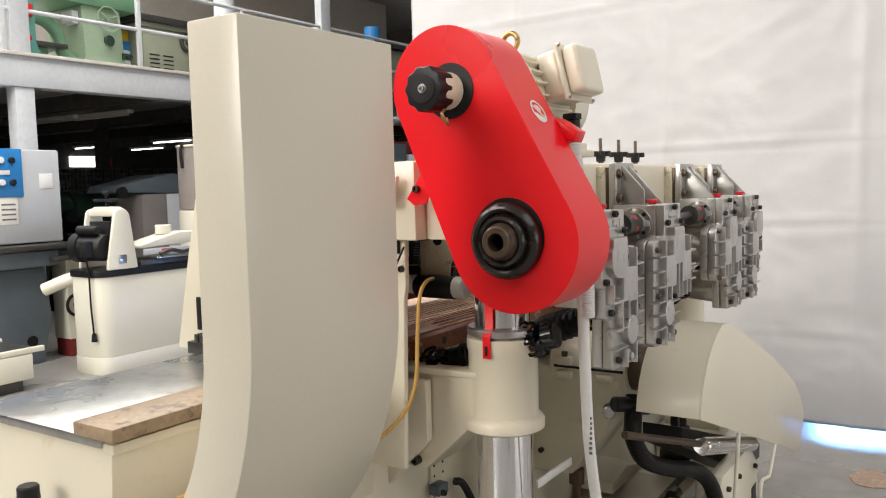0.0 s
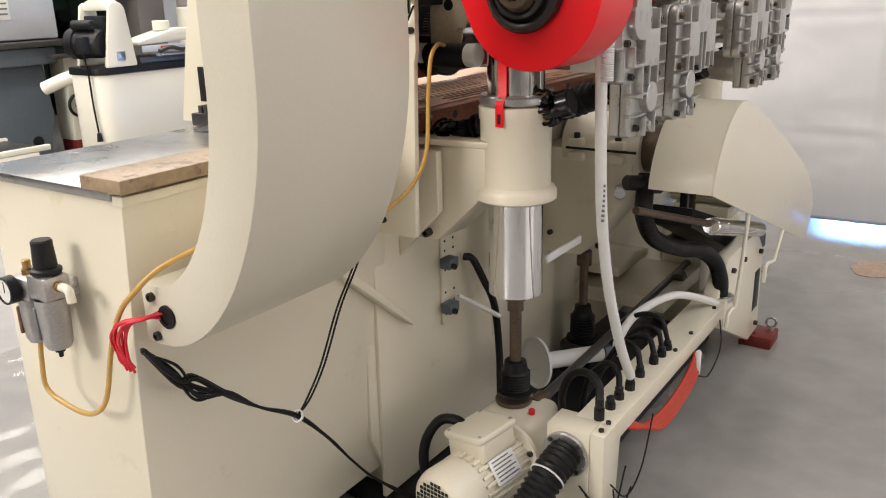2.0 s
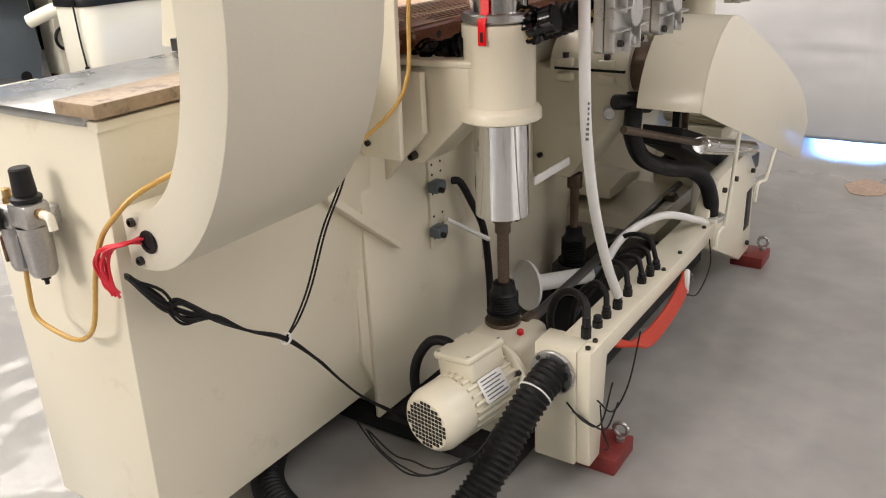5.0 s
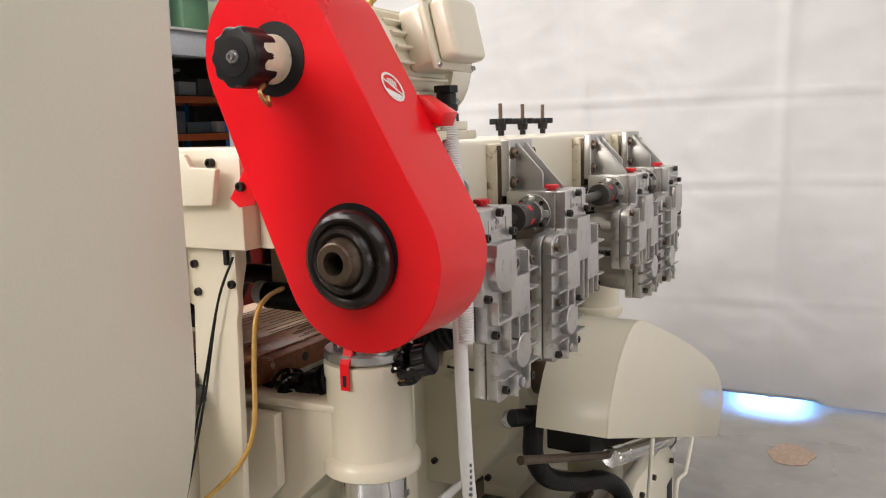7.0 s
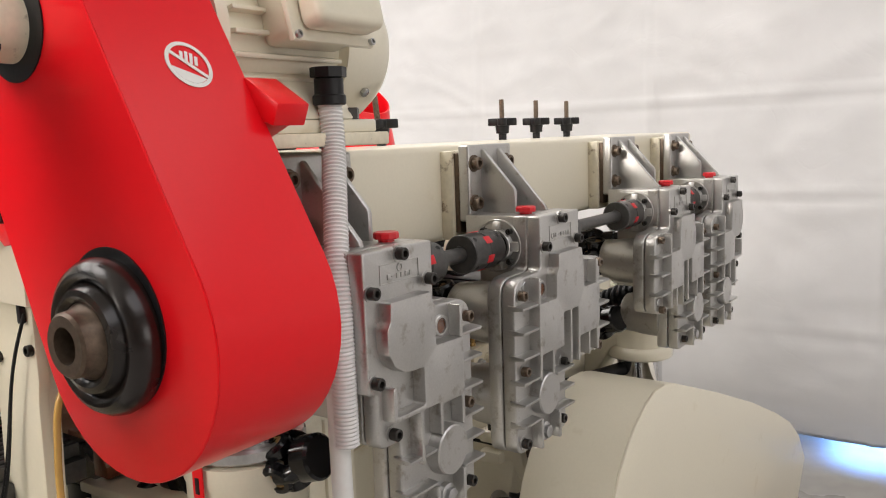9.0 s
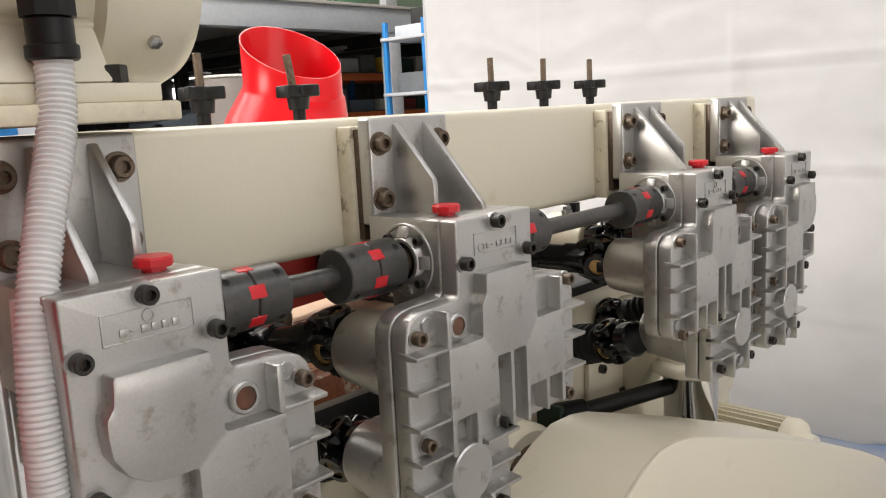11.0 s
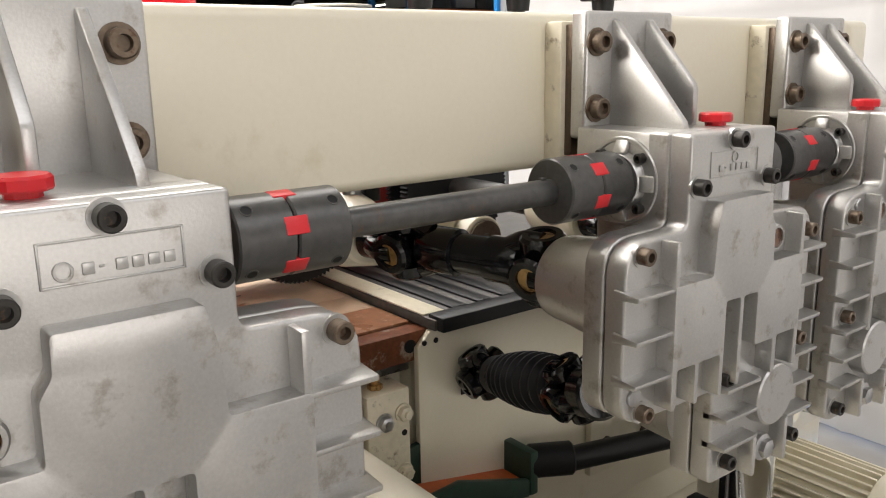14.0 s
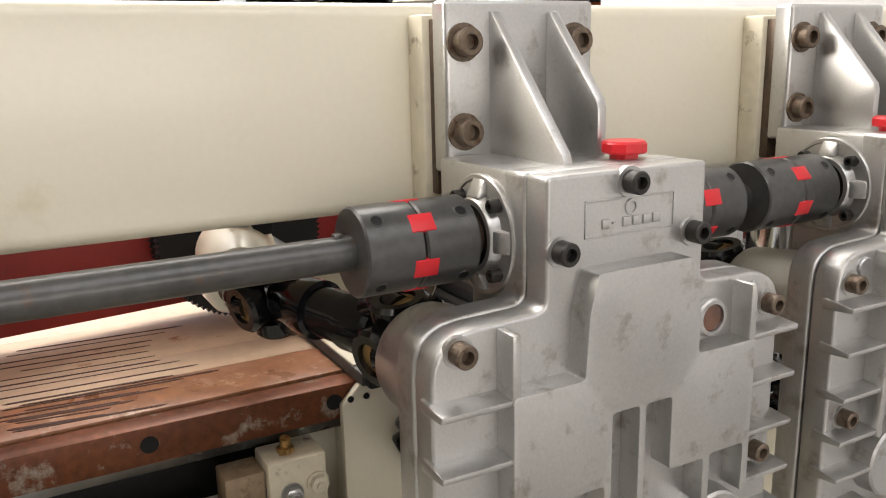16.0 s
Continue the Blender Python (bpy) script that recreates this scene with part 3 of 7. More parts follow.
def column(x0, y0, name_label, drop=0.0):
    c = thing("lifting_column", (x0, y0, 0.25), name_label, "machine column", "lifting columns")
    a = (x0, y0)
    bm = B()
    cyl(bm, (*a, 0.69), (*a, 1.47), 0.0715, seg=48)
    part("piston", bm, CHROME, c, "polished chrome piston")
    bm = B()
    lathe(bm, [(0, 0.073), (0, 0.098), (0.005, 0.105), (0.026, 0.105), (0.034, 0.099), (0.040, 0.090), (0.205, 0.090), (0.21, 0.093), (0.24, 0.093), (0.243, 0.073)], (*a, 0.945 - drop), (0, 0, 1), 48)
    part("sleeve", bm, CREAM, c)
    bm = B()
    ring(bm, (*a, 1.19 - drop), (0, 0, 1), 0.092, 0.072, 0.022, 48, 0.004)
    part("seal_ring", bm, STEEL, c)
    bm = B()
    lathe(bm, [(0, 0), (0, 0.022), (0.03, 0.022), (0.03, 0.028), (0.055, 0.028), (0.055, 0), ], (*a, 0.635), (0, 0, 1), 20)
    part("screw_nut", bm, BROWN_STEEL, c)
    bm = B()
    cyl(bm, (*a, 0.45), (*a, 0.64), 0.0165, seg=18)
    part("screw_rod", bm, BROWN_STEEL, c)
    bm = B()
    prof = [(0, 0.045), (0.012, 0.05), (0.014, 0.040)]
    for k in range(7):
        prof += [(0.02 + 0.008 * k, 0.041), (0.024 + 0.008 * k, 0.036)]
    prof += [(0.078, 0.034), (0.10, 0.03), (0.104, 0.018)]
    lathe(bm, prof, (*a, 0.385), (0, 0, 1), 28)
    part("bellows", bm, BLACK_RUBBER, c)
    bm = B()
    prism(bm, [(-1.30, 0.820), (-1.185, 0.820), (x0 - 0.058, 0.950), (x0 - 0.013, 0.955), (x0 - 0.013, 1.085), (-1.30, 1.075)], "y", y0 - 0.078, y0 + 0.07, 0.006)
    part("arm", bm, CREAM, c)
    bm = B()
    prism(bm, [(-1.29, y0 - 0.10), (-1.02, y0 - 0.084), (x0 - 0.013, y0 - 0.06), (x0 - 0.013, y0 + 0.06), (-1.29, y0 + 0.10)], "z", 1.082, 1.100, 0.004)
    part("top_plate", bm, CREAM, c)
    for z in (0.843, 0.947, 1.045):
        bm = B()
        bolt(bm, (-1.209, y0 - 0.078, z), (0, -1, 0), 0.0115, 0.022)
        part("bolt", bm, BOLT, c)
    return c


column(-0.988, 1.838, "chrome lifting column in a cream sleeve beside the base")
column(-1.045, 3.535, "chrome lifting column in a cream sleeve beside the outfeed", 0.035)


def rounded_box(x0, x1, y0, y1, r):
    pts = []
    for cx, cy, q in ((x1 - r, y1 - r, 0), (x0 + r, y1 - r, 1), (x0 + r, y0 + r, 2), (x1 - r, y0 + r, 3)):
        for k in range(5):
            t = math.pi / 2 * (q + k / 4)
            pts.append((cx + r * math.cos(t), cy + r * math.sin(t)))
    return pts


def lift_drive():
    m = thing("lift_motor", (-0.94, 1.60, 0.10), "cream electric gear motor driving the column screw", "motor")
    axis = Matrix.Translation((-0.96, 1.40, 0.29)) @ Matrix.Rotation(-0.14, 4, "Z")

    def on_axis(bm, roll=0.0):
        bmesh.ops.transform(bm, matrix=axis @ Matrix.Rotation(roll, 4, "Y"), verts=bm.verts)
        return bm
    bm = B()
    lathe(bm, [(0.0, 0.0), (0.0, 0.066), (0.012, 0.078), (0.03, 0.084), (0.095, 0.084), (0.10, 0.077), (0.28, 0.077), (0.28, 0.07)], (0, 0, 0), (0, 1, 0), 40)
    body = part("housing", on_axis(bm), CREAM, m)
    for k in range(-5, 6):
        for j in range(-5, 6):
            if k * k + j * j < 27:
                bm = B()
                box(bm, k * 0.0115 - 0.0045, k * 0.0115 + 0.0045, -0.0012, 0.001, j * 0.0115 - 0.0042, j * 0.0115 + 0.0042, 0)
                part("vent_hole", on_axis(bm), BLACK_PLASTIC, body)
    for k in range(24):
        bm = B()
        box(bm, -0.004, 0.004, 0.102, 0.275, 0.074, 0.085, 0.001)
        part("cooling_fin", on_axis(bm, math.pi * 2 * (k + 0.5) / 24), CREAM, body)
    bm = B()
    lathe(bm, [(0.272, 0.07), (0.272, 0.100), (0.275, 0.104), (0.287, 0.104), (0.290, 0.100), (0.290, 0.04)], (0, 0, 0), (0, 1, 0), 48)
    part("flange", on_axis(bm), CREAM, m)
    for k in range(6):
        bm = B()
        hexhead(bm, (0.092, 0.272, 0), (0, -1, 0), 0.008, 0.008)
        part("flange_bolt", on_axis(bm, math.pi * (k / 3 + 1 / 6)), BOLT, m)
    bm = B()
    prism(bm, rounded_box(-0.060, 0.056, 0.125, 0.262, 0.014), "z", 0.060, 0.112, 0.004)
    tb = part("terminal_box", on_axis(bm, -0.16), CREAM, m)
    bm = B()
    prism(bm, rounded_box(-0.066, 0.062, 0.119, 0.268, 0.016), "z", 0.112, 0.130, 0.006, 3)
    lid = part("lid", on_axis(bm, -0.16), CREAM, tb)
    for x in (-0.052, 0.048):
        for q in (0.133, 0.254):
            bm = B()
            bolt(bm, (x, q, 0.129), (0, 0, 1), 0.005, 0.003, 12)
            part("lid_screw", on_axis(bm, -0.16), STEEL, lid)
    bm = B()
    box(bm, 0.082, 0.0865, 0.135, 0.225, -0.032, 0.032, 0.0005)
    plate = part("rating_plate", on_axis(bm, -0.62), WHITE, m, "small white rating plate")
    for k in range(6):
        bm = B()
        box(bm, 0.0863, 0.0870, 0.142, 0.218 - 0.012 * (k % 2), -0.025 + 0.0095 * k, -0.0215 + 0.0095 * k, 0)
        part("print_bar", on_axis(bm, -0.62), GREY_BAR, plate)
    bm = B()
    box(bm, -1.035, -0.865, 1.695, 1.88, 0.20, 0.385, 0.03, 4)
    part("worm_gear_case", bm, CREAM, m)
    bm = B()
    ring(bm, (-0.972, 1.80, 0.385), (0, 0, 1), 0.050, 0.02, 0.012, 28, 0.002)
    part("top_flange", bm, BROWN_STEEL, m)
    bm = B()
    cyl(bm, (-0.895, 1.76, 0.385), (-0.895, 1.76, 0.40), 0.009, seg=16, bev=0.002)
    part("breather_plug", bm, RED_PLASTIC, m, "red breather plug")
    bm = B()
    tube(bm, [(-0.985, 1.60, 0.385), (-1.03, 1.60, 0.405), (-1.075, 1.59, 0.395), (-1.105, 1.57, 0.34), (-1.108, 1.56, 0.27), (-1.09, 1.57, 0.18), (-1.06, 1.60, 0.10)], 0.0135, 14)
    part("cable_conduit", bm, BLACK_RUBBER, m)
    # far gear case and the cross shaft
    place()
    s = thing("lift_shaft", (-0.95, 2.5, 0.3), "dark steel line shaft between the lifting columns", "shaft")
    bm = B()
    cyl(bm, (-0.955, 1.88, 0.33), (-0.985, 3.33, 0.33), 0.015, seg=18)
    part("shaft", bm, STEEL_DARK, s)
    for y in (1.885, 3.10):
        bm = B()
        cyl(bm, (-0.955, y, 0.33), (-0.955, y + 0.06, 0.33), 0.026, seg=24, bev=0.003)
        part("collar", bm, BROWN_STEEL, s)
    g = thing("far_gear_case", (-1.0, 3.45, 0.1), "cream worm gear case under the far column", "gearbox")
    bm = B()
    box(bm, -1.095, -0.925, 3.33, 3.53, 0.20, 0.385, 0.014)
    part("case", bm, CREAM, g)
    bm = B()
    box(bm, -1.115, -0.905, 3.31, 3.55, 0.06, 0.20, 0.004)
    part("pedestal", bm, CREAM, g)
    place(1.03)
    k = thing("gear_case_pedestal", (-0.97, 1.75, 0.06), "cream pedestal under the gear motor", "pedestal")
    bm = B()
    box(bm, -1.06, -0.90, 1.68, 1.86, 0.085, 0.20, 0.004)
    part("pedestal", bm, CREAM, k)


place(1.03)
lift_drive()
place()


def screw_jack():
    j = thing("table_screw_jack", (-1.03, 2.55, 0.25), "brown steel screw jack with black bellows", "jack")
    a = (-1.095, 2.52)
    bm = B()
    cyl(bm, (*a, 0.40), (*a, 0.66), 0.015, seg=18)
    part("rod", bm, BROWN_STEEL, j)
    bm = B()
    cyl(bm, (*a, 0.55), (*a, 0.60), 0.026, seg=18)
    part("nut", bm, BROWN_STEEL, j)
    bm = B()
    prof = [(0, 0.05), (0.012, 0.055), (0.014, 0.042)]
    for k in range(8):
        prof += [(0.02 + 0.01 * k, 0.044), (0.025 + 0.01 * k, 0.037)]
    prof += [(0.11, 0.03), (0.13, 0.028), (0.135, 0.015)]
    lathe(bm, prof, (*a, 0.27), (0, 0, 1), 24)
    part("bellows", bm, BLACK_RUBBER, j)
    bm = B()
    box(bm, -1.155, -1.035, 2.46, 2.58, 0.06, 0.275, 0.01)
    part("pedestal", bm, BLACK_GLOSS, j)


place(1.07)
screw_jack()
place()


def manifold():
    m = thing("wiring_manifold", (-0.74, 2.2, 0.05), "cream channel carrying cables and black glands", "cable trunk")
    bm = B()
    box(bm, -0.782, -0.674, 1.79, 2.765, 0.345, 0.40, 0.004)
    ch = part("channel", bm, CREAM, m)
    bm = B()
    box(bm, -0.832, -0.712, 1.72, 1.81, 0.05, 0.398, 0.005)
    part("end_leg", bm, CREAM, m)
    bm = B()
    prism(bm, [(1.722, 0.25), (1.722, 0.398), (1.86, 0.398), (1.83, 0.34), (1.80, 0.05), (1.735, 0.05)], "x", -0.712, -0.674, 0.003)
    part("end_cheek", bm, CREAM, m)
    bm = B()
    ring(bm, (-0.775, 1.72, 0.325), (0, -1, 0), 0.062, 0.04, 0.014, 36, 0.003)
    part("hose_flange", bm, STEEL, m)
    for k in range(4):
        a = math.pi * (k / 2 + 0.25)
        bm = B()
        hexhead(bm, (-0.775 + 0.053 * math.cos(a), 1.706, 0.325 + 0.053 * math.sin(a)), (0, -1, 0), 0.006, 0.006)
        part("screw", bm, BOLT, m)
    for y in (1.745, 1.79, 2.30, 2.45, 2.70):
        bm = B()
        bolt(bm, (-0.692, y, 0.40), (0, 0, 1), 0.007, 0.007)
        part("screw", bm, BOLT, ch)
    glands = [(-0.722, 1.80, 0.062), (-0.72, 1.868, 0.034), (-0.721, 1.93, 0.036), (-0.716, 1.995, 0.044), (-0.722, 2.085, 0.034), (-0.718, 2.185, 0.034), (-0.716, 2.245, 0.034), (-0.717, 2.30, 0.03)]
    for x, y, h in glands:
        bm = B()
        cyl(bm, (x, y, 0.40), (x, y, 0.40 + h * 0.5), 0.0145, seg=8)
        cyl(bm, (x, y, 0.40 + h * 0.5), (x, y, 0.40 + h), 0.0115, seg=16, bev=0.003)
        part("cable_gland", bm, BLACK_PLASTIC, m)
    runs = [
        ([(-0.722, 1.80, 0.455), (-0.735, 1.82, 0.485), (-0.78, 1.85, 0.495), (-0.84, 1.88, 0.46), (-0.875, 1.90, 0.38), (-0.88, 1.93, 0.29)], 0.014),
        ([(-0.721, 1.93, 0.43), (-0.735, 1.95, 0.465), (-0.78, 1.98, 0.47), (-0.84, 2.0, 0.40), (-0.86, 2.0, 0.28)], 0.011),
        ([(-0.722, 2.085, 0.43), (-0.745, 2.11, 0.47), (-0.80, 2.13, 0.465), (-0.86, 2.12, 0.36)], 0.011),
        ([(-0.718, 2.185, 0.43), (-0.745, 2.20, 0.47), (-0.81, 2.20, 0.445), (-0.86, 2.16, 0.36), (-0.88, 2.05, 0.30)], 0.011),
        ([(-0.716, 2.245, 0.43), (-0.74, 2.26, 0.475), (-0.80, 2.26, 0.46), (-0.86, 2.20, 0.38)], 0.010),
        ([(-0.717, 2.30, 0.43), (-0.75, 2.32, 0.485), (-0.82, 2.34, 0.48), (-0.90, 2.34, 0.42)], 0.010),
    ]
    for pts, r in runs:
        bm = B()
        tube(bm, pts, r * 0.78, 10)
        part("cable", bm, BLACK_RUBBER, m, "black gland cable")
    # far leg and its brackets
    bm = B()
    box(bm, -0.782, -0.674, 2.765, 2.80, 0.30, 0.402, 0.004)
    part("far_end", bm, CREAM, m)
    bm = B()
    prism(bm, [(2.78, 0.30), (3.30, 0.05), (3.45, 0.05), (3.42, 0.42), (3.30, 0.52), (2.90, 0.52), (2.78, 0.40)], "x", -0.76, -0.705, 0.006)
    part("far_cheek", bm, CREAM, m)
    bm = B()
    box(bm, -0.7049, -0.7035, 3.32, 3.40, 0.17, 0.34, 0.0004)
    part("cheek_slot", bm, BLACK_PLASTIC, m)
    for y, z in ((2.95, 0.46), (3.10, 0.46), (3.36, 0.42), (3.38, 0.10)):
        bm = B()
        bolt(bm, (-0.705, y, z), (1, 0, 0), 0.010, 0.014)
        part("screw", bm, BOLT, m)
    for k, y in ((0, 1.855), (1, 3.42)):
        f = thing("lifting_foot", (-0.64, y, 0.0), "red oxide steel foot block with an eye bolt", "foot", "machine feet")
        bm = B()
        box(bm, -0.755, -0.625, y - 0.066, y + 0.074, 0.0, 0.048, 0.004)
        part("block", bm, RED_FOOT, f)
        bm = B()
        lathe(bm, [(0, 0), (0, 0.012), (0.01, 0.012), (0.012, 0.006), (0.02, 0.006)], (-0.65, y + 0.035, 0.048), (0, 0, 1), 16)
        tube(bm, [(-0.65 + 0.02 * math.sin(a), y + 0.035, 0.086 - 0.02 * math.cos(a)) for a in (2 * math.pi * q / 16 for q in range(17))], 0.006, 10, 2)
        part("eye_bolt", bm, STEEL, f)
        bm = B()
        cyl(bm, (-0.70, y - 0.03, 0.048), (-0.70, y - 0.03, 0.05), 0.006, seg=12)
        part("hole", bm, BLACK_PLASTIC, f)
    h = thing("extraction_hose", (-0.95, 1.35, 0.0), "black corrugated flexible hose lying on the floor", "hose")
    bm = B()
    tube(bm, [(-0.775, 1.712, 0.325), (-0.785, 1.64, 0.30), (-0.81, 1.55, 0.22), (-0.84, 1.44, 0.11), (-0.88, 1.335, 0.056), (-0.965, 1.235, 0.048), (-1.10, 1.18, 0.047), (-1.25, 1.185, 0.047), (-1.40, 1.26, 0.047), (-1.52, 1.42, 0.047)], 0.046, 28, 8, rib=0.006, pitch=0.0165)
    part("hose", bm, BLACK_RUBBER, h)
    bm = B()
    ring(bm, (-0.7855, 1.637, 0.2985), (-0.12, -0.9, -0.45), 0.0485, 0.044, 0.004, 32)
    part("tie_band", bm, WHITE_PVC, h, "white cable tie")
    # coiled orange cable and black leads under the channel
    o = thing("orange_cable_coil", (-0.665, 2.25, 0.16), "coil of orange cable hung under the channel", "cable")
    for k in range(6):
        bm = B()
        d = 0.007 * k
        tube(bm, [(-0.705, 1.90 + d, 0.338), (-0.672 + d * 0.4, 1.96 + d, 0.312 - 0.4 * d), (-0.662 + d * 0.4, 2.10, 0.292 - d), (-0.662 + d * 0.4, 2.28, 0.300 - d), (-0.664 + d * 0.4, 2.40, 0.335 - d), (-0.67, 2.43, 0.345)], 0.0065, 10)
        part("cable_turn", bm, ORANGE, o)
    bm = B()
    cyl(bm, (-0.668, 2.43, 0.315), (-0.650, 2.435, 0.315), 0.040, seg=28, bev=0.006)
    sock = part("socket", bm, WHITE_PVC, o, "pale round cable socket")
    for a in range(8):
        bm = B()
        cyl(bm, (-0.651, 2.435 + 0.026 * math.cos(a * 0.785), 0.315 + 0.026 * math.sin(a * 0.785)), (-0.6485, 2.435 + 0.026 * math.cos(a * 0.785), 0.315 + 0.026 * math.sin(a * 0.785)), 0.005, seg=8)
        part("pin_hole", bm, GREY_BAR, sock)
    for pts in ([(-0.66, 1.74, 0.26), (-0.64, 1.80, 0.20), (-0.645, 1.92, 0.22), (-0.655, 2.02, 0.33)], [(-0.72, 1.72, 0.22), (-0.66, 1.715, 0.20), (-0.64, 1.76, 0.17), (-0.65, 1.86, 0.19)], [(-0.66, 2.66, 0.38), (-0.64, 2.62, 0.30), (-0.645, 2.52, 0.24), (-0.66, 2.45, 0.26)],
                [(-0.66, 1.76, 0.235), (-0.635, 1.72, 0.19), (-0.625, 1.74, 0.13), (-0.66, 1.80, 0.07)], [(-0.735, 1.715, 0.245), (-0.68, 1.70, 0.215), (-0.645, 1.73, 0.20), (-0.66, 1.84, 0.26)],
                [(-1.20, 1.42, 0.20), (-1.10, 1.36, 0.205), (-1.03, 1.34, 0.19), (-0.96, 1.33, 0.185), (-0.89, 1.36, 0.20), (-0.84, 1.42, 0.24)],
                [(-1.19, 1.44, 0.17), (-1.10, 1.39, 0.165), (-1.02, 1.37, 0.16), (-0.94, 1.37, 0.165), (-0.86, 1.43, 0.20)],
                [(-1.20, 1.46, 0.15), (-1.08, 1.41, 0.15), (-1.00, 1.385, 0.175), (-0.92, 1.38, 0.185), (-0.85, 1.44, 0.215), (-0.83, 1.52, 0.26)]):
        w = thing("loose_lead", pts[1], "thin black lead hanging loose beside the channel", "cable", "loose leads")
        bm = B()
        tube(bm, pts, 0.0024, 8)
        part("lead", bm, BLACK_WIRE, w)


manifold()


def pipes():
    place(1.13)
    p = thing("dust_pipe", (-0.98, 2.15, 0.3), "white plastic pipe stub open at its end", "pipe")
    bm = B()
    lathe(bm, [(0.0, 0.072), (0.0, 0.076), (0.010, 0.074), (0.030, 0.036), (0.036, 0.025), (0.27, 0.025), (0.27, 0.0), (0.028, 0.0), (0.012, 0.066)], (-1.005, 1.99, 0.420), (0.48, 0.87, -0.10), 40)
    part("pipe", bm, WHITE_PVC, p)
    bm = B()
    ring(bm, (-0.890, 2.198, 0.396), (0.48, 0.87, -0.10), 0.031, 0.025, 0.026, 28)
    part("pipe_clip", bm, BLUE_GREY, p)
    place()
    b = thing("suction_elbow", (-0.78, 2.68, 0.40), "black rubber elbow hose under the motor hood", "hose")
    bm = B()
    tube(bm, [(-0.86, 2.445, 0.90), (-0.855, 2.415, 0.83), (-0.85, 2.407, 0.774), (-0.835, 2.47, 0.69), (-0.80, 2.62, 0.622), (-0.765, 2.74, 0.586), (-0.735, 2.815, 0.53), (-0.715, 2.835, 0.46), (-0.712, 2.835, 0.40)], 0.028, 24, 8, rib=0.0006, pitch=0.012)
    part("elbow", bm, BLACK_RUBBER, b)
    bm = B()
    ring(bm, (-0.712, 2.835, 0.385), (0, 0, 1), 0.048, 0.038, 0.018, 28)
    part("hose_clip", bm, STEEL, b)
    t = thing("white_drain_tube", (-0.8, 2.5, 0.42), "white plastic tube arching over the channel", "tube")
    bm = B()
    tube(bm, [(-0.70, 2.775, 0.385), (-0.72, 2.69, 0.43), (-0.78, 2.52, 0.49), (-0.84, 2.36, 0.47), (-0.86, 2.26, 0.41), (-0.84, 2.22, 0.385)], 0.013, 12)
    part("tube", bm, WHITE_PVC, t)
    c = thing("white_supply_cable", (-0.73, 1.8, 0.42), "thick pale grey cable with printed marking", "cable")
    bm = B()
    tube(bm, [(-0.752, 1.795, 1.50), (-0.742, 1.785, 1.35), (-0.735, 1.78, 1.15), (-0.728, 1.785, 0.95), (-0.722, 1.83, 0.75), (-0.720, 1.92, 0.56), (-0.716, 1.995, 0.44)], 0.0135, 16)
    cab = part("cable", bm, WHITE_PVC, c)
    for z in (1.02, 1.008, 0.996, 0.984, 0.972, 0.960, 0.948, 0.936):
        bm = B()
        box(bm, -0.7235, -0.7165, 1.7715, 1.775, z - 0.003, z + 0.003, 0)
        part("print_bar", bm, GREY_BAR, cab)


pipes()


def floor_litter():
    f = thing("plastic_film", (-2.6, 1.4, 0.0), "crumpled clear plastic film lying on the floor", "film")
    bm = B()
    n, m = 90, 110
    grid = []
    for i in range(n + 1):
        row = []
        for k in range(m + 1):
            x, y = -3.4 + 1.75 * i / n, 0.1 + 2.3 * k / m
            w = noise.noise((x * 2.1, y * 2.1, 3.0))
            z = 0.004 + 0.018 * abs(noise.noise((x * 4 + w, y * 4 - w, 1.0))) + 0.008 * abs(noise.noise((x * 11 + 2 * w, y * 9, 5.0)))
            e = min(i, n - i, 6) / 6 * min(k, m - k, 6) / 6
            row.append(bm.verts.new((x + 0.05 * w, y + 0.06 * w, 0.003 + z * e)))
        grid.append(row)
    for i in range(n):
        for k in range(m):
            bm.faces.new((grid[i][k], grid[i + 1][k], grid[i + 1][k + 1], grid[i][k + 1]))
    part("film", bm, FILM, f, smooth=40)
    # thin brown blotch with an uneven outline
    s = thing("brown_floor_patch", (-0.405, 4.65, 0.0), "small flat brown patch on the floor", "sawdust")
    bm = B()
    pts = []
    for k in range(40):
        a = 2 * math.pi * k / 40
        r = 1 + 0.25 * noise.noise((math.cos(a) * 1.5, math.sin(a) * 1.5, 2.0))
        pts.append((-0.405 + 0.105 * r * math.cos(a), 4.65 + 0.135 * r * math.sin(a)))
    prism(bm, pts, "z", 0.0005, 0.004)
    part("patch", bm, material("patch_brown", (0.33, 0.24, 0.18), 0.8, vary=0.2, fine=120, coarse=30, bump=0.2), s)


floor_litter()

# ---- pressure beam and its drive ----


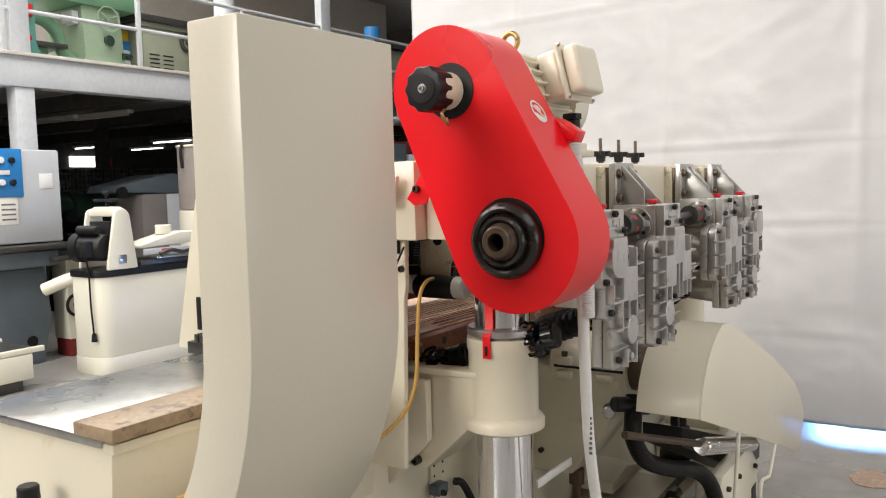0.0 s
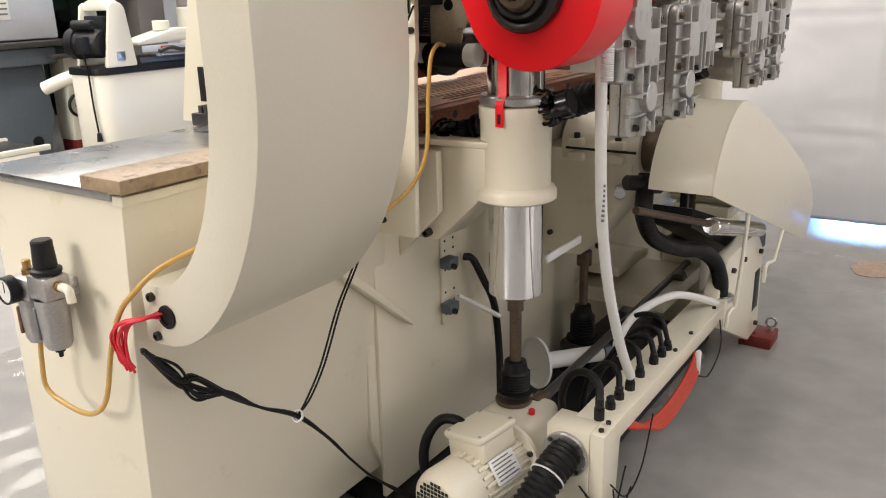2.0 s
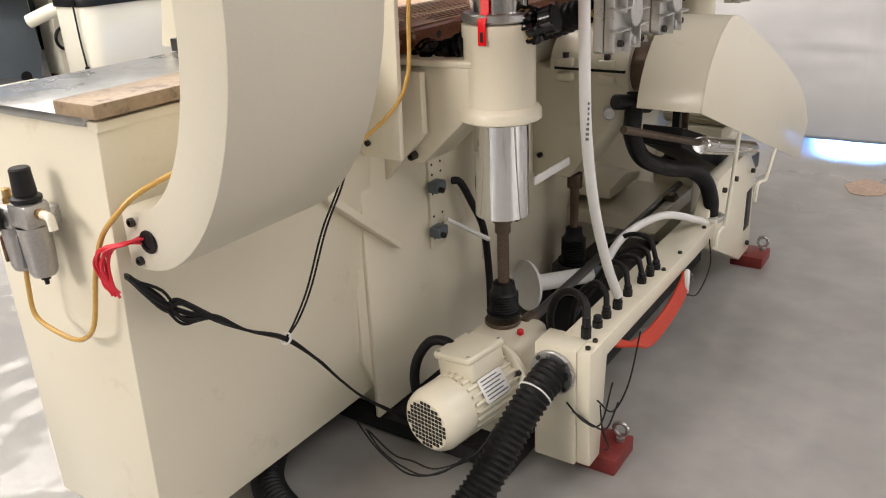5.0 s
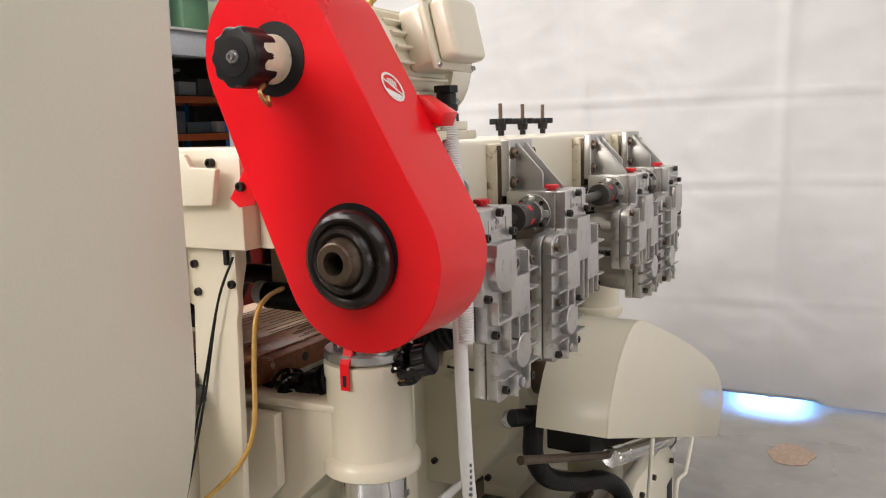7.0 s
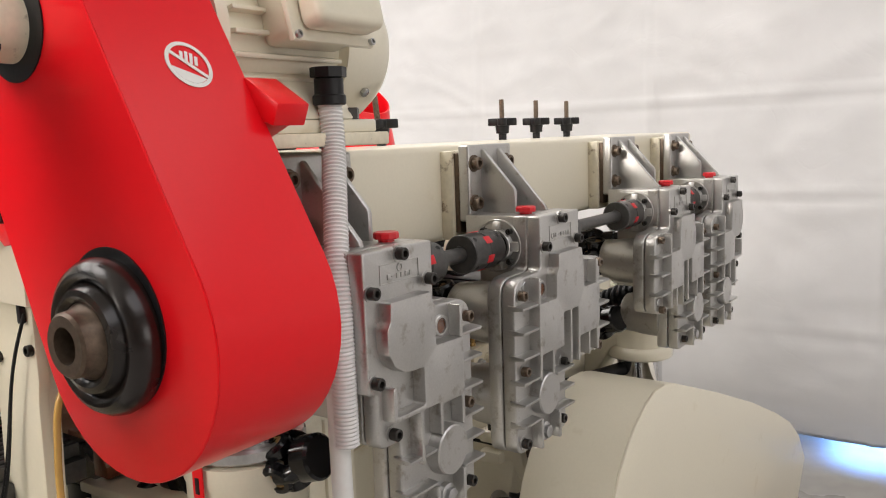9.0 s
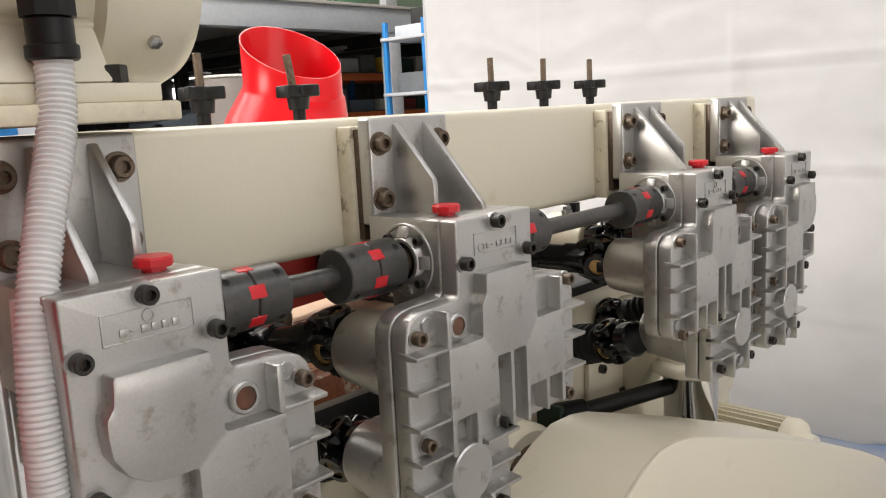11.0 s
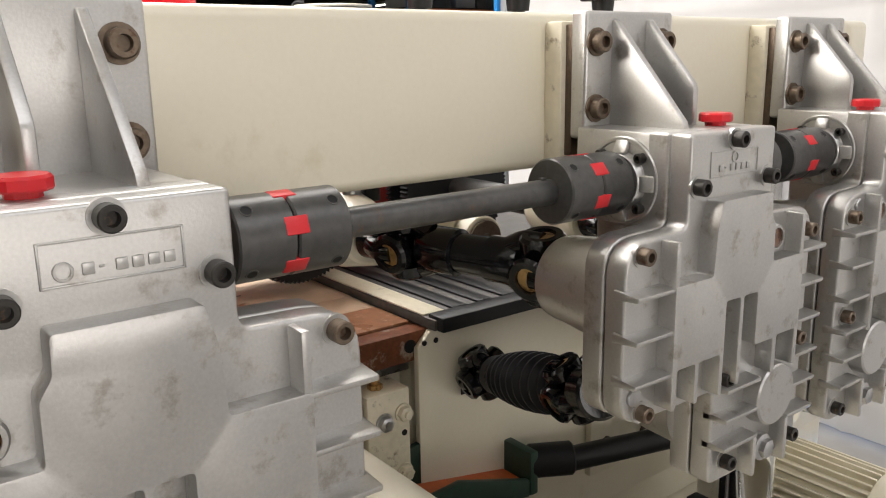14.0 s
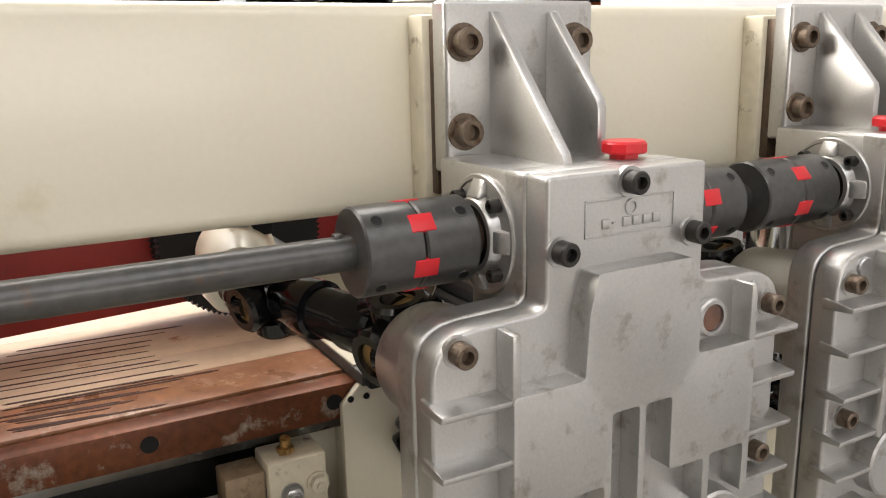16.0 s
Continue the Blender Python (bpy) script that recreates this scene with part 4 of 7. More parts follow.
def pressure_beam():
    b = thing("pressure_beam", (-1.03, 2.6, 1.465), "cream rectangular steel pressure beam over the bed", "machine beam")
    bm = B()
    prism(bm, [(-1.185, 1.453), (-0.898, 1.453), (-0.898, 1.6265), (-1.185, 1.6265)], "y", 1.66, 3.59, 0.012, 4)
    tube_ = part("box_tube", bm, CREAM, b)
    for y in (1.866, 2.316, 2.923, 3.319):
        bm = B()
        box(bm, -0.899, -0.872, y - 0.071, y + 0.072, 1.456, 1.616, 0.004)
        part("mounting_pad", bm, CREAM_OLD, b, "worn cream mounting pad")
        bm = B()
        box(bm, -0.8725, -0.862, y - 0.064, y + 0.070, 1.470, 1.612, 0.001)
        part("shim", bm, BROWN_STEEL, b)
    # end block with the bent plate
    bm = B()
    box(bm, -1.62, -1.06, 1.565, 1.75, 1.447, 1.632, 0.005)
    part("end_block", bm, CREAM, b)
    bm = B()
    box(bm, -1.058, -0.90, 1.605, 1.664, 1.447, 1.628, 0.004)
    part("end_cap", bm, CREAM, b)
    bm = B()
    prism(bm, [(-1.26, 1.527), (-1.099, 1.533), (-1.085, 1.598), (-1.146, 1.600), (-1.160, 1.624), (-1.26, 1.624)], "y", 1.530, 1.543, 0.003)
    bent = part("bent_plate", bm, CREAM, b)
    bm = B()
    cyl(bm, (-1.212, 1.5295, 1.592), (-1.212, 1.5305, 1.592), 0.007, seg=18)
    part("hole", bm, BLACK_PLASTIC, bent)
    bm = B()
    box(bm, -1.62, -1.272, 1.580, 1.612, 1.275, 1.628, 0.004)
    part("hanging_plate", bm, CREAM, b)
    for x, z in ((-1.126, 1.607),):
        bm = B()
        bolt(bm, (x, 1.566, z), (0, -1, 0), 0.0085, 0.012)
        part("bolt", bm, BOLT, b)
    return b


pressure_beam()


def hand_nuts():
    first = None
    for y, lean in ((2.20, 0.02), (2.371, 0.14), (2.854, 0.02), (3.03, 0.0), (3.211, 0.0)):
        n = thing("clamping_screw", (-1.135, y, 1.63), "black star grip on a threaded stud", "knob", "clamping screws on the beam")
        bm = B()
        lathe(bm, [(0, 0), (0, 0.010), (0.017, 0.010), (0.018, 0.016), (0.036, 0.018), (0.042, 0.018), (0.042, 0)], (-1.135, y, 1.625), (0, 0, 1), 20)
        part("hub", bm, BLACK_PLASTIC, n)
        bm = B()
        pts = []
        for k in range(48):
            a = 2 * math.pi * k / 48
            r = 0.028 + 0.009 * math.cos(4 * a)
            pts.append((-1.135 + r * math.cos(a + 0.5), y + r * math.sin(a + 0.5)))
        prism(bm, pts, "z", 1.662, 1.681, 0.003)
        part("star_grip", bm, BLACK_PLASTIC, n)
        bm = B()
        cyl(bm, (-1.135, y, 1.62), (-1.135, y - lean * 0.12, 1.728), 0.0062, seg=14, bev=0.001)
        part("stud", bm, BOLT_RUSTY, n)


hand_nuts()

GEAR_Y = (1.8664, 2.3164, 2.9227, 3.3187)
FRONT = -0.697
TOP = 1.5045


def rounded(pts, r, n=5):
    """A polygon with its corners rounded; a radius for each point."""
    out = []
    m = len(pts)
    for i in range(m):
        p, a, b = Vector(pts[i]), Vector(pts[i - 1]), Vector(pts[(i + 1) % m])
        ri = r[i] if isinstance(r, (list, tuple)) else r
        u, v = (a - p), (b - p)
        d = min(ri, 0.48 * u.length, 0.48 * v.length)
        if d < 1e-5:
            out.append(tuple(p))
            continue
        s, e = p + u.normalized() * d, p + v.normalized() * d
        for k in range(n + 1):
            f = k / n
            out.append(tuple((1 - f) ** 2 * s + 2 * f * (1 - f) * p + f * f * e))
    return out


def gearbox(yc, long_side, wide):
    """A cast feed gearbox: bracket, case, cover with fins; long_side is the side of its lower column, wide if it has both wings."""
    s = long_side
    g = thing("feed_gearbox", (-0.79, yc, 1.30), "cast aluminium feed gearbox with ribbed cover and red cap", "gearbox", "feed gearboxes on the beam")

    def Y(u):
        return yc + u
    # bracket
    bm = B()
    box(bm, -0.862, -0.8395, Y(-0.067), Y(0.078), 1.49, 1.6255, 0.004, 3)
    br = part("bracket_plate", bm, ALU, g)
    for u, lng in ((-0.022, s > 0), (0.034, s < 0)):
        bm = B()
        if lng:
            pts = [(-0.841, 1.617), (-0.836, 1.617), (-0.742, 1.512), (-0.738, 1.500), (-0.841, 1.500)]
        else:
            pts = [(-0.841, 1.617), (-0.835, 1.617), (-0.773, 1.548), (-0.771, 1.541), (-0.771, 1.500), (-0.841, 1.500)]
        prism(bm, pts, "y", Y(u - 0.0045), Y(u + 0.0045), 0.002)
        part("bracket_rib", bm, ALU, br)
    for u in (-0.051, 0.057):
        for z in (1.523, 1.593):
            bm = B()
            cyl(bm, (-0.8395, Y(u), z), (-0.837, Y(u), z), 0.0150, seg=24)
            part("washer", bm, BOLT_RUSTY, br)
            bm = B()
            bolt(bm, (-0.837, Y(u), z), (1, 0, 0), 0.0112, 0.0115, 24)
            part("bolt", bm, BOLT_RUSTY, br, "browned steel cap screw")
    # case and cover: v runs towards the long column of the lower half
    def V(v):
        return yc + s * v

    def span(v0, v1):
        return min(V(v0), V(v1)), max(V(v0), V(v1))

    def shape(pts):
        q = [(V(v), z) for v, z in pts]
        return q if s > 0 else q[::-1]
    outline = [(-0.072, TOP), (0.072, TOP), (0.072, 1.413), (0.161, 1.410), (0.161, 1.117), (-0.012, 1.117)]
    radii = [0.004, 0.004, 0.010, 0.034, 0.022, 0.012]
    if wide:
        outline += [(-0.012, 1.228), (-0.161, 1.230), (-0.161, 1.410), (-0.072, 1.413)]
        radii += [0.010, 0.030, 0.034, 0.010]
    else:
        outline += [(-0.012, 1.246), (-0.056, 1.246), (-0.056, 1.322), (-0.072, 1.322)]
        radii += [0.010, 0.014, 0.006, 0.016]
    bm = B()
    box(bm, -0.848, FRONT - 0.024, Y(-0.070), Y(0.070), 1.405, TOP - 0.0005, 0.004)
    box(bm, -0.835, FRONT - 0.03, Y(-0.05), Y(0.05), 1.27, 1.42, 0.006)
    part("case", bm, ALU, g)
    prof = rounded(shape(outline), radii if s > 0 else radii[::-1])
    bm = B()
    prism(bm, prof, "x", FRONT - 0.052, FRONT - 0.0265, 0.004, 3)
    part("case_flange", bm, ALU, g)
    bm = B()
    prism(bm, prof, "x", FRONT - 0.0245, FRONT, 0.0045, 3)
    cover = part("cover", bm, ALU, g)
    # raised centre of the cover with its pockets and slots
    if wide:
        raised = [(-0.043, 1.440), (0.043, 1.440), (0.044, 1.416), (0.052, 1.404), (0.053, 1.365), (0.113, 1.365), (0.113, 1.236), (0.106, 1.236), (0.106, 1.279),
                  (0.070, 1.279), (0.070, 1.236), (0.063, 1.236), (0.063, 1.277), (0.028, 1.277), (0.028, 1.336), (0.003, 1.336), (0.003, 1.240), (-0.003, 1.240), (-0.003, 1.336), (-0.028, 1.336),
                  (-0.028, 1.236), (-0.034, 1.236), (-0.034, 1.281), (-0.069, 1.281), (-0.069, 1.238), (-0.075, 1.238), (-0.075, 1.281), (-0.104, 1.281), (-0.104, 1.240),
                  (-0.111, 1.240), (-0.111, 1.366), (-0.053, 1.366), (-0.050, 1.412)]
    else:
        raised = [(-0.044, 1.440), (0.042, 1.440), (0.047, 1.410), (0.049, 1.365), (0.113, 1.363), (0.113, 1.236), (0.106, 1.236), (0.106, 1.279), (0.060, 1.279), (0.060, 1.236),
                  (0.053, 1.236), (0.053, 1.283), (0.016, 1.283), (0.016, 1.208), (0.009, 1.208), (0.009, 1.283), (-0.046, 1.283), (-0.046, 1.330), (-0.039, 1.330), (-0.039, 1.290),
                  (0.020, 1.290), (0.020, 1.342), (0.000, 1.342), (-0.022, 1.345), (-0.040, 1.356), (-0.051, 1.374), (-0.053, 1.392), (-0.053, 1.406), (-0.046, 1.416)]
    bm = B()
    prism(bm, rounded(shape(raised), 0.0030, 2), "x", FRONT - 0.003, FRONT + 0.020, 0.0018, 2)
    part("raised_panel", bm, ALU, cover)
    # shallow maker's plate with plain bars for its lettering
    bm = B()
    o = [(-0.040, 1.485), (0.040, 1.485), (0.040, 1.460), (-0.040, 1.460)]
    for a, c in ((0, 1), (1, 2), (2, 3), (3, 0)):
        (u0, z0), (u1, z1) = o[a], o[c]
        box(bm, FRONT - 0.001, FRONT + 0.0012, Y(min(u0, u1)) - 0.0008, Y(max(u0, u1)) + 0.0008, min(z0, z1) - 0.0008, max(z0, z1) + 0.0008, 0.0006)
    part("plate_frame", bm, ALU, cover)
    inline = s < 0
    for k in range(6):
        bm = B()
        u = (-0.018 if inline else -0.026) + 0.0092 * k
        tall = k != 1
        box(bm, FRONT - 0.0005, FRONT + 0.0016, Y(u), Y(u + (0.0068 if tall else 0.0034)), 1.4645 if tall else 1.4675, 1.4715 if tall else 1.4690, 0.0007)
        part("letter_bar", bm, ALU, cover)
    bm = B()
    ring(bm, (FRONT - 0.0004, Y(-0.028 if inline else 0.0), 1.468 if inline else 1.478), (1, 0, 0), 0.0058, 0.0040, 0.0018, 20, 0.0004)
    part("round_mark", bm, ALU, cover)
    # fins
    fins = [(0.110, 0.164, z) for z in (1.365, 1.325, 1.283, 1.242, 1.206, 1.170)]
    fins += [(-0.012, 0.050, z) for z in (1.232, 1.198, 1.165)] if wide else [(-0.016, 0.045, z) for z in (1.218, 1.170)]
    if wide:
        fins += [(-0.164, -0.108, z) for z in (1.362, 1.320, 1.277)]
    for v0, v1, z in fins:
        bm = B()
        lo, hi = span(v0, v1)
        prism(bm, [(FRONT - 0.012, z - 0.0052), (FRONT + 0.018, z - 0.0026), (FRONT + 0.019, z + 0.0026), (FRONT - 0.012, z + 0.0052)], "y", lo, hi, 0.0016)
        part("cover_fin", bm, ALU, cover)
    ribs = [(0.110, 1.363, 1.409), (0.045, 1.118, 1.165), (0.108, 1.118, 1.170)] + ([(-0.108, 1.362, 1.409)] if wide else [])
    for v, z0, z1 in ribs:
        bm = B()
        lo, hi = span(v - 0.0035, v + 0.0035)
        box(bm, FRONT - 0.004, FRONT + 0.0195, lo, hi, z0, z1, 0.002)
        part("cover_rib", bm, ALU, cover)
    # round boss of the lower bearing and the drain screw
    bm = B()
    lathe(bm, [(0, 0), (0, 0.037), (0.0185, 0.036), (0.0205, 0.034), (0.0205, 0)], (FRONT - 0.001, V(0.081), 1.206), (1, 0, 0), 40)
    part("bearing_boss", bm, ALU, cover)
    bm = B()
    lathe(bm, [(0, 0), (0, 0.016), (0.009, 0.016), (0.010, 0.014), (0.010, 0)], (FRONT, V(0.080), 1.138), (1, 0, 0), 24)
    hexhead(bm, (FRONT + 0.010, V(0.080), 1.138), (1, 0, 0), 0.0115, 0.007)
    part("drain_plug", bm, STEEL, cover)
    # sight plug
    bm = B()
    ring(bm, (FRONT - 0.001, V(0.0805), 1.3835), (1, 0, 0), 0.0155, 0.0110, 0.0075, 24, 0.0015)
    part("sight_rim", bm, ALU, cover)
    bm = B()
    cyl(bm, (FRONT, V(0.0805), 1.3835), (FRONT + 0.0048, V(0.0805), 1.3835), 0.0118, seg=24, bev=0.0015)
    part("sight_glass", bm, SIGHT, cover, "amber oil sight plug")
    # cover screws
    screws = [(-0.002, 1.496), (-0.061, 1.4535), (0.059, 1.4535), (0.146, 1.384), (0.140, 1.257), (0.142, 1.135), (0.014, 1.140)]
    screws += [(0.000, 1.241), (-0.141, 1.398), (-0.134, 1.240)] if wide else [(-0.060, 1.338), (-0.030, 1.262)]
    for v, z in screws:
        bm = B()
        yy = yc + v if z > 1.44 else V(v)
        cyl(bm, (FRONT - 0.003, yy, z), (FRONT + 0.0015, yy, z), 0.0112, seg=20)
        part("screw_seat", bm, ALU, cover)
        bm = B()
        bolt(bm, (FRONT + 0.0015, yy, z), (1, 0, 0), 0.0083, 0.0115)
        rusty = abs(v) > 0.13 and z > 1.2
        part("cover_screw", bm, BOLT_RUSTY if rusty else BOLT, cover, "browned socket cap screw" if rusty else "dark socket cap screw")
    for v, z in [(0.128, 1.395)] + ([(-0.144, 1.258)] if wide else []):
        bm = B()
        cyl(bm, (FRONT - 0.001, V(v), z), (FRONT + 0.003, V(v), z), 0.0095, seg=18, bev=0.001)
        part("dowel_plug", bm, STEEL, cover, "dull steel dowel plug")
    # cap on the top
    bm = B()
    cx, cy = -0.745, Y(0.034 * s)
    lathe(bm, [(0, 0), (0, 0.011), (0.005, 0.011), (0.005, 0.0165), (0.0065, 0.0175), (0.0125, 0.0175), (0.0145, 0.016), (0.0145, 0)], (cx, cy, TOP - 0.001), (0, 0, 1), 10)
    part("filler_cap", bm, RED_PLASTIC, g, "red plastic filler cap", 30)
    # side flanges for the couplings and back bearing housings
    for side in ((1,) if yc < 2 else (-1, 1)):
        base = (-0.78, Y(0.0695 * side), 1.452)
        bm = B()
        lathe(bm, [(0.0, 0.046), (0.0035, 0.046), (0.0045, 0.045), (0.0045, 0.042), (0.0030, 0.041), (0.0035, 0.031), (0.011, 0.0285), (0.012, 0.0275), (0.012, 0.0235), (0.006, 0.022), (0.0, 0.022)], base, (0, side, 0), 48)
        fl = part("shaft_flange", bm, ALU, g)
        for k in range(4):
            t = math.pi * k / 2
            bm = B()
            prism(bm, [(0.027, 0.0), (0.043, 0.0), (0.043, 0.0045), (0.030, 0.0105), (0.027, 0.0105)], "z", -0.0085, 0.0085, 0.002)
            turn = Matrix.Translation(base) @ Matrix.Rotation(t, 4, "Y")
            if side < 0:
                turn = turn @ Matrix.Rotation(math.pi, 4, "X")
            bmesh.ops.transform(bm, matrix=turn, verts=bm.verts)
            part("flange_web", bm, ALU, fl)
        for k in range(4):
            t = math.pi * (k / 2 + 0.25)
            bm = B()
            bolt(bm, (base[0] + 0.0365 * math.cos(t), base[1] + side * 0.003, base[2] + 0.0365 * math.sin(t)), (0, side, 0), 0.0052, 0.009, 14)
            part("flange_screw", bm, BOLT, fl)
        bm = B()
        ring(bm, (base[0], base[1] + side * 0.004, base[2]), (0, side, 0), 0.0232, 0.016, 0.006, 28, 0.001)
        part("shaft_seal", bm, BLACK_RUBBER, fl)
        bm = B()
        cyl(bm, base, (base[0], base[1] + side * 0.034, base[2]), 0.0165, seg=24)
        part("shaft_end", bm, BROWN_STEEL, g)
    if wide:
        outs = [(-0.091, 1.340), (0.03, 1.19)] if s > 0 else [(-0.105, 1.342), (-0.10, 1.195)]
    else:
        outs = [(0.10 * s, 1.335), (-0.02 * s, 1.195)]
    for u, z in (outs[:1] if yc < 2 else outs):
        bm = B()
        lathe(bm, [(0, 0), (0, 0.040), (0.004, 0.046), (0.014, 0.048), (0.022, 0.048), (0.05, 0.052), (0.100, 0.055), (0.102, 0)], (-0.845, Y(u), z), (1, 0, 0), 40)
        part("bearing_housing", bm, ALU, g)


for gy, gs, gw in zip(GEAR_Y, (1, -1, 1, -1), (False, True, True, False)):
    gearbox(gy, gs, gw)


def coupling(y0, y1, flip):
    """A grey jaw coupling on the line shaft with its red spider."""
    c = thing("shaft_coupling", (-0.78, (y0 + y1) / 2, 1.42), "dark grey steel jaw coupling with red spider", "coupling", "shaft couplings")
    a, r, ym = (-0.78, 1.452), 0.0322, (y0 + y1) / 2
    for p, q in ((y0, ym - 0.0005), (ym + 0.0005, y1)):
        bm = B()
        cyl(bm, (a[0], p, a[1]), (a[0], q, a[1]), r, seg=48, bev=0.0015)
        part("hub", bm, STEEL_DARK, c)
    for k in range(6):
        t = 2 * math.pi * k / 6 + 0.17 - 0.35 * flip
        bm = B()
        box(bm, -0.0070, 0.0070, -0.0095, 0.0095, r - 0.006, r + 0.0002, 0.0010)
        bmesh.ops.transform(bm, matrix=Matrix.Translation((a[0], ym, a[1])) @ Matrix.Rotation(t, 4, "Y"), verts=bm.verts)
        part("spider_pad", bm, RED_PLASTIC, c, "red spider pad")
    for t in (0.7, 2.3, -1.0):
        for y in (y0 + 0.011, y1 - 0.011):
            bm = B()
            d = Vector((math.sin(t), 0, math.cos(t)))
            ring(bm, Vector((a[0], y, a[1])) + d * (r - 0.0015), d, 0.0052, 0.0040, 0.0018, 16, 0.0003)
            hole = part("grub_hole_rim", bm, STEEL_DARK, c)
            bm = B()
            cyl(bm, Vector((a[0], y, a[1])) + d * (r - 0.002), Vector((a[0], y, a[1])) + d * (r + 0.00005), 0.0041, seg=14)
            part("grub_hole", bm, BLACK_RUBBER, hole)


for y0, y1, fl in ((1.968, 2.050, 0), (2.130, 2.218, 1), (2.414, 2.506, 0), (2.745, 2.832, 1), (3.018, 3.10, 0), (3.128, 3.222, 1)):
    coupling(y0, y1, fl)
for y0, y1 in ((2.03, 2.145), (2.48, 2.755), (3.075, 3.14)):
    sh = thing("line_shaft", (-0.78, (y0 + y1) / 2, 1.44), "grey steel line shaft between couplings", "shaft", "line shafts")
    bm = B()
    cyl(bm, (-0.78, y0, 1.452), (-0.78, y1, 1.452), 0.0125, seg=28)
    part("shaft", bm, STEEL_DARK, sh)
    for y, d in ((y0, 1), (y1, -1)):
        bm = B()
        box(bm, -0.783, -0.777, y + 0.0195 * d - 0.003, y + 0.0195 * d + 0.003, 1.462, 1.4665, 0.0005)
        part("key", bm, STEEL_DARK, sh)


def cardan(p0, p1, boot, group="cardan shafts"):
    """A black universal-joint shaft from a gearbox to a feed roller."""
    p0, p1 = Vector(p0), Vector(p1)
    c = thing("cardan_shaft", p0, "black painted universal joint shaft with a rubber boot" if boot else "black painted universal joint shaft", "drive shaft", group)
    w = (p1 - p0).normalized()
    side = w.cross(Vector((0, 0, 1))).normalized()
    up = side.cross(w)
    turn = 0.5 if boot else 0.2
    side, up = side * math.cos(turn) + up * math.sin(turn), up * math.cos(turn) - side * math.sin(turn)
    for q, d in ((p0, 1), (p1, -1)):
        bm = B()
        cyl(bm, q - w * 0.012 * d, q + w * 0.024 * d, 0.034 if d > 0 else 0.027, seg=28, bev=0.004)
        part("end_yoke", bm, BLACK_GLOSS, c)
        j = q + w * 0.055 * d
        bm = B()
        box(bm, -0.014, 0.014, -0.014, 0.014, -0.014, 0.014, 0.005)
        bmesh.ops.translate(bm, vec=j, verts=bm.verts)
        part("cross", bm, BLACK_GLOSS, c)
        for ax, back in ((side, -1), (up, 1)):
            for sg in (-1, 1):
                bm = B()
                lathe(bm, [(0, 0), (0, 0.026), (0.013, 0.0265), (0.017, 0.023), (0.017, 0.0155), (0.012, 0.015), (0.012, 0)], j + ax * sg * 0.024, ax * sg, 24)
                part("yoke_ear", bm, BLACK_GLOSS, c)
                bm = B()
                e = j + ax * sg * 0.027
                tube(bm, [e, e + w * d * back * 0.022, e + w * d * back * 0.040 - ax * sg * 0.008], 0.0145, 12)
                part("yoke_arm", bm, BLACK_GLOSS, c)
                bm = B()
                cyl(bm, j + ax * sg * 0.033, j + ax * sg * 0.0368, 0.0145, seg=18)
                part("bearing_cup", bm, BRASS, c, "rusty bearing cup")
    a, b = p0 + w * 0.083, p1 - w * 0.083
    L = (b - a).length
    bm = B()
    lathe(bm, [(0, 0), (0, 0.024), (0.008, 0.0275), (L * 0.30, 0.0275), (L * 0.31, 0.0245), (L * 0.62, 0.0245), (L * 0.63, 0.029), (L * 0.95, 0.029), (L, 0.025), (L, 0)], a, b - a, 32)
    part("shaft_tube", bm, BLACK_GLOSS, c)
    if boot:
        bm = B()
        prof = [(0, 0.033)]
        n = 9
        for k in range(n):
            f = 0.024 + L * 0.80 * k / n
            r = 0.035 + 0.008 * math.sin(math.pi * min(1, (k + 1) / n))
            prof += [(f, r - 0.008), (f + 0.004, r), (f + 0.009, r), (f + 0.012, r - 0.008)]
        prof += [(L * 0.80 + 0.045, 0.031), (L * 0.80 + 0.045, 0.029), (0, 0.029)]
        lathe(bm, prof, a - w * 0.025, b - a, 32)
        part("rubber_boot", bm, BLACK_RUBBER, c, "black corrugated rubber boot")


# for each gearbox: the upper joint shaft's two ends, then the booted lower one's, as offsets from its middle
SHAFTS = [((0.100, 1.340), (0.060, 1.330), (-0.020, 1.195), (-0.050, 1.080)), ((-0.103, 1.355), (-0.152, 1.306), (-0.085, 1.200), (-0.062, 1.055)),
          ((-0.080, 1.3455), (-0.170, 1.351), (-0.022, 1.180), (0.098, 1.060)), ((-0.100, 1.345), (-0.150, 1.320), (0.020, 1.195), (0.060, 1.060))]
for gy, ((u0, z0), (u1, z1), (u2, z2), (u3, z3)) in zip(GEAR_Y, SHAFTS):
    cardan((-0.815, gy + u0, z0), (-1.1085, gy + u1, z1), False)
    cardan((-0.850, gy + u2, z2), (-1.237, gy + u3, z3), True)



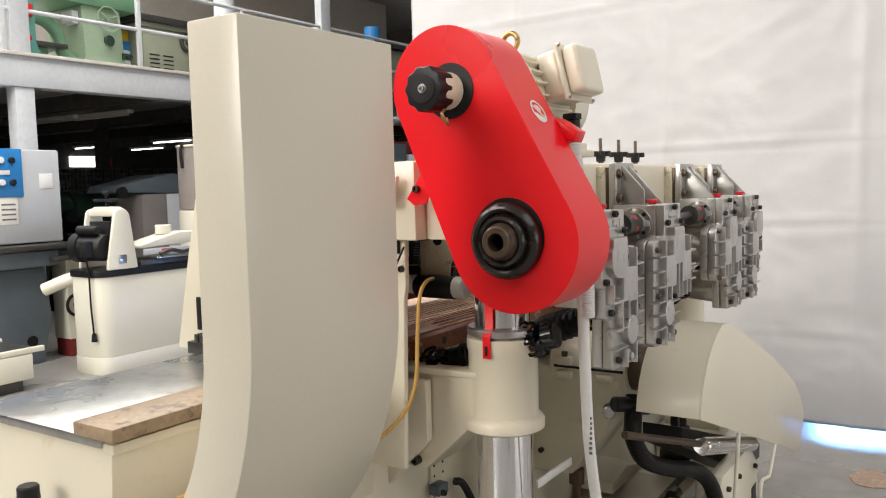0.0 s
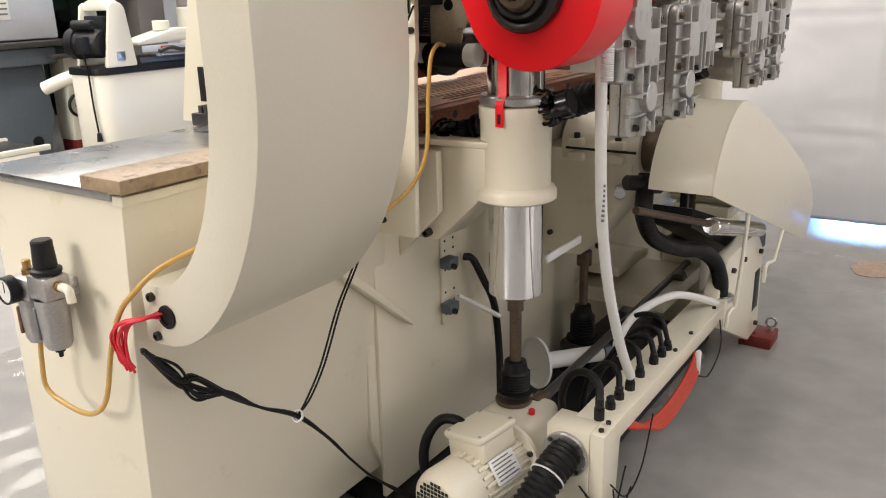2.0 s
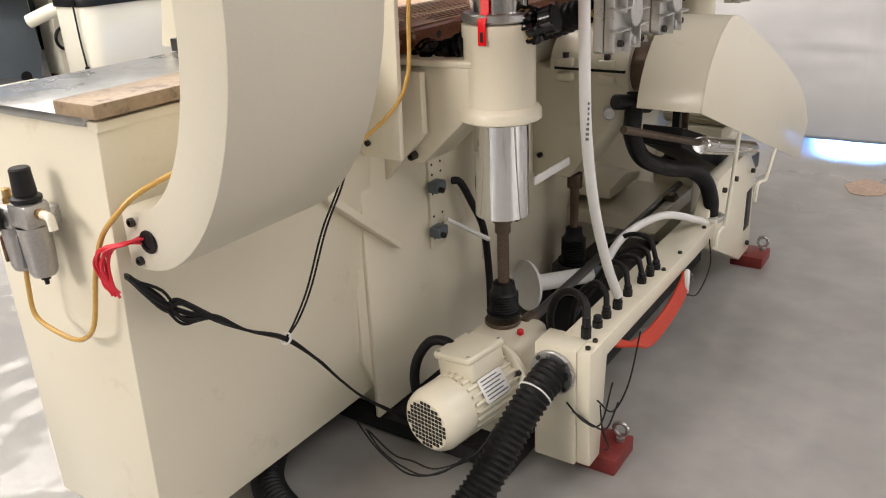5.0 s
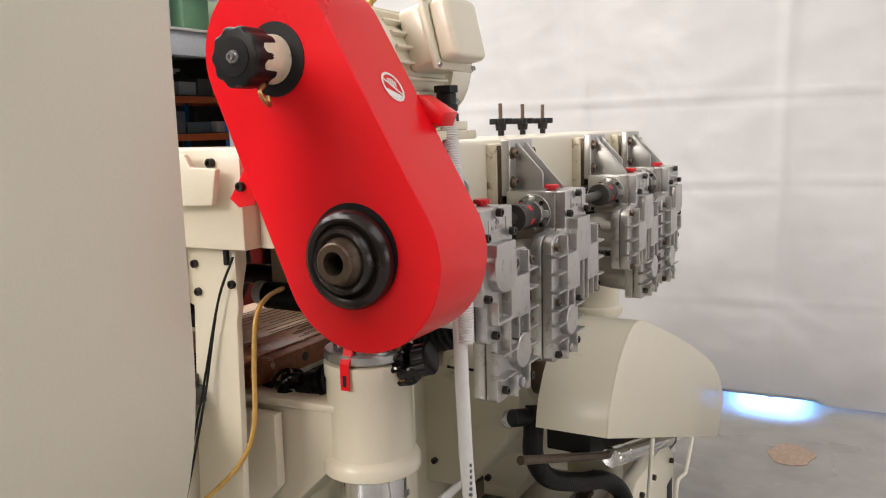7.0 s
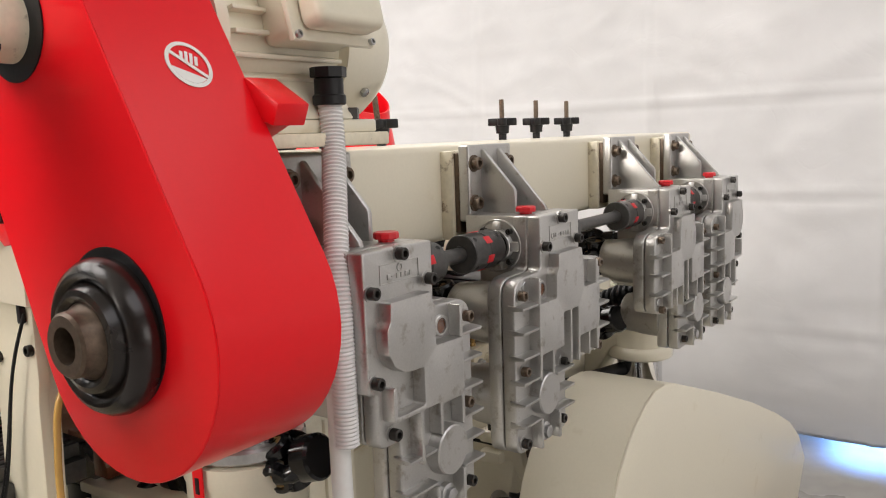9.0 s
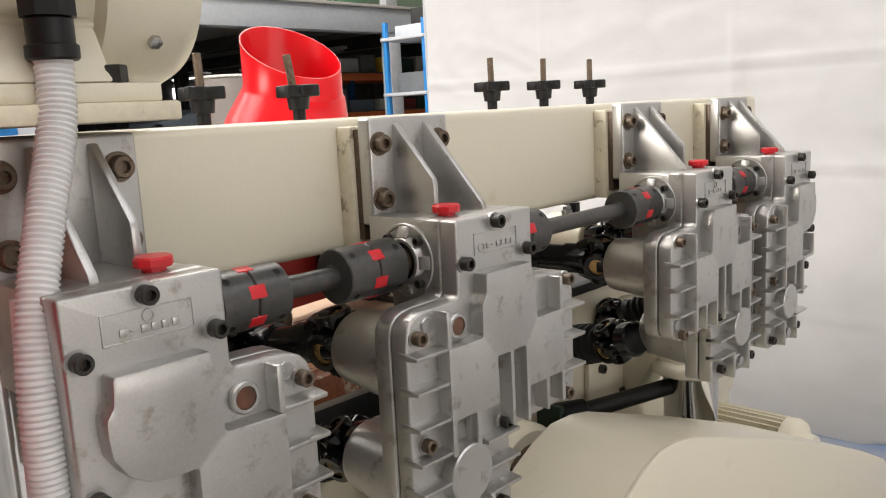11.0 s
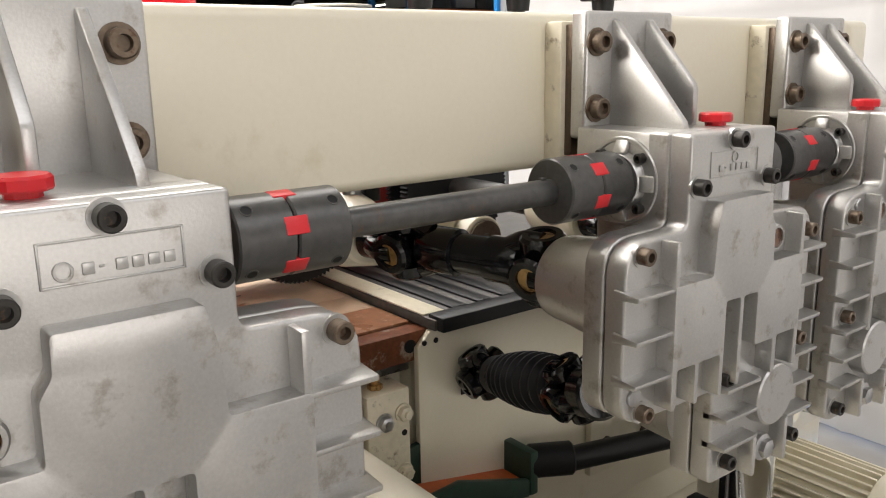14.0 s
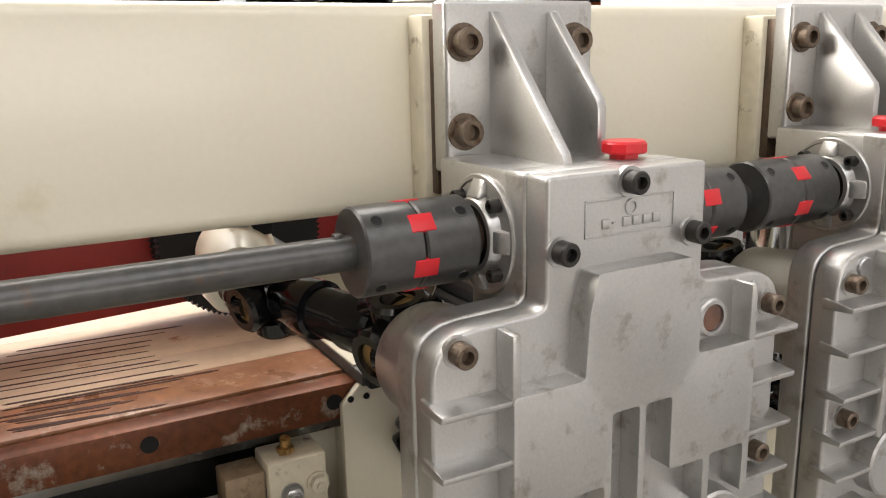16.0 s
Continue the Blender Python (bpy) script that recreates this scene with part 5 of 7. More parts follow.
def belt_guard():
    g = thing("belt_guard", (-0.84, 1.58, 1.31), "glossy red sheet steel belt guard with round openings", "machine guard")
    c0, c1, r0, r1 = Vector((-0.776, 1.451)), Vector((-0.941, 1.787)), 0.150, 0.131
    d = (c1 - c0).normalized()
    a0, wide = math.atan2(d.y, d.x), math.acos((r0 - r1) / (c1 - c0).length)
    pts = []
    for k in range(25):
        a = a0 - wide + 2 * wide * k / 24
        pts.append((c1.x + r1 * math.cos(a), c1.y + r1 * math.sin(a)))
    for k in range(25):
        a = a0 + wide + (2 * math.pi - 2 * wide) * k / 24
        pts.append((c0.x + r0 * math.cos(a), c0.y + r0 * math.sin(a)))

    def plate(y0, y1):
        bm = B()
        prism(bm, pts, "y", y0, y1, 0.0012, 1)
        return bm
    part("face", plate(1.488, 1.4905), RED, g)
    bm = B()
    n = len(pts)
    lo = [bm.verts.new((x, 1.490, z)) for x, z in pts]
    hi = [bm.verts.new((x, 1.653, z)) for x, z in pts]
    for k in range(n):
        bm.faces.new((lo[k], lo[(k + 1) % n], hi[(k + 1) % n], hi[k]))
    bmesh.ops.recalc_face_normals(bm, faces=bm.faces)
    bmesh.ops.solidify(bm, geom=list(bm.faces), thickness=0.002)
    rim = part("rim", bm, RED, g)
    bm = plate(1.649, 1.6515)
    part("back", bm, RED, g)
    # dark openings and what turns in them
    bm = B()
    cyl(bm, (-0.921, 1.4862, 1.776), (-0.921, 1.4882, 1.776), 0.060, seg=40)
    part("upper_opening", bm, BLACK_PLASTIC, g)
    bm = B()
    cyl(bm, (-0.784, 1.4862, 1.462), (-0.784, 1.4882, 1.462), 0.084, seg=48)
    part("lower_opening", bm, BLACK_PLASTIC, g)
    bm = B()
    lathe(bm, [(0.0, 0.080), (0.008, 0.0815), (0.016, 0.080), (0.024, 0.075), (0.028, 0.068), (0.026, 0.061), (0.022, 0.058), (0.027, 0.056), (0.034, 0.052), (0.036, 0.046), (0.033, 0.040), (0.026, 0.036)], (-0.784, 1.486, 1.456), (0, -1, 0), 48)
    part("pulley", bm, PULLEY, g, "black glossy pulley in the guard's opening")
    bm = B()
    lathe(bm, [(0, 0.040), (0.030, 0.040), (0.034, 0.037), (0.038, 0.034), (0.050, 0.033), (0.053, 0.030), (0.053, 0.019), (0.02, 0.018)], (-0.784, 1.486, 1.456), (0, -1, 0), 36)
    part("pulley_hub", bm, BROWN_STEEL, g, "browned steel hub with an open bore")
    bm = B()
    lathe(bm, [(0, 0), (0, 0.040), (0.055, 0.038), (0.058, 0.036), (0.058, 0)], (-0.925, 1.488, 1.776), (0, -1, 0), 36)
    part("adjuster_stem", bm, CREAM_OLD, g, "beige adjuster sleeve")
    bm = B()
    knob = []
    for k in range(60):
        a = 2 * math.pi * k / 60
        rr = 0.047 + 0.0022 * math.cos(10 * a)
        knob.append((-0.935 + rr * math.cos(a), 1.776 + rr * math.sin(a)))
    prism(bm, knob, "y", 1.408, 1.462, 0.005, 3)
    kn = part("adjuster_knob", bm, BLACK_PLASTIC, g, "black fluted plastic hand knob")
    bm = B()
    cyl(bm, (-0.935, 1.4065, 1.776), (-0.935, 1.408, 1.776), 0.030, seg=32)
    part("knob_disc", bm, BLACK_PLASTIC, kn)
    bm = B()
    lathe(bm, [(0, 0), (0, 0.011), (0.004, 0.010), (0.004, 0.0075), (0.009, 0.007), (0.009, 0.004), (0.004, 0.003), (0.004, 0)], (-0.935, 1.4068, 1.776), (0, -1, 0), 20)
    part("knob_screw", bm, STEEL, kn)
    bm = B()
    tube(bm, [(-0.905, 1.44, 1.733), (-0.898, 1.42, 1.722), (-0.893, 1.425, 1.708), (-0.897, 1.44, 1.702), (-0.904, 1.445, 1.715)], 0.004, 10)
    part("split_pin", bm, BRASS, g, "brass split pin")
    # tabs with screws
    bm = B()
    prism(bm, [(-1.06, 1.545), (-1.02, 1.60), (-0.985, 1.585), (-1.005, 1.535), (-1.04, 1.53)], "y", 1.512, 1.516, 0.001)
    part("side_tab", bm, RED, g)
    bm = B()
    bolt(bm, (-1.03, 1.512, 1.567), (0, -1, 0), 0.0085, 0.010)
    part("tab_screw", bm, BOLT, g)
    bm = B()
    prism(bm, [(-0.80, 1.72), (-0.748, 1.716), (-0.698, 1.685), (-0.708, 1.661), (-0.722, 1.666), (-0.76, 1.65), (-0.80, 1.65)], "y", 1.650, 1.698, 0.002)
    part("rear_tab", bm, RED, g)
    bm = B()
    bolt(bm, (-0.735, 1.698, 1.683), (0.5, 1, 0), 0.0095, 0.012)
    part("tab_screw", bm, STEEL, g)
    bm = B()
    box(bm, -0.987, -0.965, 1.713, 1.716, 1.142, 1.198, 0.001)
    prism(bm, [(1.713, 1.196), (1.716, 1.194), (1.732, 1.218), (1.732, 1.32), (1.729, 1.32), (1.729, 1.220)], "x", -0.987, -0.965)
    st = part("strap", bm, RED, g, "red bent strap on the column's sleeve")
    bm = B()
    box(bm, -0.980, -0.972, 1.7115, 1.7132, 1.150, 1.174, 0.0005)
    part("strap_slot", bm, BLACK_PLASTIC, st)
    # round warning mark on the sloping rim
    mid = c0.lerp(c1, 0.622)
    nrm = Vector((math.cos(a0 - wide), 0, math.sin(a0 - wide)))
    q = Vector((mid.x, 1.583, mid.y)) + nrm * (r0 + (r1 - r0) * 0.622 + 0.0005)
    bm = B()
    ring(bm, q, nrm, 0.028, 0.0235, 0.001, 32, 0.0002)
    w = part("warning_ring", bm, WHITE, g, "white round warning mark")
    bm = B()
    along = nrm.cross(Vector((0, 1, 0)))
    t = Matrix((along, Vector((0, 1, 0)), nrm)).transposed().to_4x4()
    box(bm, -0.025, 0.025, -0.002, 0.002, 0, 0.001, 0)
    bmesh.ops.transform(bm, matrix=Matrix.Translation(q) @ t @ Matrix.Rotation(radians(-50), 4, "Z"), verts=bm.verts)
    part("warning_bar", bm, WHITE, w)
    for k in range(4):
        bm = B()
        box(bm, 0.002, 0.017 - 0.002 * abs(k - 1.5), -0.0105 + 0.0058 * k, -0.0068 + 0.0058 * k, 0, 0.0008, 0)
        bmesh.ops.transform(bm, matrix=Matrix.Translation(q) @ t @ Matrix.Rotation(radians(20), 4, "Z"), verts=bm.verts)
        part("warning_stroke", bm, WHITE, w)
    bm = B()
    prism(bm, [(-0.023 * math.sin(a), 0.023 * math.cos(a)) for a in (0.5 + 0.2 * k for k in range(12))], "z", 0, 0.0008)
    bmesh.ops.transform(bm, matrix=Matrix.Translation(q) @ t @ Matrix.Rotation(radians(20), 4, "Z"), verts=bm.verts)
    part("warning_shape", bm, WHITE, w)


place(move=(-0.004, 0.027, 0))
belt_guard()
place()


def feed_motor():
    m = thing("feed_motor", (-0.93, 1.85, 1.63), "cream finned electric feed motor with terminal box", "motor")
    ax = (-0.925, 1.775)
    bm = B()
    lathe(bm, [(0, 0), (0, 0.105), (0.015, 0.108), (0.02, 0.098), (0.215, 0.098), (0.22, 0.112), (0.30, 0.112), (0.325, 0.098), (0.335, 0.06), (0.335, 0)], (ax[0], 1.69, ax[1]), (0, 1, 0), 48)
    body = part("housing", bm, CREAM, m)
    for k in range(24):
        a = 2 * math.pi * k / 24
        bm = B()
        box(bm, -0.003, 0.003, 1.712, 1.900, 0.095, 0.110, 0.0015)
        bmesh.ops.transform(bm, matrix=Matrix.Translation((ax[0], 0, ax[1])) @ Matrix.Rotation(a, 4, "Y"), verts=bm.verts)
        part("cooling_fin", bm, CREAM, body)
    for a in (0.9, 2.2, -0.9, 4.0):
        bm = B()
        hexhead(bm, (ax[0] + 0.1125 * math.sin(a), 1.96, ax[1] + 0.1125 * math.cos(a)), (math.sin(a), 0, math.cos(a)), 0.007, 0.006)
        part("fan_cover_screw", bm, STEEL, body)
    tilt = Matrix.Translation((ax[0], 0, ax[1])) @ Matrix.Rotation(radians(-13), 4, "Y") @ Matrix.Translation((-ax[0], 0, -ax[1]))
    bm = B()
    box(bm, -0.835, -0.778, 1.765, 1.895, 1.735, 1.852, 0.012, 3)
    bmesh.ops.transform(bm, matrix=tilt, verts=bm.verts)
    tb = part("terminal_box", bm, CREAM, m)
    bm = B()
    box(bm, -0.780, -0.770, 1.755, 1.905, 1.725, 1.862, 0.004)
    bmesh.ops.transform(bm, matrix=tilt, verts=bm.verts)
    part("lid_flange", bm, CREAM, tb)
    bm = B()
    prism(bm, rounded([(1.770, 1.737), (1.892, 1.737), (1.892, 1.852), (1.770, 1.852)], 0.016), "x", -0.771, -0.730, 0.012, 4)
    bmesh.ops.transform(bm, matrix=tilt, verts=bm.verts)
    part("lid", bm, CREAM, tb)
    for y, z in ((1.763, 1.732), (1.898, 1.732), (1.763, 1.856), (1.898, 1.856)):
        bm = B()
        bolt(bm, (-0.770, y, z), (1, 0, 0), 0.005, 0.005)
        bmesh.ops.transform(bm, matrix=tilt, verts=bm.verts)
        part("lid_screw", bm, STEEL, tb)
    bm = B()
    tube(bm, [(ax[0] + 0.02 * math.sin(a), 1.78, ax[1] + 0.138 - 0.02 * math.cos(a)) for a in (2 * math.pi * q / 16 for q in range(17))], 0.0065, 10, 2)
    cyl(bm, (ax[0], 1.78, ax[1] + 0.095), (ax[0], 1.78, ax[1] + 0.115), 0.012, seg=16)
    part("eye_bolt", bm, BRASS, m, "dull brass lifting eye")
    bm = B()
    box(bm, -1.05, -0.80, 1.69, 1.945, 1.650, 1.668, 0.003)
    part("foot_plate", bm, CREAM, m)
    bm = B()
    box(bm, -1.07, -0.785, 1.665, 1.955, 1.632, 1.650, 0.003)
    part("base_plate", bm, CREAM_OLD, m)
    for x in (-1.0, -0.85):
        bm = B()
        prism(bm, [(x - 0.05, 1.668), (x + 0.05, 1.668), (x + 0.02, 1.72), (x - 0.02, 1.72)], "y", 1.72, 1.90, 0.004)
        part("foot", bm, CREAM, m)
    for x, y in ((-0.812, 1.72), (-0.812, 1.905)):
        bm = B()
        hexhead(bm, (x, y, 1.668), (0, 0, 1), 0.012, 0.016)
        part("foot_bolt", bm, BOLT, m)
    c = thing("motor_conduit", (-0.78, 1.83, 1.50), "ribbed grey plastic conduit with a black gland", "conduit")
    bm = B()
    cyl(bm, (-0.795, 1.845, 1.735), (-0.795, 1.845, 1.722), 0.024, seg=8)
    cyl(bm, (-0.795, 1.845, 1.723), (-0.795, 1.845, 1.690), 0.0195, seg=20, bev=0.003)
    cyl(bm, (-0.795, 1.845, 1.700), (-0.795, 1.845, 1.686), 0.022, seg=24, bev=0.002)
    part("gland", bm, BLACK_PLASTIC, c)
    bm = B()
    tube(bm, [(-0.795, 1.845, 1.69), (-0.784, 1.836, 1.63), (-0.758, 1.805, 1.55), (-0.738, 1.782, 1.48), (-0.728, 1.772, 1.40), (-0.727, 1.771, 1.255)], 0.0165, 20, 8, rib=0.0018, pitch=0.0052)
    part("ribbed_tube", bm, GREY_CONDUIT, c)


place(move=(0, 0.012, 0.003))
feed_motor()
place()


def motor_hood():
    h = thing("spindle_hood", (-0.69, 2.9, 0.39), "cream sheet steel hood over the spindle motor", "machine hood")
    side = [(2.360, 0.876), (2.368, 0.915), (2.385, 0.958), (2.415, 1.005), (2.450, 1.043), (2.495, 1.077), (2.545, 1.101), (2.595, 1.116), (2.650, 1.114), (2.700, 1.104), (3.005, 0.997), (3.335, 0.873), (3.60, 0.762), (3.78, 0.678), (3.92, 0.585), (4.02, 0.474), (3.905, 0.330)]
    bm = B()
    prism(bm, side, "x", -0.636, -0.630, 0.002)
    part("side_plate", bm, CREAM, h)
    top = side[:-1]
    bm = B()
    lo = [bm.verts.new((-0.636, y, z)) for y, z in top]
    hi = [bm.verts.new((-0.825, y, z)) for y, z in top]
    for k in range(len(top) - 1):
        bm.faces.new((lo[k], lo[k + 1], hi[k + 1], hi[k]))
    bmesh.ops.recalc_face_normals(bm, faces=bm.faces)
    bmesh.ops.solidify(bm, geom=list(bm.faces), thickness=0.003)
    part("curved_top", bm, CREAM, h, smooth=60)
    place(1.09)
    s = thing("spindle_housing", (-1.0, 2.5, 0.62), "cream cast spindle bearing with a browned sleeve", "bearing")
    bm = B()
    prism(bm, [(-1.20, 0.985), (-1.20, 0.63), (-1.045, 0.635), (-0.925, 0.80), (-0.885, 0.90), (-0.875, 0.985)], "y", 2.37, 2.60, 0.006)
    part("bearing_foot", bm, CREAM, s)
    bm = B()
    lathe(bm, [(0, 0), (0, 0.095), (0.008, 0.105), (0.24, 0.105), (0.255, 0.095), (0.255, 0)], (-1.12, 2.47, 0.985), (1, 0, 0), 44)
    part("bearing_cap", bm, CREAM, s)
    bm = B()
    box(bm, -1.10, -0.87, 2.364, 2.40, 0.982, 0.990, 0.001)
    part("split_gap", bm, BLACK_PLASTIC, s)
    bm = B()
    cyl(bm, (-0.87, 2.47, 0.985), (-0.70, 2.47, 0.985), 0.075, seg=36, bev=0.003)
    part("sleeve", bm, BROWN_STEEL, s, "browned steel spindle sleeve")
    for x in (-1.06, -0.925):
        for z in (1.006, 0.962):
            bm = B()
            box(bm, x - 0.026, x + 0.026, 2.345, 2.39, z - 0.014, z + 0.014, 0.008)
            part("clamp_lug", bm, CREAM, s)
        bm = B()
        bolt(bm, (x, 2.362, 1.02), (0, 0, 1), 0.010, 0.016)
        part("clamp_bolt", bm, BOLT, s)
    bm = B()
    cyl(bm, (-0.915, 2.37, 0.866), (-0.90, 2.33, 0.866), 0.020, seg=20, bev=0.004)
    part("side_plug", bm, STEEL, s)
    for x, z in ((-0.98, 0.68), (-1.15, 0.70)):
        bm = B()
        bolt(bm, (x, 2.37, z), (0, -1, 0), 0.009, 0.012)
        part("bolt", bm, BOLT, s)
    place(1.035)
    m = thing("spindle_motor_mount", (-0.70, 3.0, 0.55), "black painted spindle motor mount under the hood", "motor mount")
    bm = B()
    box(bm, -1.015, -0.985, 3.27, 3.30, 0.46, 0.80, 0.003)
    part("pivot_bar", bm, BLACK_PLASTIC, m)
    bm = B()
    lathe(bm, [(0, 0), (0, 0.055), (0.01, 0.062), (0.05, 0.062), (0.06, 0.045), (0.075, 0.04), (0.075, 0)], (-1.0, 3.285, 0.405), (0, 0, 1), 24)
    part("pivot_boss", bm, BLACK_RUBBER, m)
    bm = B()
    prism(bm, [(2.62, 0.765), (3.74, 0.395), (3.74, 0.33), (3.45, 0.35), (2.62, 0.70)], "x", -0.90, -0.765, 0.004)
    part("mount_plate", bm, BLACK_PLASTIC, m)
    place()
    r = thing("belt_tensioner", (-0.72, 2.7, 0.62), "brown rod in a chrome spring barrel under the hood", "rod")
    bm = B()
    cyl(bm, (-0.80, 2.20, 0.850), (-0.71, 2.66, 0.706), 0.0115, seg=16)
    part("rod", bm, BROWN_STEEL, r)
    bm = B()
    lathe(bm, [(0, 0), (0, 0.026), (0.004, 0.030), (0.11, 0.030), (0.112, 0.027), (0.122, 0.027), (0.124, 0.030), (0.70, 0.030), (0.705, 0.026), (0.705, 0)], (-0.705, 2.63, 0.709), (0, 0.965, -0.262), 28)
    part("spring_barrel", bm, CHROME, r, "chrome spring barrel")
    bm = B()
    cyl(bm, (-0.90, 2.37, 0.885), (-0.78, 2.56, 0.855), 0.024, seg=16, bev=0.004)
    cyl(bm, (-0.86, 2.43, 0.875), (-0.83, 2.48, 0.867), 0.032, seg=16, bev=0.004)
    part("pin", bm, BLACK_PLASTIC, r)
    for k, pts in enumerate(([(-0.632, 2.81, 0.715), (-0.634, 2.785, 0.56), (-0.638, 2.757, 0.41), (-0.642, 2.735, 0.396), (-0.642, 2.69, 0.392), (-0.642, 2.675, 0.35)], [(-0.632, 3.395, 0.51), (-0.634, 3.31, 0.42), (-0.636, 3.29, 0.408), (-0.636, 3.18, 0.424), (-0.636, 3.155, 0.36)])):
        w = thing("hood_stay", (-0.64, pts[-1][1], pts[-1][2]), "thin cream stay rod under the hood", "rod", "hood stays")
        bm = B()
        tube(bm, pts, 0.0068, 10, 5)
        part("rod", bm, CREAM_LIGHT, w)


def outfeed_motor():
    """Finned motor lying across the machine beyond the hood."""
    m = thing("outfeed_motor", (-1.10, 4.03, 0.0), "cream finned electric motor lying beyond the hood", "motor")
    y, z = 4.03, 0.525
    bm = B()
    lathe(bm, [(0, 0), (0, 0.085), (0.31, 0.085), (0.312, 0.104), (0.345, 0.106), (0.36, 0.098), (0.37, 0.070), (0.40, 0.064), (0.405, 0)], (-1.285, y, z), (1, 0, 0), 48)
    body = part("housing", bm, CREAM, m)
    for k in range(30):
        bm = B()
        box(bm, -1.283, -0.975, -0.0028, 0.0028, 0.082, 0.106, 0.001, 1)
        bmesh.ops.transform(bm, matrix=Matrix.Translation((0, y, z)) @ Matrix.Rotation(2 * math.pi * (k + 0.5) / 30, 4, "X"), verts=bm.verts)
        part("cooling_fin", bm, CREAM, body)
    bm = B()
    box(bm, -1.26, -0.99, y - 0.09, y + 0.09, 0.36, 0.425, 0.006)
    part("foot", bm, CREAM, m)
    bm = B()
    box(bm, -1.29, -0.96, y - 0.13, y + 0.13, 0.0, 0.36, 0.006)
    part("pedestal", bm, CREAM, m)


motor_hood()
place()
outfeed_motor()


def slotted_bed():
    place(move=(-0.036, 0.037, -0.022))
    b = thing("slotted_bed", (-1.5, 2.5, 1.09), "wooden slotted bed plate with a rusty steel edge", "machine bed")
    bm = B()
    box(bm, -1.95, -1.235, 1.72, 2.89, 1.10, 1.172, 0.003)
    part("plate", bm, TABLE_STEEL, b)
    for x0, x1, y1, mat in ((-1.94, -1.62, 2.886, WOOD), (-1.6195, -1.43, 2.888, WOOD), (-1.4295, -1.345, 2.884, WOOD), (-1.3445, -1.241, 2.886, STAINED_WOOD)):
        bm = B()
        box(bm, x0, x1, 1.74, y1, 1.172, 1.1815, 0.0012)
        part("bed_board", bm, mat, b)
    rk = random.Random(5)
    for k in range(19):
        x0 = -1.575 + (0.024 * k if k < 9 else 0.216 + 0.0105 * (k - 9)) + rk.uniform(-0.004, 0.004)
        end = rk.uniform(2.64, 2.75) - 0.10 * max(0.0, (k - 8) / 11)
        kw = rk.choice((0.0018, 0.0028, 0.0034)) if k < 9 else rk.choice((0.003, 0.0045, 0.006))
        for y0, y1 in ((rk.uniform(2.45, 2.50), end), (rk.uniform(1.95, 2.05), rk.uniform(2.36, 2.43))):
            bm = B()
            prism(bm, [(x0, y0), (x0 + 0.5 * kw, y0 - 0.006), (x0 + kw, y0), (x0 + kw + 0.012, y1), (x0 + 0.5 * kw + 0.012, y1 + 0.012), (x0 + 0.012, y1)], "z", 1.1808, 1.1822)
            part("saw_kerf", bm, KERF, b, "dark kerf cut into the bed")
    bm = B()
    box(bm, -1.24, -1.20, 1.72, 2.905, 1.128, 1.178, 0.004)
    edge = part("edge_bar", bm, RUST, b, "rusty steel edge bar")
    for y in (1.902, 2.141, 2.380, 2.619, 2.857):
        bm = B()
        cyl(bm, (-1.2005, y, 1.155), (-1.199, y, 1.155), 0.011, seg=20)
        part("edge_hole", bm, BLACK_PLASTIC, edge)
    # recessed black filler, painting the dark void below the edge bar
    bm = B()
    box(bm, -1.33, -1.262, 1.72, 2.80, 1.03, 1.099, 0.004)
    part("dark_void_fill", bm, BLACK_PLASTIC, b)
    place()
    f = thing("outfeed_bed", (-1.5, 3.5, 1.12), "ground steel outfeed bed with dark guide slots", "machine bed")
    bm = B()
    box(bm, -1.95, -1.21, 2.925, 4.30, 1.157, 1.175, 0.002)
    part("plate", bm, DUSTY_STEEL, f)
    bm = B()
    box(bm, -1.95, -1.242, 2.926, 2.968, 1.175, 1.178, 0.001)
    part("cream_strip", bm, CREAM_OLD, f, "dusty cream painted strip at the joint")
    for k in range(5):
        bm = B()
        box(bm, -1.90, -1.24, 2.985 + 0.055 * k, 3.015 + 0.055 * k, 1.175, 1.179, 0.001)
        part("slot_strip", bm, BLACK_PLASTIC, f)
    bm = B()
    box(bm, -1.235, -1.195, 2.93, 4.30, 1.1565, 1.181, 0.003)
    part("edge_rail", bm, BLACK_PLASTIC, f)
    place(move=(0, 0.019, -0.006))
    g = thing("guide_block", (-1.20, 2.76, 0.80), "cream guide block with hex nuts below the bed", "block")
    bm = B()
    box(bm, -1.26, -1.198, 2.768, 2.846, 0.80, 1.091, 0.004)
    part("block", bm, CREAM_OLD, g)
    bm = B()
    box(bm, -1.255, -1.205, 2.715, 2.766, 0.80, 1.082, 0.003)
    part("backing", bm, BOARD_WOOD, g, "stained steel backing bar")
    for y, z, mat in ((2.797, 1.045, STEEL), (2.797, 0.948, STEEL), (2.832, 1.052, CREAM_OLD), (2.832, 0.952, CREAM_OLD)):
        bm = B()
        cyl(bm, (-1.198, y, z), (-1.195, y, z), 0.015, seg=20)
        hexhead(bm, (-1.195, y, z), (1, 0, 0), 0.0125, 0.010)
        cyl(bm, (-1.186, y, z), (-1.180, y, z), 0.006, seg=12)
        part("nut", bm, mat, g)
    bm = B()
    cyl(bm, (-1.1985, 2.834, 1.018), (-1.197, 2.834, 1.018), 0.005, seg=12)
    part("hole", bm, BLACK_PLASTIC, g)
    bm = B()
    hexhead(bm, (-1.225, 2.80, 1.091), (0, 0, 1), 0.012, 0.008)
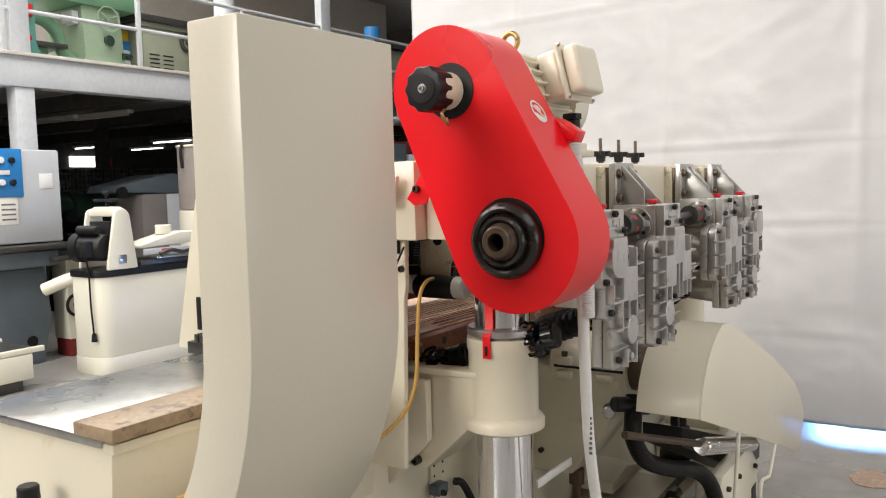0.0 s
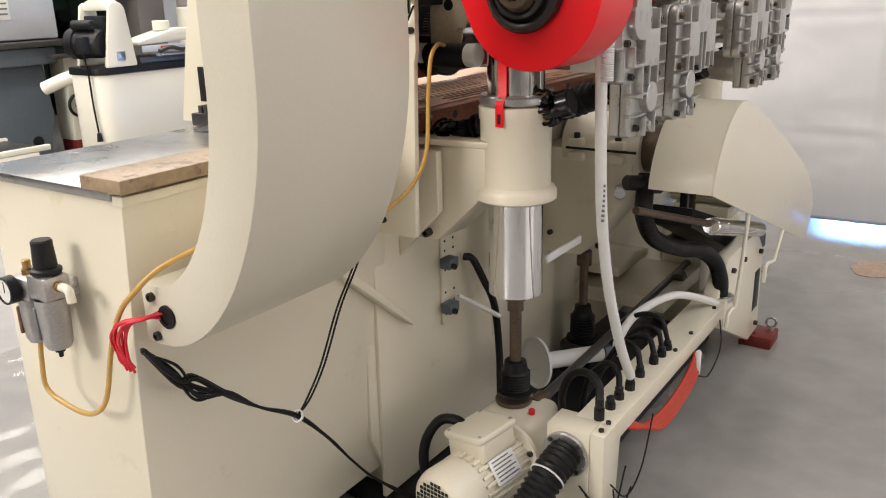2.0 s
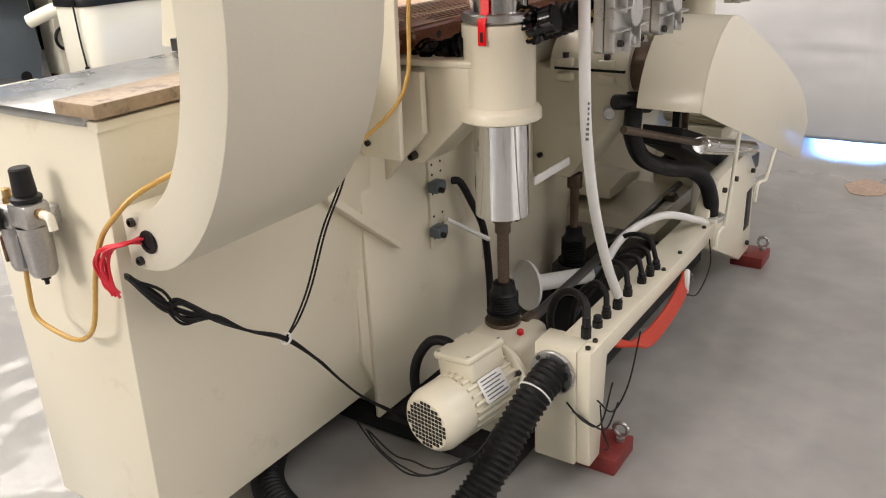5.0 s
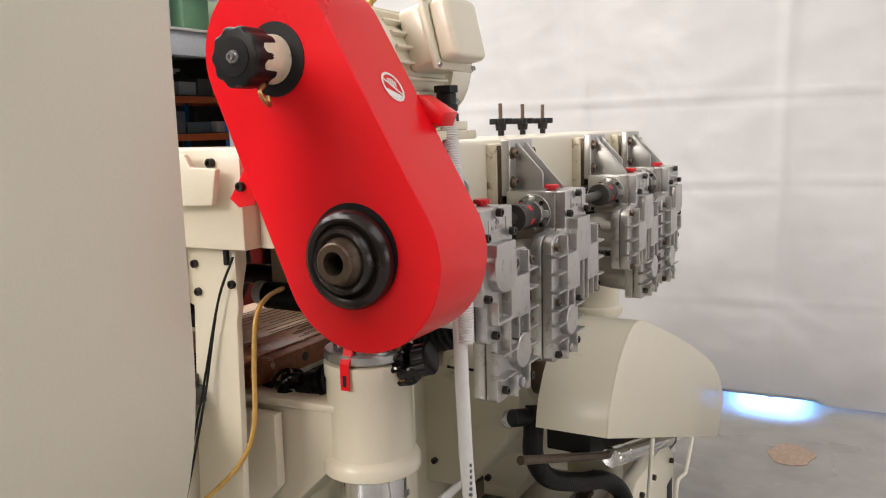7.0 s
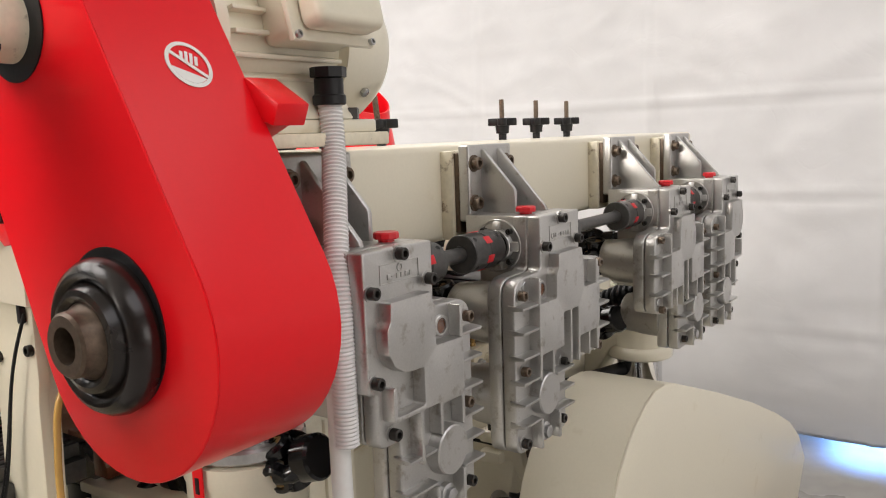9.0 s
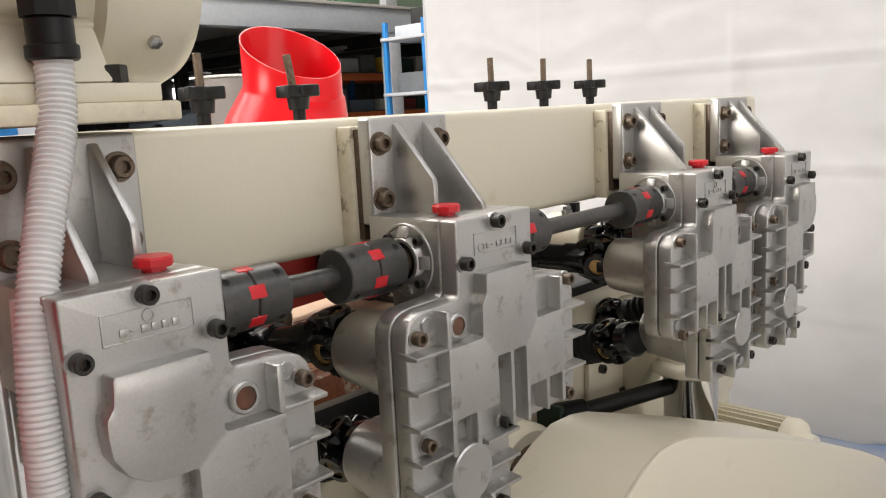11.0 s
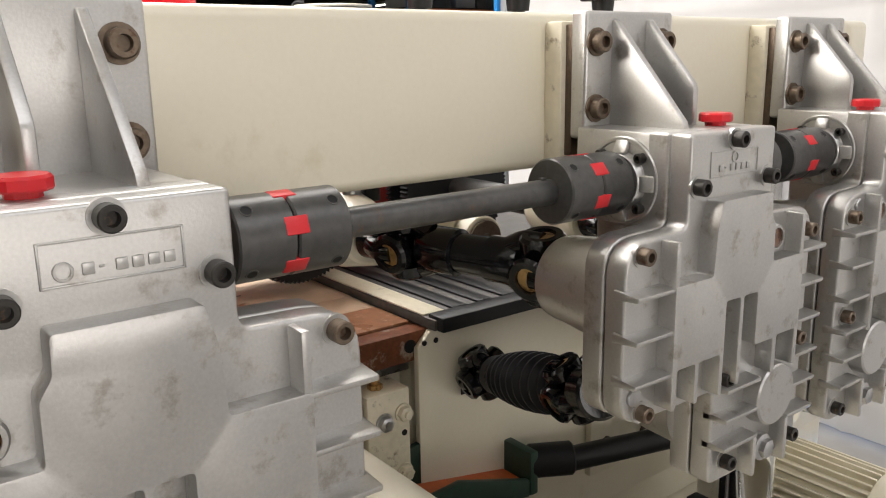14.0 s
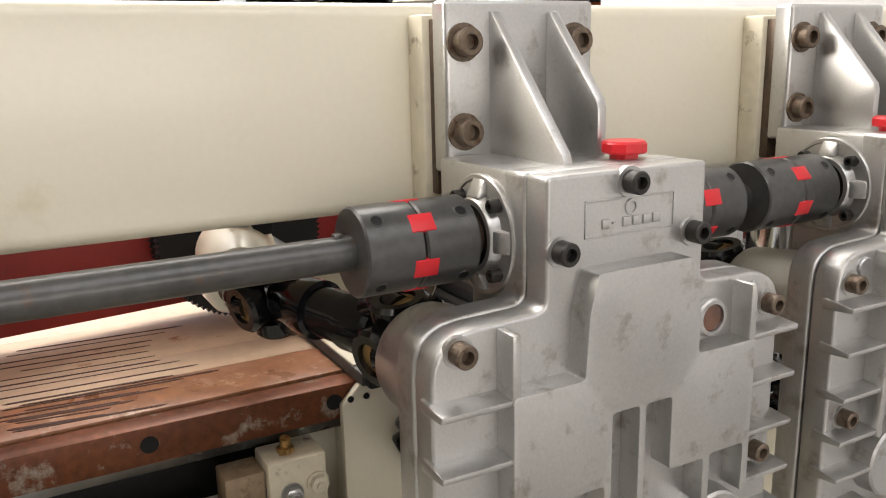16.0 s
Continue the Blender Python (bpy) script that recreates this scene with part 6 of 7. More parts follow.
    cyl(bm, (-1.225, 2.80, 1.098), (-1.222, 2.80, 1.112), 0.007, seg=14)
    part("set_screw", bm, BRASS, g, "browned set screw")
    place(move=(-0.02, 0.02, -0.012))
    s = thing("green_chip_chute", (-1.15, 2.95, 0.84), "dark green open chip chute with orange inside", "chute")
    for x0, p in ((-1.215, [(2.85, 0.975), (2.91, 0.985), (3.06, 0.905), (3.06, 0.85), (2.85, 0.88)]), (-1.145, [(2.85, 0.925), (2.91, 0.930), (3.06, 0.882), (3.06, 0.85), (2.85, 0.88)])):
        bm = B()
        prism(bm, p, "x", x0, x0 + 0.012, 0.002)
        part("side_wall", bm, GREEN_DARK, s)
    bm = B()
    prism(bm, [(2.85, 0.905), (2.85, 0.915), (3.06, 0.875), (3.06, 0.865)], "x", -1.203, -1.145)
    part("floor_plate", bm, RACK_ORANGE, s, "orange inner floor")
    bm = B()
    box(bm, -1.215, -1.133, 3.062, 3.08, 0.85, 0.93, 0.003)
    part("end_wall", bm, GREEN_DARK, s)
    bm = B()
    cyl(bm, (-1.16, 3.08, 0.90), (-1.12, 3.15, 0.90), 0.030, seg=20, bev=0.004)
    cyl(bm, (-1.12, 3.14, 0.90), (-1.06, 3.45, 0.885), 0.022, seg=20, bev=0.003)
    part("pipe", bm, BLACK_RUBBER, s)
    place()
    p = thing("chute_bracket", (-1.22, 3.2, 0.70), "cream bolted side plate below the bed", "bracket")
    bm = B()
    prism(bm, [(2.90, 0.70), (2.90, 1.13), (2.925, 1.155), (3.60, 1.155), (3.60, 0.70)], "x", -1.235, -1.222, 0.002)
    part("plate", bm, CREAM, p)
    bm = B()
    prism(bm, [(3.29, 0.78), (3.29, 0.98), (3.56, 0.98), (3.43, 0.78)], "x", -1.221, -1.205, 0.004)
    part("gusset", bm, CREAM, p)
    for y, z in ((3.345, 0.935), (3.333, 0.842)):
        bm = B()
        bolt(bm, (-1.205, y, z), (1, 0, 0), 0.012, 0.014)
        part("bolt", bm, BOLT, p)
    bm = B()
    box(bm, -1.2225, -1.2205, 2.985, 3.055, 1.030, 1.092, 0.0005)
    part("slot_plate", bm, BLACK_PLASTIC, p)
    for y in (2.912, 2.935):
        bm = B()
        cyl(bm, (-1.2225, y, 1.138), (-1.2205, y, 1.138), 0.0045, seg=12)
        part("hole", bm, BLACK_PLASTIC, p)
    # toothed feed rollers and their swing arms under the beam
    for yr, zr in ((1.96, 1.318), (2.35, 1.318), (2.86, 1.314), (3.22, 1.318)):
        t = thing("feed_roller", (-1.45, yr, 1.2), "dark toothed steel feed roller over the bed", "feed roller", "feed rollers")
        for k in range(2):
            bm = B()
            pts = []
            for q in range(180):
                a = math.pi * q / 90
                r = 0.130 if q % 2 else 0.124
                pts.append((yr + r * math.cos(a), zr + r * math.sin(a)))
            x0 = -1.59 + 0.05 * k
            prism(bm, pts, "x", x0, x0 + 0.012 + 0.01 * k)
            part("toothed_disc", bm, BLACK_RUBBER, t)
        bm = B()
        cyl(bm, (-1.76, yr, zr), (-1.20, yr, zr), 0.025, seg=24)
        part("shaft", bm, STEEL_DARK, t)
    for gy, ub, shaft in zip(GEAR_Y[1:], (-0.021, 0.047, -0.020), SHAFTS[1:]):
        (u0, z0), (u1, z1) = shaft[:2]
        end, yb = Vector((-1.1085, gy + u1, z1)), gy + ub
        w = (end - Vector((-0.815, gy + u0, z0))).normalized()
        lean = Vector((-0.97, 0.22, 0.03))
        t = thing("roller_arm", (-1.2, yb, 1.25), "cream cast swing arm with a roller bearing", "roller arm", "roller arms")
        bm = B()
        lathe(bm, [(0, 0), (0, 0.034), (0.004, 0.038), (0.04, 0.042), (0.11, 0.048), (0.125, 0.048), (0.13, 0)], end + w * 0.004, lean, 36)
        part("tapered_sleeve", bm, CREAM, t)
        lo, hi = min(end.y, yb), max(end.y, yb)
        bm = B()
        prism(bm, rounded([(lo - 0.02, 1.300), (hi + 0.045, 1.265), (hi + 0.045, 1.350), ((lo + hi) / 2, 1.352), (lo - 0.02, 1.362)], [0.02, 0.044, 0.044, 0.02, 0.02]), "x", -1.25, -1.175, 0.008)
        part("arm", bm, CREAM, t)
        bm = B()
        cyl(bm, (-1.176, yb, 1.310), (-1.142, yb, 1.310), 0.037, seg=36, bev=0.003)
        part("bearing_boss", bm, CREAM, t)
        bm = B()
        lathe(bm, [(0, 0), (0, 0.031), (0.004, 0.031), (0.006, 0.028), (0.006, 0.012), (0.003, 0.010), (0.003, 0.004), (0.001, 0.003), (0.001, 0)], (-1.142, yb, 1.310), (1, 0, 0), 32)
        part("bearing", bm, BROWN_STEEL, t)
        q = end + lean * 0.085 + Vector((0, 0, 0.043))
        bm = B()
        cyl(bm, q - Vector((0, 0, 0.01)), q + Vector((0, 0, 0.012)), 0.013, seg=18)
        hexhead(bm, q + Vector((0, 0, 0.012)), (0, 0, 1), 0.0105, 0.012)
        cyl(bm, q + Vector((0, 0, 0.02)), q + Vector((0, 0, 0.06)), 0.006, seg=12)
        part("adjuster", bm, STEEL, t)
        bm = B()
        box(bm, q.x - 0.012, q.x + 0.012, q.y + 0.016, q.y + 0.040, q.z - 0.012, q.z + 0.028, 0.003)
        part("stop_block", bm, BLACK_PLASTIC, t)
    d = thing("inner_hood", (-1.5, 1.8, 1.19), "black inner saw hood below the beam", "guard")
    bm = B()
    box(bm, -1.95, -1.26, 1.66, 1.70, 1.26, 1.455, 0.004)
    part("front_plate", bm, BLACK_PLASTIC, d)
    bm = B()
    box(bm, -1.95, -1.22, 1.66, 2.10, 1.425, 1.455, 0.004)
    part("top_plate", bm, BLACK_PLASTIC, d)
    c = thing("feed_chain", (-1.5, 1.62, 1.15), "dull steel feed chain of narrow slats", "feed chain")
    for k in range(26):
        bm = B()
        box(bm, -1.75 + 0.02 * k, -1.736 + 0.02 * k, 1.48, 1.715, 1.165, 1.186, 0.002)
        part("chain_slat", bm, STEEL_DARK, c)
    bm = B()
    box(bm, -1.78, -1.22, 1.48, 1.715, 1.13, 1.164, 0.003)
    part("chain_bed", bm, STEEL_DARK, c)
    w = thing("red_inner_guard", (-1.75, 2.3, 1.19), "dull red guard plate behind the bed", "guard")
    bm = B()
    prism(bm, [(-1.615, 1.75), (-1.60, 1.75), (-1.60, 2.46), (-1.655, 2.83), (-1.655, 3.40), (-1.675, 3.40), (-1.675, 2.83), (-1.62, 2.46)], "z", 1.183, 1.46, 0.003)
    part("plate", bm, RED_DULL, w)
    for y in (2.05, 2.58, 3.1):
        bm = B()
        bolt(bm, (-1.60 if y < 2.4 else (-1.62 if y < 3 else -1.655), y, 1.25), (1, 0, 0), 0.011, 0.010)
        part("plate_screw", bm, BOLT, w)
    place()
    e = thing("end_roller", (-1.21, 1.86, 1.27), "black roller with pale ends on a cream hanger plate", "roller")
    bm = B()
    prism(bm, [(-1.262, 1.300), (-1.262, 1.46), (-1.13, 1.46), (-1.13, 1.40), (-1.165, 1.36), (-1.172, 1.300)], "y", 1.868, 1.878, 0.002)
    hang = part("hanger_plate", bm, CREAM_OLD, e, "cream hanger plate with a round hole")
    bm = B()
    cyl(bm, (-1.203, 1.8675, 1.424), (-1.203, 1.8665, 1.424), 0.014, seg=24)
    part("hole", bm, BLACK_PLASTIC, hang)
    bm = B()
    lathe(bm, [(0, 0), (0, 0.026), (0.004, 0.030), (0.121, 0.031), (0.125, 0.028), (0.125, 0)], (-1.252, 1.838, 1.300), (1, 0, 0), 32)
    part("roller", bm, BLACK_RUBBER, e)
    bm = B()
    lathe(bm, [(0, 0), (0, 0.020), (0.006, 0.026), (0.028, 0.026), (0.028, 0)], (-1.282, 1.838, 1.304), (1, 0, 0), 28)
    part("roller_end", bm, WHITE_PVC, e)
    bm = B()
    lathe(bm, [(0, 0), (0, 0.029), (0.030, 0.029), (0.034, 0.024), (0.034, 0)], (-1.127, 1.838, 1.302), (1, 0, 0), 28)
    part("roller_end", bm, WHITE_PVC, e)
    place(move=(-0.036, 0.037, -0.022))
    r = thing("dust_outlet", (-1.38, 2.48, 1.50), "glossy red dust extraction outlet, open on top", "dust hood")
    bm = B()
    rings = []
    for rad, z, cut, off in ((0.130, 1.60, 0.0, -0.030), (0.114, 1.640, 0.2, -0.018), (0.097, 1.675, 0.4, 0.0), (0.093, 1.683, 0.5, 0.0), (0.093, 1.752, 1.0, 0.0), (0.0905, 1.752, 1.0, 0.0), (0.0905, 1.675, 0.5, 0.0)):
        row = []
        for k in range(56):
            a = 2 * math.pi * k / 56
            dx, dy = rad * math.cos(a), rad * math.sin(a)
            row.append(bm.verts.new((-1.325 + dx, 2.497 + off + dy, z + 0.024 * min(1.0, max(0.0, (z - 1.60) / 0.07)) - cut * (0.60 * dx - 0.08 * dy))))
        rings.append(row)
    for lo, hi in zip(rings, rings[1:]):
        for k in range(56):
            bm.faces.new((lo[k], lo[(k + 1) % 56], hi[(k + 1) % 56], hi[k]))
    part("outlet", bm, RED, r)
    bm = B()
    box(bm, -1.50, -1.215, 2.30, 2.62, 1.52, 1.605, 0.01)
    part("hood_base", bm, RED, r)


slotted_bed()


def air_unit():
    f = thing("air_filter_regulator", (-1.38, 0.78, 0.84), "grey air filter regulator with gauge and black knob", "air regulator")
    a, o = (-1.335, 0.785), (-1.398, 0.785)
    bm = B()
    lathe(bm, [(0, 0), (0, 0.0195), (0.004, 0.0205), (0.040, 0.0185), (0.048, 0.0185), (0.051, 0.016), (0.051, 0)], (*a, 1.016), (0, 0, 1), 28)
    part("regulator_knob", bm, BLACK_PLASTIC, f)
    bm = B()
    lathe(bm, [(0, 0.024), (0.003, 0.027), (0.009, 0.027), (0.012, 0.022), (0.012, 0)], (*a, 1.004), (0, 0, 1), 28)
    part("collar", bm, BLACK_PLASTIC, f)
    bm = B()
    box(bm, a[0] - 0.030, a[0] + 0.029, a[1] - 0.026, a[1] + 0.026, 0.957, 1.004, 0.008)
    box(bm, o[0] - 0.026, o[0] + 0.032, a[1] - 0.024, a[1] + 0.024, 0.947, 0.992, 0.008)
    part("body", bm, AIR_METAL, f)
    for c, r, z0, z1, name in ((a, 0.029, 0.862, 0.959, "filter_bowl"), (o, 0.026, 0.862, 0.949, "lubricator_bowl")):
        bm = B()
        h = z1 - z0
        lathe(bm, [(0, 0), (0, r * 0.72), (0.010, r * 0.88), (h * 0.5, r * 0.95), (h, r)], (*c, z0), (0, 0, 1), 32)
        bowl = part(name, bm, AIR_METAL, f)
        bm = B()
        box(bm, c[0] - r * 0.62, c[0] - r * 0.30, c[1] - r - 0.001, c[1] - r * 0.70, z0 + 0.018, z1 - 0.014, 0.004)
        part("sight_slot", bm, SIGHT if r < 0.028 else GREY_BAR, bowl, "amber oil sight slot" if r < 0.028 else "")
    bm = B()
    cyl(bm, (*a, 0.863), (*a, 0.853), 0.009, seg=14)
    cyl(bm, (*a, 0.854), (*a, 0.842), 0.005, 0.004, seg=12)
    part("drain_tip", bm, BLACK_PLASTIC, f)
    bm = B()
    ring(bm, (-1.402, a[1] - 0.028, 0.972), (0, -1, 0), 0.026, 0.022, 0.020, 32)
    cyl(bm, (-1.402, a[1] - 0.028, 0.972), (-1.402, a[1] - 0.044, 0.972), 0.025, seg=32)
    ga = part("gauge", bm, BLACK_PLASTIC, f, "round black pressure gauge")
    bm = B()
    cyl(bm, (-1.402, a[1] - 0.044, 0.972), (-1.402, a[1] - 0.0455, 0.972), 0.0218, seg=32)
    part("dial", bm, WHITE, ga)
    bm = B()
    box(bm, -1.4028, -1.4012, a[1] - 0.0465, a[1] - 0.0457, 0.968, 0.990, 0)
    part("needle", bm, BLACK_PLASTIC, ga)
    bm = B()
    cyl(bm, (a[0] + 0.028, a[1], 0.985), (a[0] + 0.040, a[1], 0.985), 0.010, seg=6)
    part("nipple", bm, BRASS, f)
    bm = B()
    tube(bm, [(a[0] + 0.038, a[1], 0.985), (a[0] + 0.050, a[1], 0.985), (a[0] + 0.061, a[1], 0.981), (a[0] + 0.065, a[1], 0.960)], 0.0082, 14)
    part("elbow_fitting", bm, CREAM_LIGHT, f, "pale push-in elbow fitting")
    bm = B()
    cyl(bm, (-1.398, a[1], 0.990), (-1.398, a[1], 1.002), 0.011, seg=8)
    cyl(bm, (-1.398, a[1], 1.002), (-1.398, a[1], 1.020), 0.008, seg=14, bev=0.002)
    part("top_fitting", bm, BRASS, f)
    bm = B()
    box(bm, -1.415, -1.315, a[1] + 0.022, 0.8305, 0.952, 0.988, 0.003)
    part("wall_bracket", bm, STEEL, f)
    runs = [
        [(-1.400, 0.782, 0.864), (-1.405, 0.780, 0.82), (-1.405, 0.780, 0.762), (-1.35, 0.784, 0.738), (-1.285, 0.790, 0.735), (-1.238, 0.795, 0.775), (-1.205, 0.800, 0.88), (-1.165, 0.800, 0.955), (-1.120, 0.802, 1.0), (-1.08, 0.84, 1.045), (-1.03, 0.96, 1.085)],
        [(-1.12, 1.72, 1.338), (-1.057, 1.60, 1.348), (-1.042, 1.55, 1.322), (-1.045, 1.54, 1.24), (-1.056, 1.54, 1.11), (-1.095, 1.53, 1.03), (-1.15, 1.48, 0.965), (-1.17, 1.42, 0.93)],
    ]
    for pts, size in zip(runs, (1.065, 1.04)):
        place(size, (-0.014, -0.006, 0) if size > 1.05 else (0, 0, 0))
        t = thing("air_hose", pts[0], "translucent amber pneumatic hose", "hose", "air hoses")
        bm = B()
        tube(bm, pts, 0.0048, 12)
        part("hose", bm, YELLOW_HOSE, t)


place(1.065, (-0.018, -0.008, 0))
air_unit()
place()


def wiring():
    random.seed(5)
    w = thing("wire_bundle", (-1.1, 0.83, 0.8), "black wire bundle leaving the control arm", "cable")
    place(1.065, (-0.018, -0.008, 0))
    red = thing("red_wire_bunch", (-1.12, 0.8, 0.9), "loose bunch of red wires from the arm's grommet", "cable")
    for k in range(11):
        j = [random.uniform(-1, 1) for _ in range(6)]
        bm = B()
        tube(bm, [(-1.095 + 0.006 * j[0], 0.835, 0.955 + 0.006 * j[1]), (-1.105 + 0.006 * j[2], 0.805, 0.957), (-1.125 - 0.004 * k * 0.6, 0.79 + 0.006 * j[3], 0.945), (-1.14 - 0.0035 * k, 0.79 + 0.006 * j[4], 0.915), (-1.142 - 0.0032 * k, 0.795, 0.885 - 0.012 * abs(j[5])), (-1.135 - 0.003 * k, 0.80, 0.865 - 0.014 * abs(j[0]))], 0.0026, 7)
        part("wire", bm, RED_WIRE, red)
    place()
    for k in range(12):
        j = [random.uniform(-1, 1) for _ in range(8)]
        bm = B()
        tube(bm, [(-1.211, 0.851, 0.850), (-1.221 + 0.004 * j[0], 0.863, 0.841 + 0.004 * j[1]), (-1.198 + 0.006 * j[2], 0.905, 0.808 - 0.050 * abs(j[3])), (-1.188 + 0.010 * j[4], 0.938, 0.772 - 0.055 * abs(j[5])), (-1.170, 0.995, 0.712 + 0.006 * j[6]), (-1.15 + 0.003 * j[7], 1.056, 0.660), (-1.15 + 0.003 * j[0], 1.16, 0.590 + 0.004 * j[1]), (-1.148 + 0.004 * j[2], 1.246, 0.495), (-1.145, 1.317, 0.40), (-1.142, 1.396, 0.306), (-1.10, 1.50, 0.20 + 0.006 * j[3]), (-1.0, 1.57, 0.12), (-0.86, 1.68, 0.11)], 0.0031, 7, 6)
        part("wire", bm, BLACK_WIRE, w)
    bm = B()
    ring(bm, (-1.149, 1.158, 0.592), (0, 0.85, -0.55), 0.0145, 0.011, 0.005, 18, 0.0005)
    part("cable_tie", bm, WHITE_PVC, w, "white cable tie")
    for d in (0, 0.014):
        t = thing("drop_lead", (-1.14, 1.22, 0.63), "thin black lead hanging down the cabinet side", "cable", "drop leads")
        bm = B()
        tube(bm, [(-1.112, 1.588, 1.43), (-1.155, 1.585, 1.34), (-1.205 + d * 0.6, 1.575, 1.15), (-1.200, 1.49 + d, 0.95), (-1.180, 1.415 + d, 0.865), (-1.152, 1.312 + d, 0.79), (-1.152, 1.245 + d, 0.675), (-1.15, 1.19 + d, 0.615), (-1.149, 1.16, 0.592)], 0.0024, 8)
        part("lead", bm, BLACK_WIRE, t)
    place(1.05)
    t = thing("clamp_cable", (-1.1, 1.95, 0.4), "black cable led down beside the column", "cable")
    bm = B()
    tube(bm, [(-1.195, 1.91, 0.735), (-1.18, 1.93, 0.725), (-1.16, 1.955, 0.66), (-1.14, 1.985, 0.57), (-1.13, 1.995, 0.42), (-1.10, 1.95, 0.30), (-1.08, 1.93, 0.20)], 0.011, 12)
    part("cable", bm, BLACK_RUBBER, t)
    bm = B()
    tube(bm, [(-1.190, 1.868, 0.630), (-1.15, 1.91, 0.595), (-1.108, 1.96, 0.552)], 0.007, 10)
    part("pale_stub", bm, WHITE_PVC, t)
    place(1.03)
    t = thing("white_rod", (-1.0, 2.4, 0.75), "pale rod fixed beside the slotted rail", "rod")
    bm = B()
    box(bm, -1.008, -1.000, 2.05, 2.28, 0.704, 0.728, 0.002)
    part("rod", bm, WHITE_PVC, t)


wiring()
place()

# ---- the store hall behind ----


def mezzanine():
    m = thing("mezzanine", (-10.0, 7.0, 2.5), "grey steel mezzanine with a pale deck edge", "mezzanine")
    bm = B()
    box(bm, -8.1, -7.9, -3.0, 18.0, 2.63, 2.93, 0.01)
    part("edge_beam", bm, STEEL_PAINT, m)
    bm = B()
    box(bm, -21.9, -7.86, -3.0, 18.0, 2.93, 2.965, 0.005)
    part("deck", bm, WALL, m)
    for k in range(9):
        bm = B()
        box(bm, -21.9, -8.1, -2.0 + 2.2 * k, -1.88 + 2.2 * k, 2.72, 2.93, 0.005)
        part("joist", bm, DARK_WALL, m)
    for y in (-0.2, 4.52, 9.08, 13.8):
        bm = B()
        box(bm, -8.08, -7.92, y, y + 0.2, 0.0, 2.63, 0.006)
        part("post", bm, STEEL_PAINT, m)
        bm = B()
        box(bm, -8.06, -7.94, y, y + 0.2, 2.965, 6.6, 0.006)
        part("upper_post", bm, STEEL_PAINT, m)
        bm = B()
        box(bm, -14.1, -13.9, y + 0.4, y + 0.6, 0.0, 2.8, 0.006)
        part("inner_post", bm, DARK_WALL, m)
    for z in (3.39, 3.86):
        bm = B()
        cyl(bm, (-7.98, -3.0, z), (-7.98, 18.0, z), 0.022, seg=12)
        part("rail", bm, STEEL_PAINT, m)
    for k in range(8):
        y = -1.8 + 1.56 * k
        bm = B()
        box(bm, -8.0, -7.96, y, y + 0.05, 2.965, 3.88, 0.003)
        part("rail_post", bm, STEEL_PAINT, m)


mezzanine()


def tube_lamp(x, y, z, n, lit):
    t = thing("fluorescent_lamp", (x, y, z), "lit white fluorescent batten lamp under the deck" if lit else "unlit white fluorescent batten lamp under the deck", "lamp", "batten lamps")
    bm = B()
    box(bm, x - n / 2, x + n / 2, y - 0.05, y + 0.05, z, z + 0.05, 0.004)
    part("batten", bm, WHITE, t)
    bm = B()
    cyl(bm, (x - n / 2 + 0.05, y, z - 0.02), (x + n / 2 - 0.05, y, z - 0.02), 0.014, seg=12)
    part("tube", bm, TUBE if lit else UNLIT_TUBE, t)


for x, y, lit in ((-11.75, 7.2, 0), (-10.6, 7.28, 0), (-10.6, 4.6, 0), (-18.0, 12.0, 1), (-15.0, 12.0, 1), (-18.0, 13.6, 1), (-11.0, 10.4, 0), (-14.0, 7.2, 0), (-13.0, 16.0, 1)):
    tube_lamp(x, y, 2.66, 1.35, lit)


def store_wall():
    bm = B()
    box(bm, -20.9, -20.85, 13.25, 14.05, 2.27, 2.56, 0)
    solo("window_1", bm, DAY_PANE, "bright daylight pane in the dark far wall", "window", kind="structure")
    bm = B()
    box(bm, -20.9, -20.86, 14.4, 14.55, 2.28, 2.54, 0.004)
    solo("red_notice", bm, RED_PLASTIC, "small plain red notice on the far wall", "notice")
    bm = B()
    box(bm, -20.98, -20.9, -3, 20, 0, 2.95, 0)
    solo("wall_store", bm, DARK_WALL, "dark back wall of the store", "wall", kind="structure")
    bm = B()
    box(bm, -15.2, -15.0, -3, 20, 3.08, 6.9, 0)
    solo("wall_loft", bm, WALL, "pale wall behind the mezzanine", "wall", kind="structure")


store_wall()


